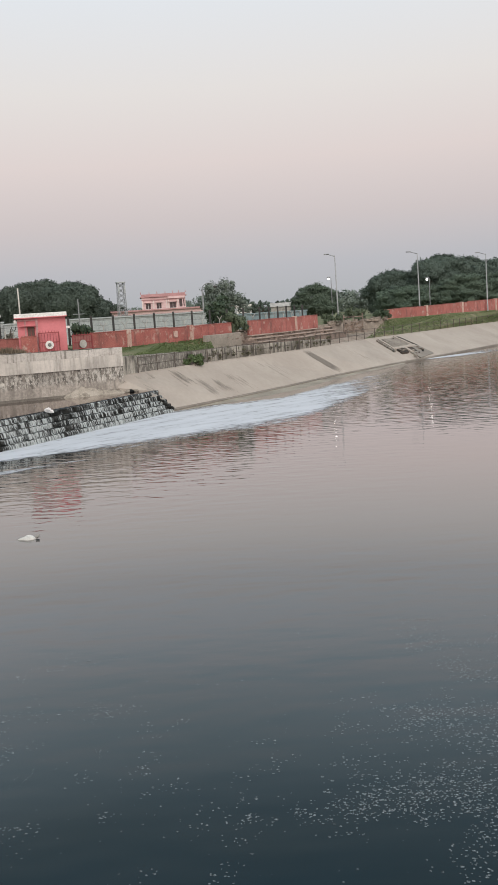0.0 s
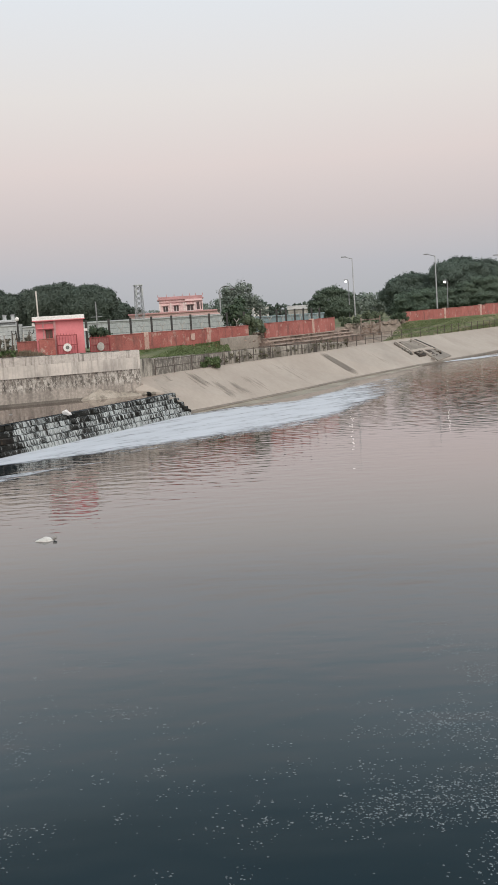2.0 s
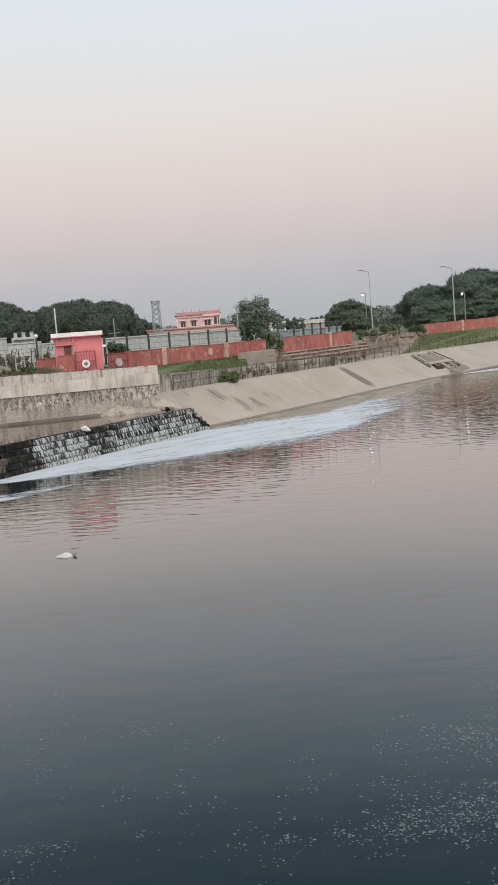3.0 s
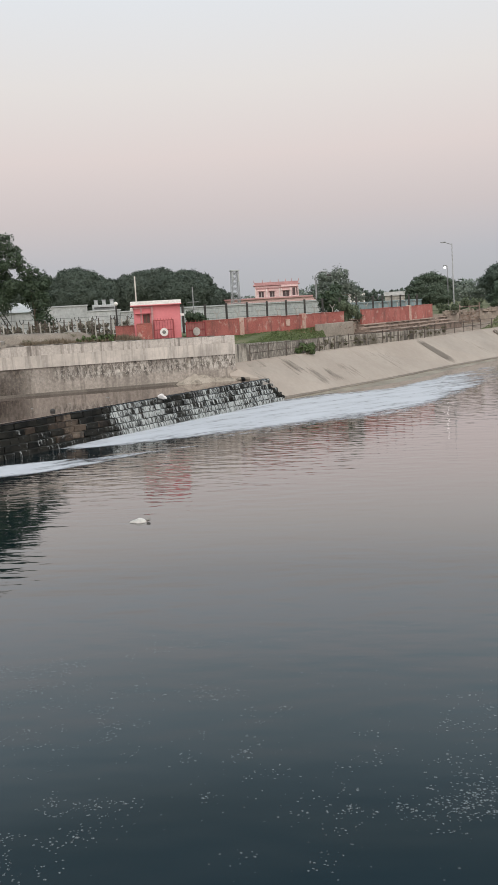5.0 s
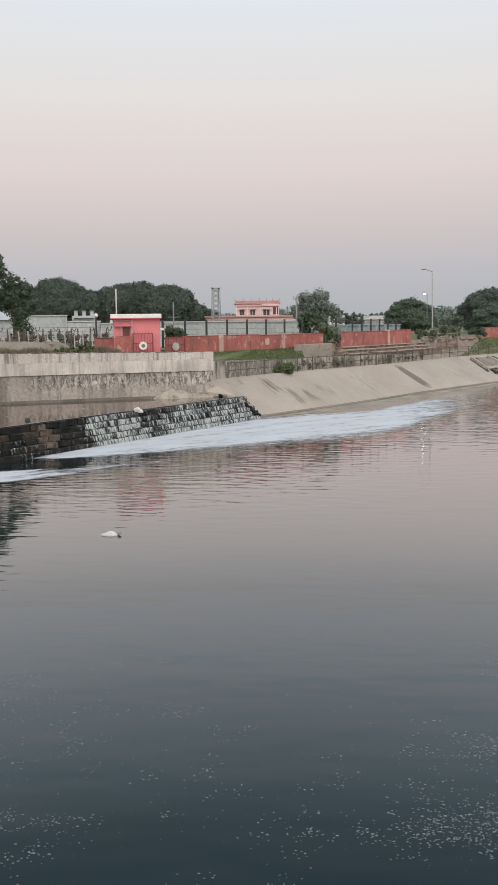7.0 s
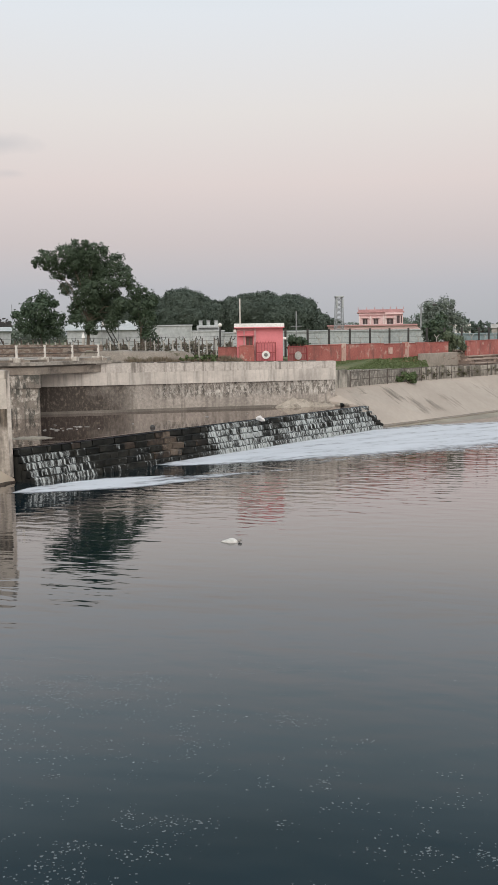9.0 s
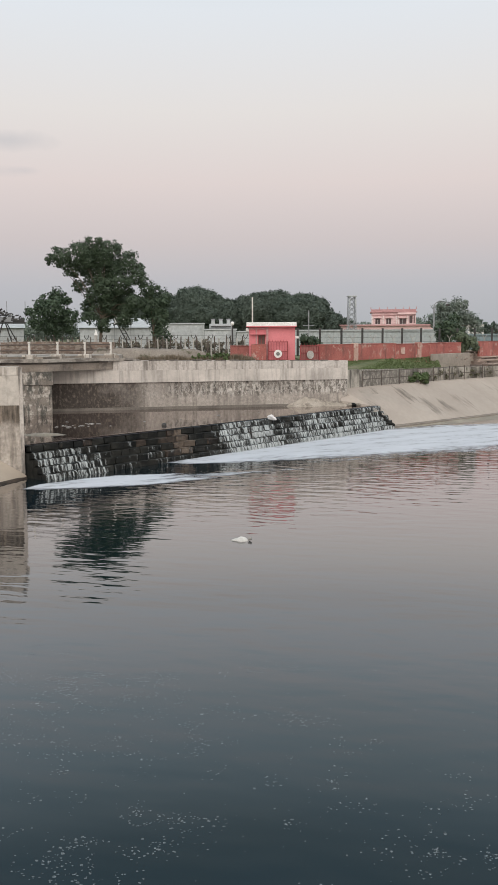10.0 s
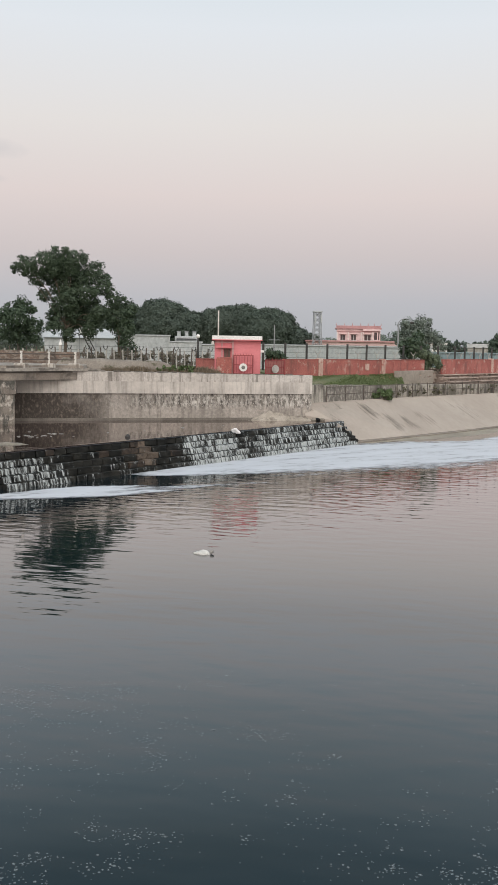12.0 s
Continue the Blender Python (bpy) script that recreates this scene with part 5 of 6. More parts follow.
def low_brick_wall():
    p, q = (-41.0, 60.8), (-24.2, 59.4)
    L = length(p, q)
    w = thing("wall_brick", along(p, q), "rough brown brick wall behind the bridge railing", "wall", kind="structure")
    for i in range(4):
        part("brick_panel", box(B(), L * i / 4 + 0.004, L * (i + 1) / 4 - 0.004, 0, 0.25, 4.0, 5.62 - 0.05 * (i % 2), 0.02), M_BRICK, w)
    # the long flat earth bank between the bridge and the hut
    bm = B()
    n = 44
    vs = []
    for i in range(n + 1):
        x = 9.2 * i / n
        h = (1.04 - 0.02 * x) * min(1.0, (x + 0.6) / 1.2, (9.6 - x) / 2.2) + 0.07 * noise.noise(Vector((x * 1.1, 0, 0))) + 0.04 * noise.noise(Vector((x * 3.7, 4, 0)))
        row = []
        for y, z in ((-0.5, -0.1), (-0.3, h * 0.45), (-0.12, h * 0.85), (0.1, h), (1.2, h * 1.02), (2.6, -0.1)):
            row.append(bm.verts.new((x, y + 0.12 * noise.noise(Vector((x * 1.3, y, 7))), z + 0.05 * noise.noise(Vector((x * 2.0, y * 3, 1))))))
        vs.append(row)
    for a, b in zip(vs, vs[1:]):
        for j in range(5):
            bm.faces.new((a[j], b[j], b[j + 1], a[j + 1]))
    bmesh.ops.recalc_face_normals(bm, faces=bm.faces)
    p, q = (-25.6, 58.4), (-15.6, 62.4)
    solo("earth_mound", bm, M_MOUND, along(p, q, 4.12), "long low bank of grey-brown earth", "mound", kind="structure", smooth=True)
    rng = np.random.default_rng(44)
    V, F = [], []
    for _ in range(5200):
        t = rng.random()
        c = lerp((-24.6, 57.6), (-14.8, 61.6), t)
        x, y = c[0] + rng.uniform(-0.3, 0.3), c[1] + rng.uniform(-0.5, 0.35)
        h = rng.uniform(0.15, 0.5) * (0.75 + 0.35 * math.sin(t * 23) * math.sin(t * 9))
        a = rng.uniform(0, 6.28)
        dx, dy = math.cos(a) * 0.05, math.sin(a) * 0.05
        k = len(V)
        V.extend([(x - dx, y - dy, 4.05), (x + dx, y + dy, 4.05), (x + rng.uniform(-0.22, 0.22), y + rng.uniform(-0.15, 0.15), 4.28 + h)])
        F.append((k, k + 1, k + 2))
    me = bpy.data.meshes.new("dry_grass")
    me.from_pydata(V, [], F)
    me.materials.append(leaf_material("dry_grass_blades", (0.1, 0.082, 0.055), (0.2, 0.16, 0.11)))
    tagged(new("dry_grass", me), "brown dry grass along the foot of the earth bank", "grass", kind="stuff")


def tin_shed(name, p, q, z1, depth, label, mat, roof=True, ridge=0.9):
    m = along(p, q, 4.3)
    L, H = length(p, q), z1 - 4.3
    s = thing(name, m, label, "shed")
    part("wall", box(B(), 0, L, 0, depth, -0.5, H), mat, s)
    n = int(L / 0.75)
    for i in range(n + 1):
        part("wall_rib", box(B(), L * i / n - 0.03, L * i / n + 0.03, -0.03, -0.002, 0.05, H - 0.05), mat, s)
    if roof:
        bm = B()
        pts = [(-0.2, -0.3, H - 0.05), (L + 0.2, -0.3, H - 0.05), (L + 0.2, depth / 2, H + ridge), (-0.2, depth / 2, H + ridge), (L + 0.2, depth + 0.3, H - 0.05), (-0.2, depth + 0.3, H - 0.05)]
        v = [bm.verts.new(x) for x in pts]
        for fc in ((0, 1, 2, 3), (3, 2, 4, 5), (0, 3, 5), (1, 4, 2), (0, 5, 4, 1)):
            bm.faces.new([v[i] for i in fc])
        bmesh.ops.recalc_face_normals(bm, faces=bm.faces)
        part("roof", bm, mat, s)
    else:
        part("roof", box(B(), -0.1, L + 0.1, -0.12, depth + 0.12, H + 0.002, H + 0.14, 0.02), mat, s)
    return s


def transformer(m):
    t = thing("transformer", m, "grey roof tank unit with three stubby necks", "tank")
    part("tank", box(B(), -1.3, 1.3, -0.5, 0.5, -0.25, 0.3, 0.05), M_TIN, t)
    for i in range(3):
        x = -0.85 + 0.85 * i
        part("neck", bar(B(), (x, 0, 0.28), (x, 0, 0.75), 0.22, 0.2, n=10), M_TIN, t)
        part("cap", bar(B(), (x, 0, 0.752), (x, 0, 0.85), 0.26, 0.24, n=10), M_STEEL, t)
    part("shelf", box(B(), -1.1, 1.1, -0.75, -0.505, -0.05, 0.05), M_IRON, t)
    return t


def steel_frame(m):
    """A raised platform crowded with switch gear, on braced legs."""
    t = thing("switchyard_frame", m, "raised switchyard platform crowded with dark insulators on braced legs", "steel frame")
    for x in (-2.0, 0.6):
        for dx in (-1.0, 1.0):
            part("leg", bar(B(), (x + dx, -0.4, 0), (x + dx * 0.15, 0, 2.9), 0.06, n=5), M_IRON, t)
    part("platform", box(B(), -2.4, 2.6, -0.5, 0.5, 2.9, 3.06, 0.02), M_IRON, t)
    for a, b in ((-3.0, -1.2), (2.2, 0.9)):
        part("brace", bar(B(), (a, -0.3, 0.2), (b, 0.0, 2.85), 0.05, n=5), M_IRON, t)
    part("cabinet", box(B(), -0.9, 1.3, -0.4, 0.4, 3.064, 3.55, 0.03), M_STEEL, t)
    part("cabinet", box(B(), 1.4, 2.5, -0.4, 0.4, 3.064, 3.4, 0.03), M_IRON, t)
    rnd = random.Random(6)
    for i in range(210):
        x = min(2.5, max(-2.4, rnd.gauss(-0.2, 1.2)))
        z = 3.0 + rnd.random() ** 1.3 * max(0.3, 1.3 - 0.3 * abs(x + 0.2))
        y = rnd.uniform(-0.45, 0.45)
        part("insulator", bar(B(), (x, y, z), (x + rnd.uniform(-0.3, 0.3), y, z + rnd.uniform(-0.1, 0.22)), rnd.uniform(0.05, 0.11), 0.08, n=6), M_IRON if i % 6 else M_TIN, t)
    for x in (-2.0, -1.1, -0.2, 0.7):
        part("riser", bar(B(), (x, 0, 3.06), (x + 0.1, 0, 3.95), 0.035, n=5), M_IRON, t)
    for x in (0.9, 2.6):
        part("rod", bar(B(), (x, 0, 3.5), (x, 0, 5.0), 0.03, n=5), M_STEEL, t)


def tank_stand(m):
    """Small water tanks on a narrow platform, with a steep ladder leaning against it."""
    t = thing("tank_stand", m, "narrow steel platform with pale water tanks and a leaning ladder", "tank stand")
    part("platform", box(B(), -0.95, 0.95, -0.45, 0.45, 2.82, 2.92, 0.02), M_IRON, t)
    for x, w, h in ((-0.6, 0.24, 0.62), (-0.05, 0.22, 0.72), (0.5, 0.26, 0.58)):
        tank = part("tank", bar(B(), (x, 0, 2.924), (x, 0, 2.92 + h), w, w * 0.95, n=12), M_WHITE, t)
        part("lid", bar(B(), (x, 0, 2.924 + h), (x, 0, 3.0 + h), w * 0.6, w * 0.4, n=10), M_TIN, tank)
    for x in (-0.85, 0.85):
        part("leg", bar(B(), (x, 0.35, 0), (x, 0.35, 2.82), 0.05, n=6), M_STEEL, t)
    for dx in (0.0, 0.42):
        part("ladder_rail", bar(B(), (-0.5 + dx, -0.5, 2.82), (0.98 + dx, -0.6, 0.0), 0.055, n=6), M_IRON, t)
    for i in range(8):
        u = (i + 0.7) / 8.5
        part("rung", bar(B(), (-0.5 + 1.48 * u, -0.5 - 0.1 * u, 2.82 * (1 - u)), (-0.08 + 1.48 * u, -0.5 - 0.1 * u, 2.82 * (1 - u)), 0.025, n=5), M_IRON, t)


def rose_building():
    p, q = (-25.55, 238.6), (-14.4, 239.75)
    L = length(p, q)
    b = thing("rose_building", along(p, q, 4.3), "two-storey rose painted building with a flat roof and pale trim", "building")
    D, H = 11.0, 7.28
    bm = B()
    part("wall", box(B(), 0, L, 0, D, 0, H), M_ROSE, b)
    roof = part("roof", box(B(), -0.45, L + 0.45, -0.45, D + 0.45, H + 0.004, H + 0.28, 0.03), M_ROSEDARK, b, "dark rose cornice")
    part("parapet", box(B(), -0.15, L + 0.15, -0.15, D + 0.15, H + 0.285, H + 0.85, 0.03), M_ROSEDARK, roof)
    for x in (-0.2, L * 0.18, L * 0.36, L * 0.55, L * 0.72, L * 0.86, L + 0.2):
        part("finial", bar(B(), (x, 0, H + 0.85), (x, 0, H + 1.5), 0.14, 0.05, n=6), M_ROSEDARK, roof)
    for x, w in ((1.6, 1.2), (4.4, 1.2), (8.0, 1.6)):
        for z in (4.35, 1.2):
            wd = part("window", box(B(), x - w / 2, x + w / 2, -0.06, -0.012, z, z + 1.35), M_DARKGLASS, b, "dark window")
            part("frame", box(B(), x - 0.04, x + 0.04, -0.1, -0.062, z, z + 1.35), M_WHITE, wd)
            part("sunshade", box(B(), x - w / 2 - 0.3, x + w / 2 + 0.3, -0.75, -0.004, z + 1.55, z + 1.68), M_ROSE, wd)
            part("sill", box(B(), x - w / 2 - 0.1, x + w / 2 + 0.1, -0.2, -0.004, z - 0.14, z - 0.02), M_WHITE, wd)
    # no recess in the wall: a flat dark panel paints the balcony's shade
    bal = part("balcony", box(B(), 9.6, L + 0.0, -0.09, -0.012, 3.9, 6.4), M_DARKGLASS, b, "flat dark panel standing for the shade of a balcony recess")
    for x in (9.55, 10.6, L - 0.05):
        part("column", box(B(), x - 0.13, x + 0.13, -0.3, -0.1, 3.6, 6.54), M_ROSE, bal)
    part("balcony_rail", box(B(), 9.4, L + 0.1, -0.42, -0.31, 3.6, 4.5), M_ROSE, bal)
    part("band", box(B(), -0.08, L + 0.08, -0.1, -0.003, 3.3, 3.55), M_ROSEDARK, b)
    part("band", box(B(), -0.1, L + 0.1, -0.3, -0.11, 6.55, 6.75), M_ROSEDARK, b)
    for x in (0.15, 3.0, 6.4, 6.9, 9.2):
        part("pilaster", box(B(), x - 0.16, x + 0.16, -0.25, -0.003, 3.6, 6.5), M_PALEROSE, b, "pale pilaster")
    part("projecting_bay", box(B(), 6.75, L + 0.05, -0.6, -0.31, 6.76, H), M_ROSE, b)
    # the long low wing in front
    w = thing("low_wing", along((-31.5, 224.0), (-6.0, 226.5), 4.3), "long low rose building with a dark roof edge", "building")
    Lw = length((-31.5, 224.0), (-6.0, 226.5))
    part("wall", box(B(), 0, Lw, 0, 6, 0, 3.72), M_ROSE, w)
    part("roof", box(B(), -0.3, Lw + 0.3, -0.6, 6.3, 3.724, 4.1, 0.03), M_ROSEDARK, w)
    for i in range(9):
        x = 1.6 + i * 2.75
        part("window", box(B(), x, x + 1.1, -0.05, -0.01, 1.2, 2.6), M_DARKGLASS, w)


def lattice_tower():
    x, y, _ = polar(7.34, 215)
    t = thing("lattice_tower", pose(x, y, 4.3, 0, 0, 20), "pale steel lattice telecom tower", "tower")
    H = 10.4
    for sx in (-1, 1):
        for sy in (-1, 1):
            part("leg", bar(B(), (sx * 1.0, sy * 1.0, 0), (sx * 0.75, sy * 0.75, H), 0.09, n=5), M_LATTICE, t)
    n = 9
    for i in range(n):
        z0, z1 = H * i / n, H * (i + 1) / n
        w0, w1 = 1.0 - 0.25 * i / n, 1.0 - 0.25 * (i + 1) / n
        for s in (-1, 1):
            part("brace", bar(B(), (-w0, s * w0, z0), (w1, s * w1, z1), 0.062, n=4), M_LATTICE, t)
            part("brace", bar(B(), (w0, s * w0, z0), (-w1, s * w1, z1), 0.062, n=4), M_LATTICE, t)
            part("brace", bar(B(), (s * w0, -w0, z0), (s * w1, w1, z1), 0.062, n=4), M_LATTICE, t)
    part("platform", box(B(), -1.0, 1.0, -1.0, 1.0, H, H + 0.25, 0.02), M_TIN, t)
    for x in (-0.7, 0.7):
        part("antenna", box(B(), x - 0.15, x + 0.15, -1.1, -0.85, H - 2.4, H - 0.6, 0.03), M_TIN, t)


def globe_post(x, y, h):
    s = thing("globe_post", pose(x, y, 4.2), "black iron post with a white unlit globe", "lamp")
    part("post", bar(B(), (0, 0, 0), (0, 0, h), 0.09, 0.07, n=8), M_IRON, s)
    bm = B()
    bmesh.ops.create_uvsphere(bm, u_segments=12, v_segments=8, radius=0.17, matrix=pose(0, 0, h + 0.14))
    part("globe", bm, M_WHITE, s, "white globe", True)


def marker_cone():
    s = thing("marker_post", pose(*polar(23.25, 73.5, 4.3)), "short concrete post with a white pointed cap", "post")
    part("post", box(B(), -0.1, 0.1, -0.1, 0.1, 0, 1.75, 0.01), M_FENCEPOST, s)
    part("cap", bar(B(), (0, 0, 1.75), (0, 0, 2.2), 0.16, 0.02, n=8), M_WHITE, s, "white pointed cap")


def street_lamp(x, y, h, arm, lean=0.0):
    s = thing("street_lamp", pose(x, y, 4.2, 0, -lean, 0), "tall grey steel street lamp with a single arm", "street lamp", group="street lamps along the road")
    part("pole", bar(B(), (0, 0, 0), (0, 0, h), 0.1, 0.06, n=9), M_POLE, s)
    part("arm", bar(B(), (0, 0, h - 0.1), (-arm, 0, h + 0.22), 0.06, 0.05, n=7), M_STEEL, s)
    part("head", box(B(), -arm - 0.55, -arm + 0.12, -0.13, 0.13, h + 0.17, h + 0.32, 0.04), M_STEEL, s)
    return s


def lit_lamp(x, y, z, z0=4.2):
    s = thing("yard_light", pose(x, y, z0), "thin pole with a glowing white lamp", "lamp", group="lit lamps")
    h = z - z0
    part("pole", bar(B(), (0.35, 0, 0), (0.35, 0, h + 0.1), 0.06, 0.05, n=7), M_STEEL, s)
    part("bracket", bar(B(), (0.35, 0, h + 0.1), (0.0, 0, h + 0.25), 0.04, n=6), M_STEEL, s)
    part("hood", box(B(), -0.2, 0.25, -0.18, 0.25, h + 0.2, h + 0.32, 0.03), M_STEEL, s)
    bm = B()
    bmesh.ops.create_uvsphere(bm, u_segments=12, v_segments=8, radius=0.14)
    for v in bm.verts:
        v.co.z = v.co.z * 0.8 + h
    part("bulb", bm, M_LIGHT, s, "glowing lamp globe", True)


# ---- plants ----
def leaf_mesh(name, lobes, leaf, per_area, mat, seed, flat=1.0):
    """Many small leaves in the given lobes (x, y, z, r)."""
    rng = np.random.default_rng(seed)
    P, N = [], []
    for x, y, z, r in lobes:
        n = max(12, int(2.1 * per_area * r * r / (leaf * leaf)))
        d = rng.normal(size=(n, 3))
        d /= np.linalg.norm(d, axis=1)[:, None]
        bumps = 0.82 + 0.18 * np.sin(d[:, 0] * 7 + x) * np.sin(d[:, 1] * 6 + y) + 0.14 * np.sin(d[:, 2] * 9 + z)
        rad = r * (0.35 + 0.65 * rng.random(n) ** 0.45) * bumps
        N.append(d)
        P.append(np.array([x, y, z]) + d * rad[:, None] * np.array([1, 1, flat]))
    P = np.concatenate(P)
    n = len(P)
    face = np.concatenate(N) + 0.45 * rng.normal(size=(n, 3))
    u = np.cross(face, rng.normal(size=(n, 3)))
    u /= np.linalg.norm(u, axis=1)[:, None]
    w = np.cross(face, u)
    w /= np.linalg.norm(w, axis=1)[:, None]
    s = leaf * (0.5 + 0.8 * rng.random(n))[:, None]
    V = np.stack([P - u * s, P - w * s * 0.5, P + u * s, P + w * s * 0.62], 1).reshape(-1, 3)
    F = np.arange(4 * n).reshape(-1, 4)
    me = bpy.data.meshes.new(name)
    me.from_pydata(V.tolist(), [], F.tolist())
    me.materials.append(mat)
    return me


def tree(x, y, z, lobes, trunk, leaf, dens, mat, seed, label, lean=(0, 0), flat=1.0, group=""):
    """lobes: (across, up, r) seen from the near bank; depth is drawn by chance."""
    rnd = random.Random(seed)
    az = math.degrees(math.atan2(-x, y))
    t = thing("tree", pose(x, y, z, 0, 0, az), label, "tree", group)
    full = [(a, rnd.uniform(-0.5, 0.5) * r * 2.0, u, r) for a, u, r in lobes]
    # satellites make the outline uneven
    more = []
    for a, dpt, u, r in full:
        for _ in range(4):
            v = Vector((rnd.gauss(0, 1), rnd.gauss(0, 1), rnd.gauss(0, 0.9))).normalized() * r * rnd.uniform(0.7, 1.02)
            more.append((a + v.x, dpt + v.y, max(u + v.z, 0.4), r * rnd.uniform(0.22, 0.42)))
    crown = new("crown", leaf_mesh("crown", full + more, leaf, dens, mat, seed, flat))
    crown.parent = t
    bm = B()
    h, r0 = trunk
    top = Vector((lean[0], lean[1], h))
    bar(bm, (0, 0, -0.3), top * 0.55, r0, r0 * 0.75, 9)
    bar(bm, top * 0.54, top, r0 * 0.75, r0 * 0.5, 8)
    for a, dpt, u, r in full:
        if u > h * 0.6:
            mid = top.lerp(Vector((a, dpt, u)), 0.5) + Vector((0, 0, 0.12 * r))
            bar(bm, top * rnd.uniform(0.7, 1.0), mid, r0 * 0.3, r0 * 0.17, 6)
            bar(bm, mid, (a, dpt, u), r0 * 0.17, r0 * 0.06, 5)
    part("trunk", bm, M_BARK, t)
    return t


def dome_lobes(width, height, seed, n=16, low=0.25):
    rnd = random.Random(seed)
    r0 = min(width, height)
    out = []
    for i in range(n):
        t = math.pi * (0.04 + 0.92 * (i + rnd.uniform(-0.3, 0.3)) / (n - 1))
        k = rnd.uniform(0.74, 0.82)
        r = r0 * rnd.uniform(0.15, 0.21)
        out.append((math.cos(t) * width / 2 * k, height * (low + (1 - low) * abs(math.sin(t)) ** 0.8 * k), r))
    for i in range(15):
        a = -0.36 + 0.72 * (i + rnd.random()) / 15
        out.append((a * width, height * rnd.uniform(0.22, 0.7 - 0.55 * abs(a)), r0 * rnd.uniform(0.2, 0.28)))
    return out


def crown_mesh(name, blobs, leaf, cover, mat, seed, loose=0.4):
    """Leaves over the outside of overlapping ellipsoids (x, y, z, rx, ry, rz), with a finely lumped surface."""
    rng = np.random.default_rng(seed)
    bl = np.array(blobs)
    P, N = [], []
    for k, (x, y, z, rx, ry, rz) in enumerate(bl):
        area = 4 * math.pi * (((rx * ry) ** 1.6 + (rx * rz) ** 1.6 + (ry * rz) ** 1.6) / 3) ** (1 / 1.6)
        n = max(20, int(cover * area / (0.56 * leaf * leaf)))
        d = rng.normal(size=(n, 3))
        d /= np.linalg.norm(d, axis=1)[:, None]
        d = d[d[:, 2] > -0.75]
        r = np.array([rx, ry, rz])
        lift = np.zeros(len(d))
        for size, height in ((9.0, 1.7), (4.0, 1.1)):
            a = d * r / (leaf * size)
            w0, ph = rng.normal(size=(3, 3)), rng.uniform(0, 6.28, 3)
            g = np.sin(2.2 * a @ w0 + ph)
            lift += height * g[:, 0] * g[:, 1] + 0.5 * height * g[:, 2]
        lift = (lift + np.where(rng.random(len(d)) < 0.3, 2.2, 0.0) * rng.random(len(d)) - 2.6 * rng.random(len(d)) ** 1.5) * leaf
        out = d / r
        out /= np.linalg.norm(out, axis=1)[:, None]
        p = bl[k, :3] + d * r + out * lift[:, None]
        keep = np.ones(len(p), bool)
        for j in range(len(bl)):
            if j != k:
                keep &= (((p - bl[j, :3]) / bl[j, 3:]) ** 2).sum(1) > 0.8
        P.append(p[keep])
        N.append(out[keep])
    P, N = np.concatenate(P), np.concatenate(N)
    n = len(P)
    face = N + loose * rng.normal(size=(n, 3))
    u = np.cross(face, rng.normal(size=(n, 3)))
    u /= np.linalg.norm(u, axis=1)[:, None]
    w = np.cross(face, u)
    w /= np.linalg.norm(w, axis=1)[:, None]
    s = leaf * (0.45 + 0.75 * rng.random(n))[:, None]
    V = np.stack([P - u * s, P - w * s * 0.5, P + u * s, P + w * s * 0.62], 1).reshape(-1, 3)
    me = bpy.data.meshes.new(name)
    me.from_pydata(V.tolist(), [], np.arange(4 * n).reshape(-1, 4).tolist())
    me.materials.append(mat)
    return me


def crowned_tree(x, y, z, blobs, trunk, leaf, cover, mat, seed, label, group="", loose=0.4):
    """A tree whose crown is made of the given ellipsoids, on a trunk with a limb to each of the larger ones."""
    t = thing("tree", pose(x, y, z, 0, 0, math.degrees(math.atan2(-x, y))), label, "tree", group)
    crown = new("crown", crown_mesh("crown", blobs, leaf, cover, mat, seed, loose))
    crown.parent = t
    bm = B()
    h, r0 = trunk
    bar(bm, (0, 0, -0.3), (0, 0, h * 0.6), r0, r0 * 0.75, 9)
    bar(bm, (0, 0, h * 0.58), (0.05 * h, 0, h), r0 * 0.75, r0 * 0.45, 8)
    for a, b, c, *_ in blobs[:14]:
        if c > h * 0.5:
            bar(bm, (0, 0, h * 0.7), (a * 0.85, b * 0.85, c * 0.95), r0 * 0.28, r0 * 0.08, 5)
    part("trunk", bm, M_BARK, t)
    return t


def dome_blobs(w, h, seed, flat=1.0):
    """A broad dome with smaller swellings over its sides and top."""
    rnd = random.Random(seed)
    out = [(0, 0, h * 0.44, w * 0.43, w * 0.36, h * 0.47)]
    for i in range(15):
        az, el = rnd.uniform(0, 6.28), rnd.uniform(0.05, 1.45)
        r = min(w, h) * rnd.uniform(0.15, 0.27)
        out.append((math.cos(az) * math.cos(el) * w * 0.36, math.sin(az) * math.cos(el) * w * 0.3, h * 0.44 + math.sin(el) * h * 0.38, r * 1.15, r, r * 0.85 * flat))
    return out


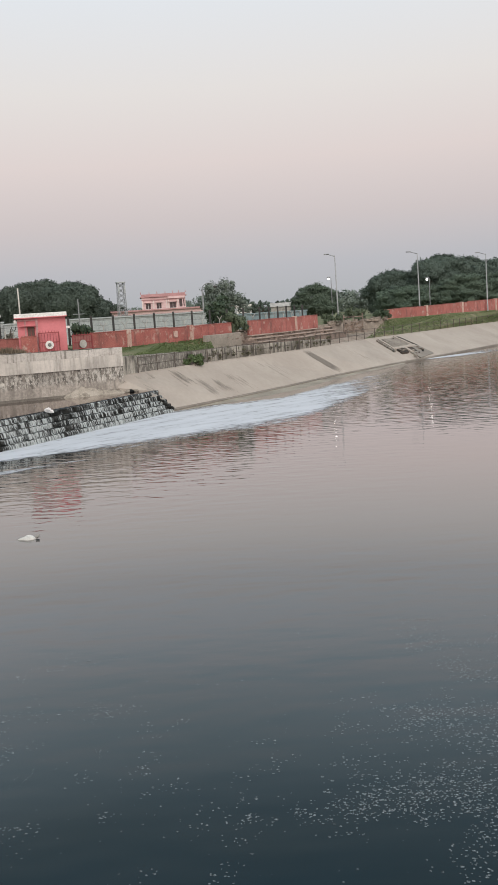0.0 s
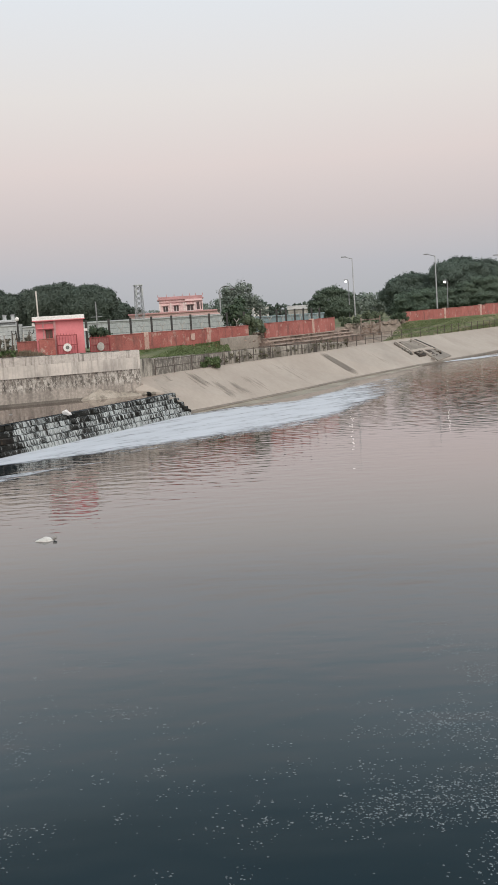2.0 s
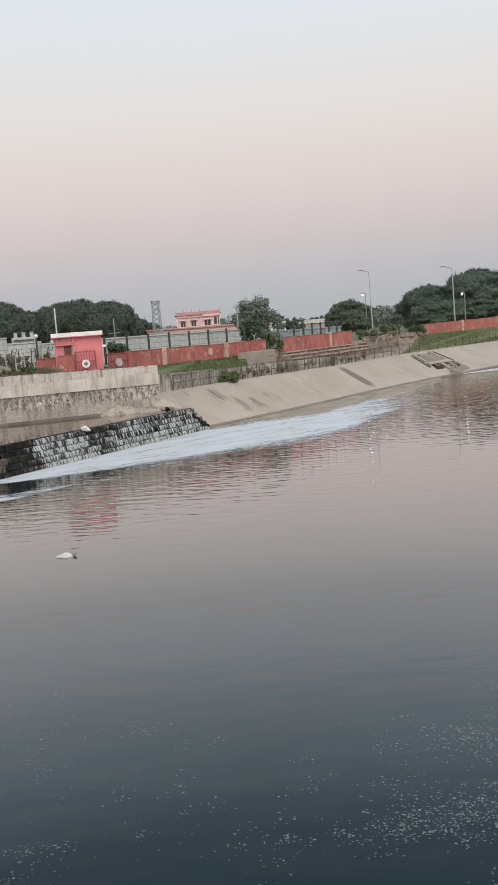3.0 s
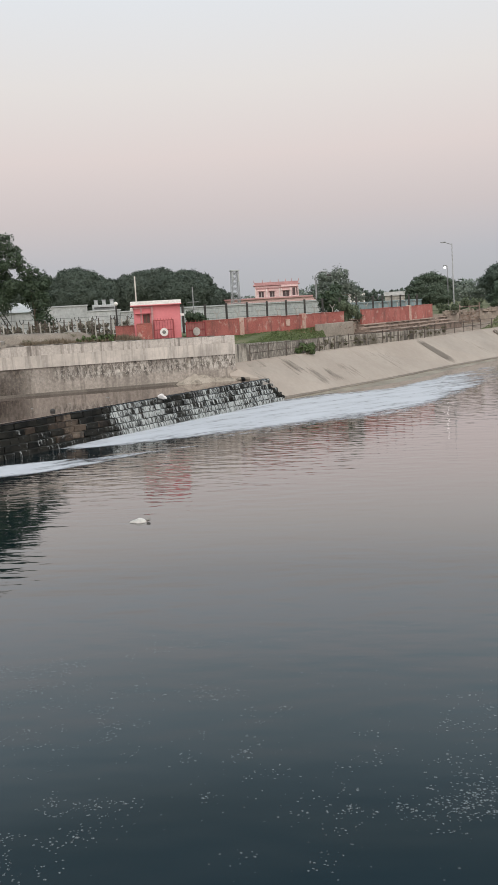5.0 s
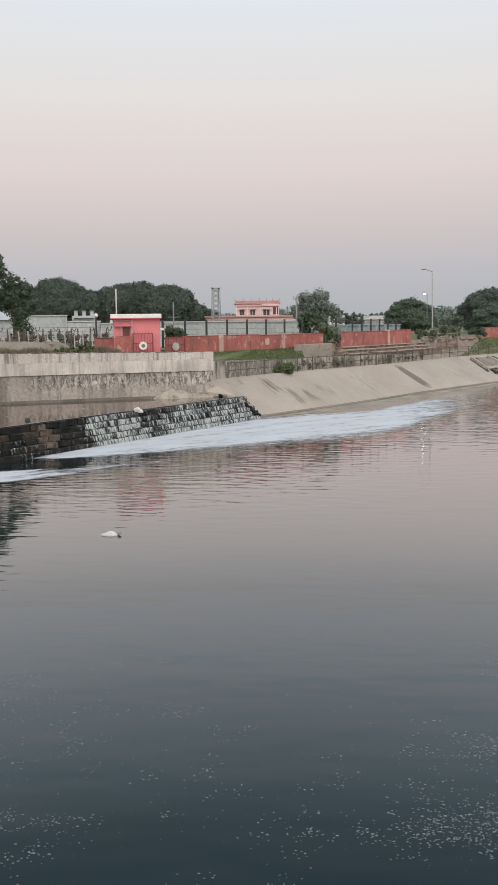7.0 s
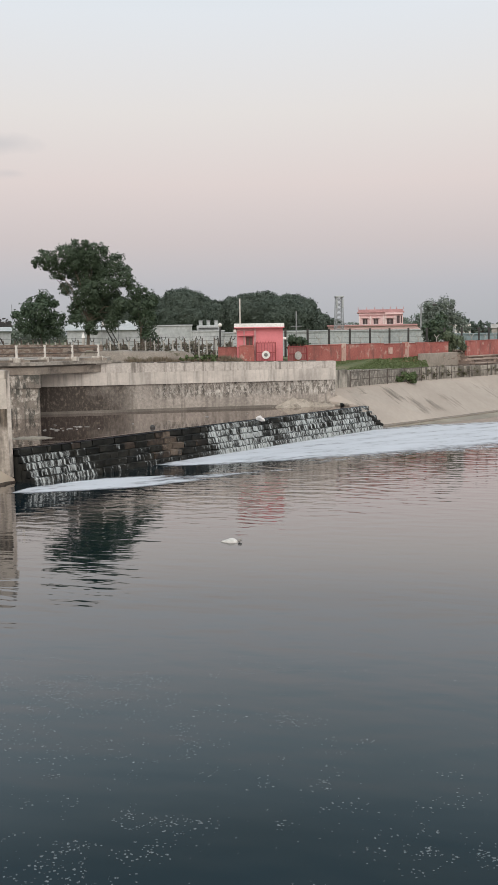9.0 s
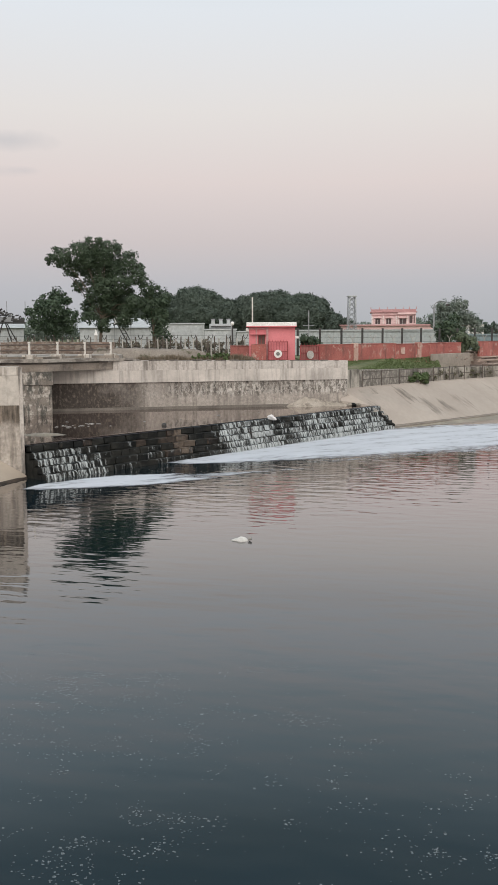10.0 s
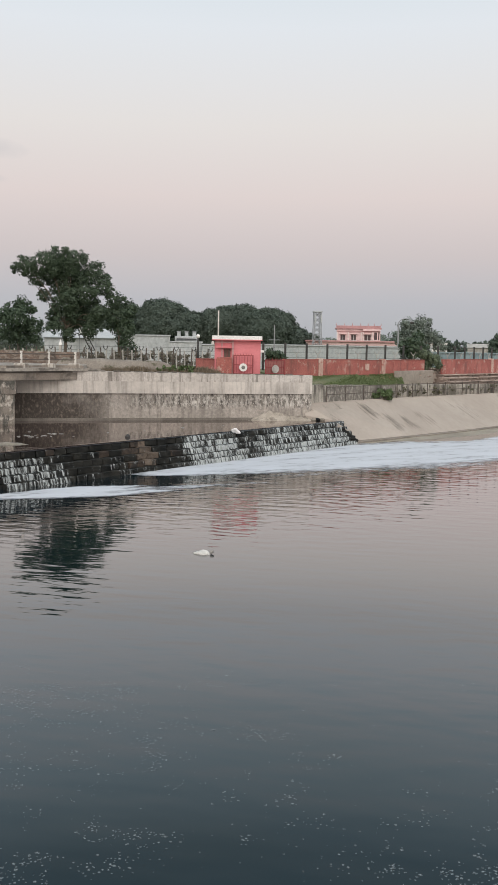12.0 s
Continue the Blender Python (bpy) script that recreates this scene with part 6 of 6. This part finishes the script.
def umbrella_blobs(w, h, seed, n=34):
    """Thin, spreading plates of foliage in tiers, as an acacia carries them."""
    rnd = random.Random(seed)
    out = [(0, 0, h * 0.42, w * 0.36, w * 0.32, h * 0.3), (-w * 0.2, 0, h * 0.33, w * 0.24, w * 0.2, h * 0.26), (w * 0.2, 0, h * 0.33, w * 0.24, w * 0.2, h * 0.26)]
    for i in range(n):
        az, el = rnd.uniform(0, 6.28), math.asin(min(1.0, 0.05 + 0.95 * (i + rnd.random()) / n))
        k = rnd.uniform(0.7, 0.95)
        r = w * rnd.uniform(0.06, 0.14)
        out.append((math.cos(az) * math.cos(el) * w * 0.45 * k, math.sin(az) * math.cos(el) * w * 0.4 * k, h * (0.22 + 0.7 * math.sin(el) * k), r, r, r * rnd.uniform(0.28, 0.42)))
    return out


def shrub(x, y, z, w, h, seed, mat=None, name="shrub", label="dense green shrub growing by the wall", category="shrub"):
    rnd = random.Random(seed)
    s = thing(name, pose(x, y, z), label, category)
    lobes = [(rnd.uniform(-0.4, 0.4) * w, rnd.uniform(-0.25, 0.25) * w, rnd.uniform(0.2, 0.75) * h, rnd.uniform(0.2, 0.34) * min(w, h)) for _ in range(11)]
    cr = new("foliage", leaf_mesh("foliage", lobes, 0.11, 6.0, mat or M_SHRUB, seed))
    cr.parent = s
    bm = B()
    for a, b, c, r in lobes[:6]:
        bar(bm, (0, 0, -0.1), (a, b, c), 0.03, 0.012, 5)
    part("stems", bm, M_BARK, s)


def far_woods():
    """A low belt of distant trees all round."""
    rng = np.random.default_rng(5)
    lobes = []
    for az in np.arange(-60, 62, 0.5):
        d = rng.uniform(300, 420)
        h = rng.uniform(4.0, 8.5) + 2.0 * math.sin(az * 0.5)
        x, y, _ = polar(az, d)
        lobes.append((x, y, 4.3 + h * 0.45, h * 0.62))
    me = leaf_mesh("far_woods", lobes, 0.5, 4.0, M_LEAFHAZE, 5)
    ob = new("far_woods", me)
    tagged(ob, "low hazy belt of distant trees on the horizon", "trees", kind="stuff")


def scrub_row():
    """Dark scrub behind the yard fence."""
    rng = np.random.default_rng(9)
    a, b = (-48.0, 62.5), (-17.4, 75.6)
    lobes = []
    for i in range(300):
        p = lerp(a, b, rng.random())
        lobes.append((p[0] + rng.uniform(-0.5, 0.5), p[1] + rng.uniform(-0.3, 1.2), 4.3 + rng.uniform(0.1, 1.15), rng.uniform(0.22, 0.42)))
    ob = new("scrub", leaf_mesh("scrub", lobes, 0.13, 2.6, leaf_material("dry_scrub", (0.085, 0.082, 0.06), (0.165, 0.15, 0.11)), 9))
    tagged(ob, "dark dry scrub behind the yard fence", "scrub", kind="stuff")


def parapet_weeds():
    """Dark brush along the foot of the bank railing."""
    rng = np.random.default_rng(23)
    line = [(-4.2, 66.6), (-0.4, 73.1), (5.2, 82.0), (9.2, 90.0)]
    lobes = []
    for i in range(80):
        f = rng.random() ** 0.8 * 2.999
        k = int(f)
        p = lerp(line[k], line[k + 1], f - k)
        lobes.append((p[0] - rng.uniform(0.1, 0.5), p[1] + rng.uniform(0, 0.3), 2.75 + rng.uniform(0.0, 0.75) * rng.random(), rng.uniform(0.1, 0.26)))
    ob = new("weeds", leaf_mesh("weeds", lobes, 0.07, 2.0, leaf_material("dry_weeds", (0.045, 0.05, 0.025), (0.12, 0.11, 0.06)), 23))
    tagged(ob, "dark dry weeds along the parapet", "weeds", kind="stuff")


def grass_tufts():
    """Short tufts on the bank behind the parapet and on the verge by the red wall."""
    rng = np.random.default_rng(14)
    V, F = [], []

    def strip(i, j, n, lo, hi, zl, zh, reach=1.0):
        for _ in range(n):
            t, u = rng.random() * reach, rng.random()
            f = i + t * (j - i)
            k = min(int(f), j - 1)
            p, q = lerp(TOP[k], TOP[k + 1], f - k), lerp(RED[k], RED[k + 1], f - k)
            w = lo + (hi - lo) * u
            x, y = lerp(p, q, w)
            z = zl + (zh - zl) * w
            h, a = rng.uniform(0.01, 0.05), rng.uniform(0, 6.28)
            dx, dy = math.cos(a) * 0.07, math.sin(a) * 0.07
            sx, sy = rng.uniform(-0.08, 0.08), rng.uniform(-0.08, 0.08)
            c = len(V)
            V.extend([(x - dx, y - dy, z - 0.05), (x + dx, y + dy, z - 0.05), (x + sx, y + sy, z + h)])
            F.append((c, c + 1, c + 2))
    strip(0, 1, 5000, 0.12, 0.95, 3.55, 4.32)
    strip(1, 2, 2200, 0.12, 0.95, 3.3, 4.32, 0.6)
    strip(4, 6, 6000, 0.36, 0.95, 2.45, 4.32)
    strip(4, 6, 1200, 0.1, 0.36, 2.45, 4.32)
    strip(6, 7, 3000, 0.36, 0.95, 2.45, 4.32)
    me = bpy.data.meshes.new("grass")
    me.from_pydata(V, [], F)
    me.materials.append(leaf_material("grass_blades", (0.07, 0.112, 0.036), (0.104, 0.135, 0.048)))
    tagged(new("grass", me), "rough green and straw grass on the bank", "grass", kind="stuff")


def seep(p, w, u0, u1, most, name="seep_stain", label="dark seepage stain on the concrete bank", category="stain"):
    """A dark smear that follows the fall of the lining from near the top at p."""
    k = min(range(len(TOP) - 1), key=lambda i: length(TOP[i], p) + length(TOP[i + 1], p))
    t = length(TOP[k], p) / length(TOP[k], TOP[k + 1])
    a, b = lerp(TOP[k], TOP[k + 1], t), lerp(TOE[k], TOE[k + 1], t + 0.03)
    d = Vector((TOP[k + 1][0] - TOP[k][0], TOP[k + 1][1] - TOP[k][1])).normalized() * w
    bm = B()
    dens, lane, down = (bm.verts.layers.float.new(k) for k in ("cover", "lane", "down"))
    n, c = 14, 8
    rows = []
    for i in range(n + 1):
        u = u0 + (u1 - u0) * i / n
        x, y = lerp(a, b, u)
        z = 2.45 + (0.2 - 2.45) * u
        r = []
        for j in range(c + 1):
            g = 2 * j / c - 1
            v = bm.verts.new((x + d.x * g, y + d.y * g, z + 0.05))
            v[dens] = most * (1 - g * g) * min(1.0, 3.0 * i / n, 3.0 * (1 - i / n))
            v[lane], v[down] = (g * w + p[0]) * 3.2, u * 2.2 + p[1]
            r.append(v)
        rows.append(r)
    for r, q in zip(rows, rows[1:]):
        for j in range(c):
            bm.faces.new((r[j], r[j + 1], q[j + 1], q[j]))
    bm.normal_update()
    for f in bm.faces:
        if f.normal.z < 0:
            f.normal_flip()
    solo(name, bm, M_SEEP, Matrix(), label, category, kind="structure")


def brick_stub():
    """What is left of a small brick shelter at the end of the terraces."""
    b = thing("ruined_shelter", along((10.9, 98.5), (13.0, 98.5), 3.85), "ruined brick shelter with bare posts and a broken low wall", "ruin")
    part("low_wall", box(B(), 0.0, 2.2, 0.0, 0.25, -0.6, 0.62, 0.03), M_BRICK, b)
    part("side_wall", box(B(), 1.95, 2.2, 0.26, 1.6, -0.6, 0.75, 0.03), M_BRICK, b)
    for x, h in ((0.08, 1.35), (1.1, 1.2), (2.1, 1.45)):
        part("post", box(B(), x - 0.07, x + 0.07, -0.09, -0.003, -0.6, h, 0.015), M_BRICK, b)
    part("lintel", box(B(), 0.0, 2.2, -0.1, 0.02, 1.02, 1.14, 0.02), M_BRICK, b)


def curved_lamp(x, y, h):
    s = thing("curved_lamp", pose(x, y, 4.3), "slender grey lamp post with a curved arm", "street lamp")
    part("pole", bar(B(), (0, 0, 0), (0, 0, h - 0.6), 0.13, 0.09, n=8), M_STEEL, s)
    bm = B()
    pts = [(0.9 * (1 - math.cos(t)) / 1.0, 0, h - 0.6 + 0.7 * math.sin(t)) for t in [i * math.pi / 8 for i in range(8)]]
    for a, b in zip(pts, pts[1:]):
        bar(bm, a, b, 0.06, n=6)
    part("arm", bm, M_STEEL, s)
    part("head", box(B(), 1.45, 2.0, -0.12, 0.12, h - 0.55, h - 0.3, 0.04), M_IRON, s)


# ---- small floating things ----
def debris():
    bm = B()
    bmesh.ops.create_icosphere(bm, subdivisions=3, radius=0.22)
    for v in bm.verts:
        side = 1.0 + 0.55 * max(0.0, -v.co.x / 0.22) ** 2
        v.co = Vector((v.co.x * 0.95 * side, v.co.y * 0.75 / side, max(v.co.z, -0.03) * 0.55 / side ** 1.5))
        v.co += v.co.normalized() * 0.05 * noise.noise(v.co * 6)
    d = thing("floating_bag", pose(-6.45, 25.35, 0.0, 0, 0, 10), "half-sunk white plastic bag floating on the water", "bag")
    part("bag", bm, surface("dirty_white_plastic", (0.42, 0.4, 0.365), (0.6, 0.58, 0.54), 3.0, 0.5, 0.4), d, "", True)
    bm = bar(B(), (0.2, 0, 0.05), (0.29, -0.02, 0.075), 0.05, 0.04, 7)
    part("knot", bm, surface("grey_knot", (0.2, 0.19, 0.17), (0.3, 0.28, 0.26), 4.0), d, "dark knotted end")
    bm = B()
    bmesh.ops.create_icosphere(bm, subdivisions=3, radius=0.3)
    for v in bm.verts:
        v.co = Vector((v.co.x * 0.75, v.co.y * 0.5, v.co.z * 0.42))
        v.co += v.co.normalized() * 0.22 * noise.noise(v.co * 7)
    solo("rubbish_bundle", bm, surface("white_cloth", (0.6, 0.57, 0.55), (0.75, 0.72, 0.7), 3.0, 0.8, 0.4), pose(-10.35, 47.6, 1.6, 0, 0, 40), "crumpled white rubbish caught on the weir crest", "rubbish", smooth=True)
    rnd = random.Random(21)
    mt = surface("litter", (0.15, 0.138, 0.125), (0.3, 0.28, 0.255), 5.0)
    spots = [(-19.8 + rnd.gauss(0, 0.6), 42.6 + rnd.gauss(0, 0.8)) for _ in range(16)]
    spots += [(-16.9, 45.5), (-15.4, 47.2), (-14.0, 49.9), (-20.9, 44.5), (-12.2, 52.3), (-17.8, 43.0)]
    for x, y in spots:
        bm = B()
        bmesh.ops.create_icosphere(bm, subdivisions=1, radius=rnd.uniform(0.04, 0.1))
        for v in bm.verts:
            v.co *= rnd.uniform(0.7, 1.3)
            v.co.x *= 1.8
            v.co.z *= 0.4
        solo("litter", bm, mt, pose(x, y, 1.45, 0, 0, rnd.uniform(0, 180)), "small scrap of pale litter on the pool", "litter", group="litter on the pool")
    bm = B()
    bmesh.ops.create_icosphere(bm, subdivisions=2, radius=0.13)
    solo("dark_ball", bm, M_IRON, pose(-15.14, 43.62, 1.47), "small dark ball floating on the pool", "ball", smooth=True)
    # a sand bar just breaking the surface by the abutment
    bm = B()
    for i in range(19):
        for j in range(7):
            u, v = i / 18 * 2 - 1, j / 6 * 2 - 1
            h = 0.12 * (1 - u * u) * (1 - v * v) + 0.05 * noise.noise(Vector((u * 4, v * 2, 3))) - 0.035
            bm.verts.new((u * 1.2, v * 0.42, h))
    bm.verts.ensure_lookup_table()
    for i in range(18):
        for j in range(6):
            a = i * 7 + j
            bm.faces.new([bm.verts[k] for k in (a, a + 7, a + 8, a + 1)])
    solo("sand_bar", bm, M_MUD, pose(-19.3, 38.5, 1.44, 0, 0, 15), "low pale sand bar in the pool beside the abutment", "sand bar", kind="structure", smooth=True)


# ---- build it ----
ground()
earth_patches()
canal_water()
sloped_bank()
long_wall()
sediment_heap()
corner_rubble()
abutment()
apron()
deck()
parapet()
bank_railing()
red_wall("wall_red_1", (-10.7, 65.0), (-0.9, 79.7), 4.2, 5.26, 5.24, (4.0, 11.8))
red_wall("wall_red_2", (0.65, 81.0), (8.0, 96.4), 4.3, 5.3, 5.36, (10.95,))
red_wall("wall_red_3", (17.8, 112.7), (72.0, 180.0), 4.3, 5.35, 6.6, (10.8, 21.5, 33.0, 46.0))
red_wall("wall_red_4", (-17.62, 66.1), (-15.36, 63.74), 4.1, 5.17, 5.24, ())
red_wall("wall_red_5", (-15.31, 63.22), (-14.24, 63.47), 4.1, 5.34, 5.34, ())
terraces()
terrace_rubble()
spillway()
hut()
gate("hut_gate", along((-14.19, 63.88), (-12.85, 64.18), 4.11), 1.37, 1.44, M_MAROON, M_WHITE, "dark red iron gate with a round white sign")
gate("side_gate", along((-11.81, 63.6), (-10.3, 64.92), 4.16), 1.57, 1.11, M_MAROON, M_FENCEPOST, "dull red iron gate with a round faded disc", True)
fence_posts()
yard_fence()
low_brick_wall()
solo("notice_board", box(B(), -0.26, 0.26, -0.03, 0.03, 0, 0.52, 0.02), M_REDPALE, along((-5.32, 72.98), (-4.77, 73.81), 4.44), "small pale square plate on the red wall", "plate")

tin_shed("boundary_sheet", (-17.4, 89.3), (-0.5, 101.1), 6.35, 0.12, "long pale green sheet wall behind the fence", M_GREENTIN, False)
tin_shed("boundary_sheet", (-0.48, 101.12), (7.6, 106.8), 5.85, 0.12, "low blue-green sheet wall behind the fence", M_TEALTIN, False)
tin_shed("white_shed", polar(33.5, 96), polar(27.6, 96), 6.9, 8, "long white metal shed with a low pitched roof", M_TIN, True, 1.0)
tin_shed("white_shed", polar(24.2, 98), polar(19.6, 98), 6.9, 7, "white metal shed with a pitched roof", M_TIN, True, 1.0)
tin_shed("white_store", polar(19.3, 100), polar(16.55, 100), 7.2, 6, "tall flat-roofed grey-white metal store", M_TIN, False)
tin_shed("white_store", polar(16.5, 100), polar(14.55, 100), 6.55, 6, "lower flat-roofed grey-white metal store with roof vents", M_TIN, False)
tin_shed("white_store", polar(14.5, 98.5), polar(13.3, 98.5), 6.3, 4, "small flat-roofed grey-white metal store", M_TIN, False)
rose_building()
lattice_tower()

transformer(pose(*polar(15.5, 101.5, 6.95), 0, 0, 16))
tank_stand(pose(*polar(21.6, 96, 4.3), 0, 0, 21.6))
steel_frame(pose(*polar(29.1, 90, 4.3), 0, 0, 29))

street_lamp(13.15, 124.3, 8.75, 0.9, 0.9)
street_lamp(24.9, 127.6, 8.6, 1.0, 0.9)
street_lamp(36.4, 135.2, 8.3, 1.0, 0.9)
lit_lamp(12.05, 124.4, 9.9)
lit_lamp(25.56, 125.5, 9.05)
bm_pole = bar(B(), (0, 0, 0), (0, 0, 4.75), 0.055, n=8)
solo("white_pole", bm_pole, M_POST, pose(-16.9, 70.3, 4.2), "thin white pole behind the hut", "pole")
bm_pole = bar(B(), (0, 0, 0), (0, 0, 3.9), 0.05, n=8)
bar(bm_pole, (-0.5, 0, 2.6), (0.5, 0, 2.6), 0.03, n=6)
solo("cross_pole", bm_pole, M_STEEL, pose(-13.9, 78.8, 4.2), "thin steel pole with a cross arm", "pole")

# trees on the left
tree(-31.3, 73.6, 4.3, [(-3.0, 8.3, 1.05), (-3.9, 8.2, 0.55), (-2.2, 7.4, 0.9), (-1.6, 5.9, 0.7), (0.4, 5.4, 1.2), (-1.3, 8.75, 1.2), (0.7, 8.8, 1.35), (2.5, 7.9, 1.35), (3.4, 6.6, 0.95), (-0.3, 7.0, 1.4), (1.3, 7.4, 1.2), (-0.9, 8.0, 1.0), (0.2, 6.2, 1.1), (1.7, 6.1, 1.6), (-0.5, 4.9, 0.9), (1.2, 3.9, 1.25), (2.9, 4.5, 1.0), (-0.8, 3.3, 0.7), (-1.0, 4.2, 0.7), (0.3, 2.7, 0.8), (2.1, 2.9, 0.8), (0.6, 4.5, 1.0), (2.4, 3.7, 1.0), (1.5, 5.0, 1.1), (-0.3, 8.9, 0.85), (0.4, 8.3, 1.0)],
     (4.0, 0.17), 0.1, 4.8, M_LEAF, 31, "tall spreading dark green tree in the yard", (0.3, 0.0))
tree(-34.7, 71.9, 4.3, [(0.0, 4.0, 1.45), (-1.3, 3.2, 1.2), (1.2, 3.2, 1.2), (0.3, 5.1, 0.9), (0.0, 2.4, 1.3), (-1.0, 4.4, 0.8)],
     (2.4, 0.16), 0.12, 4.2, M_LEAF, 32, "dense round dark green tree in the yard")
tree(-27.0, 75.4, 4.3, [(0.0, 4.3, 1.4), (0.4, 3.1, 1.3), (1.0, 5.0, 0.9), (-0.4, 5.6, 1.0), (0.6, 1.9, 1.0)],
     (2.6, 0.14), 0.12, 4.0, M_LEAF, 33, "dark green tree beside the tall tree")
# the dark woods beyond the yard
for i, (az, d, w, h) in enumerate([(20.8, 215, 15, 12.2), (18.9, 225, 16, 13.4), (16.9, 218, 18, 14.6), (15.4, 222, 11, 12.0), (13.6, 220, 11, 12.3), (12.3, 222, 15, 13.9), (10.6, 218, 15, 12.8), (9.1, 240, 10, 9.4), (7.9, 246, 7, 6.6), (22.6, 230, 14, 10.5)]):
    x, y, _ = polar(az, d)
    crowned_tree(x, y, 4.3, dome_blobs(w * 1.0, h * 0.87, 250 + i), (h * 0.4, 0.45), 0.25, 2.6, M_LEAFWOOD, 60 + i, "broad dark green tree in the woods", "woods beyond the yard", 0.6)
# middle trees
tree(-2.6, 124, 4.3, [(-1.2, 4.8, 1.6), (0.6, 5.2, 1.6), (-0.2, 3.4, 1.9), (2.0, 3.6, 1.5), (-1.8, 3.0, 1.3), (3.0, 2.4, 1.2), (0.6, 1.6, 1.6)], (3, 0.25), 0.14, 4.0, M_LEAFHAZE, 71, "rounded green tree behind the red wall, paled for haze")
tree(-2.1, 92, 4.3, [(0, 2.2, 1.3), (-0.7, 1.6, 1.1), (0.8, 1.5, 1.1), (0.2, 3.0, 0.8)], (1.6, 0.14), 0.17, 3.8, M_LEAF, 72, "small dark tree behind the fence")
crowned_tree(10.2, 126, 4.3, umbrella_blobs(7.0, 5.9, 73, 70), (2.4, 0.2), 0.11, 1.9, M_LEAFROAD, 73, "dense umbrella-shaped acacia tree behind the red wall", "", 0.7)
for i, (az, d, w, h) in enumerate([(-8.75, 165, 5.5, 6.7), (-9.55, 162, 7.2, 7.7), (-10.3, 168, 6.5, 6.9), (-11.6, 160, 7.5, 9.4), (-12.5, 163, 8.5, 10.2), (-14.0, 165, 9.5, 9.3), (-15.6, 165, 11, 8.9), (-18.0, 170, 14, 9.4), (-20.6, 180, 14, 9)]):
    x, y, _ = polar(az, d)
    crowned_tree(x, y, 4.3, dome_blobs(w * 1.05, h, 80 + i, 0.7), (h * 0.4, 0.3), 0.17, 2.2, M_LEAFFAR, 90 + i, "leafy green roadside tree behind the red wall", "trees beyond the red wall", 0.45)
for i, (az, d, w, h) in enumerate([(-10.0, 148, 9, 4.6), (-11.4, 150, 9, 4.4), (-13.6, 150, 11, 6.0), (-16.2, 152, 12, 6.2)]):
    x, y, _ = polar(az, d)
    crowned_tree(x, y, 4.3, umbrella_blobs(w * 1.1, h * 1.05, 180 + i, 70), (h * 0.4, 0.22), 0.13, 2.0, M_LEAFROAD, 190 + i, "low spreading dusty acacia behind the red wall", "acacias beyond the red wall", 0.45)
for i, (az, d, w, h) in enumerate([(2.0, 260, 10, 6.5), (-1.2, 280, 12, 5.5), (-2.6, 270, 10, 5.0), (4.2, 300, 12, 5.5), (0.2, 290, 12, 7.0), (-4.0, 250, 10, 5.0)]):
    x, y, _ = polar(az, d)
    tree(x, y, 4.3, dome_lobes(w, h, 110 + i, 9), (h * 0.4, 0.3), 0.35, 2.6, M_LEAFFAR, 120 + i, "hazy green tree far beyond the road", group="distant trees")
tree(-57.2, 96.4, 4.3, dome_lobes(4.6, 4.6, 401, 12), (2.0, 0.15), 0.14, 2.6, M_LEAFHAZE, 402, "small hazy tree behind the switchyard")
far_woods()
shrub(-0.4, 80.4, 4.2, 1.8, 2.3, 1, M_LEAFPALE, label="leafy bush overgrowing the gap in the red wall")
shrub(-3.8, 67.3, 2.3, 1.6, 1.1, 2)
shrub(-12.2, 69.4, 4.3, 1.7, 1.9, 3, M_LEAF, label="dark shrub behind the small gate")
shrub(10.0, 101.0, 4.2, 2.6, 1.3, 4, M_LEAFPALE)
shrub(13.0, 105.0, 4.2, 3.0, 1.7, 5, M_LEAFPALE)
shrub(17.2, 111.5, 4.2, 2.2, 1.4, 6, M_LEAF)
shrub(-16.6, 60.5, 4.3, 1.6, 0.65, 12, label="low green weeds on the earth bank")
shrub(-18.0, 60.0, 4.3, 1.5, 0.5, 13, label="low green weeds on the earth bank")
scrub_row()
parapet_weeds()
grass_tufts()
seep((5.3, 81.9), 0.8, -0.02, 1.02, 0.85, "drain_gully", "dark silted drain groove down the concrete bank", "drain")
for sp, sw, su0, su1, sm in (((-6.9, 61.5), 0.9, 0.0, 0.75, 0.34), ((-5.4, 64.2), 0.9, 0.0, 0.6, 0.44), ((-4.7, 65.4), 1.0, 0.35, 1.0, 0.36), ((-3.8, 67.0), 1.0, 0.4, 1.0, 0.32), ((-2.6, 69.2), 1.2, 0.25, 0.95, 0.27), ((-7.6, 60.2), 0.9, 0.05, 0.9, 0.34), ((0.8, 74.9), 1.4, 0.1, 0.9, 0.2), ((9.8, 91.0), 1.4, 0.1, 0.9, 0.2)):
    seep(sp, sw, su0, su1, sm * 0.72)
curved_lamp(-4.87, 119.9, 5.8)
brick_stub()
tin_shed("white_office", polar(0.4, 170), polar(-0.65, 170), 7.5, 5, "small white flat-roofed building beyond the trees", M_WHITE, False)
tin_shed("far_house", polar(-1.9, 172), polar(-3.1, 172), 6.9, 6, "small far house with a pale pitched roof", M_FENCEPOST, True, 0.7)
globe_post(-19.1, 72.4, 2.6)
marker_cone()
debris()
foam()
foam_flecks()
weir()
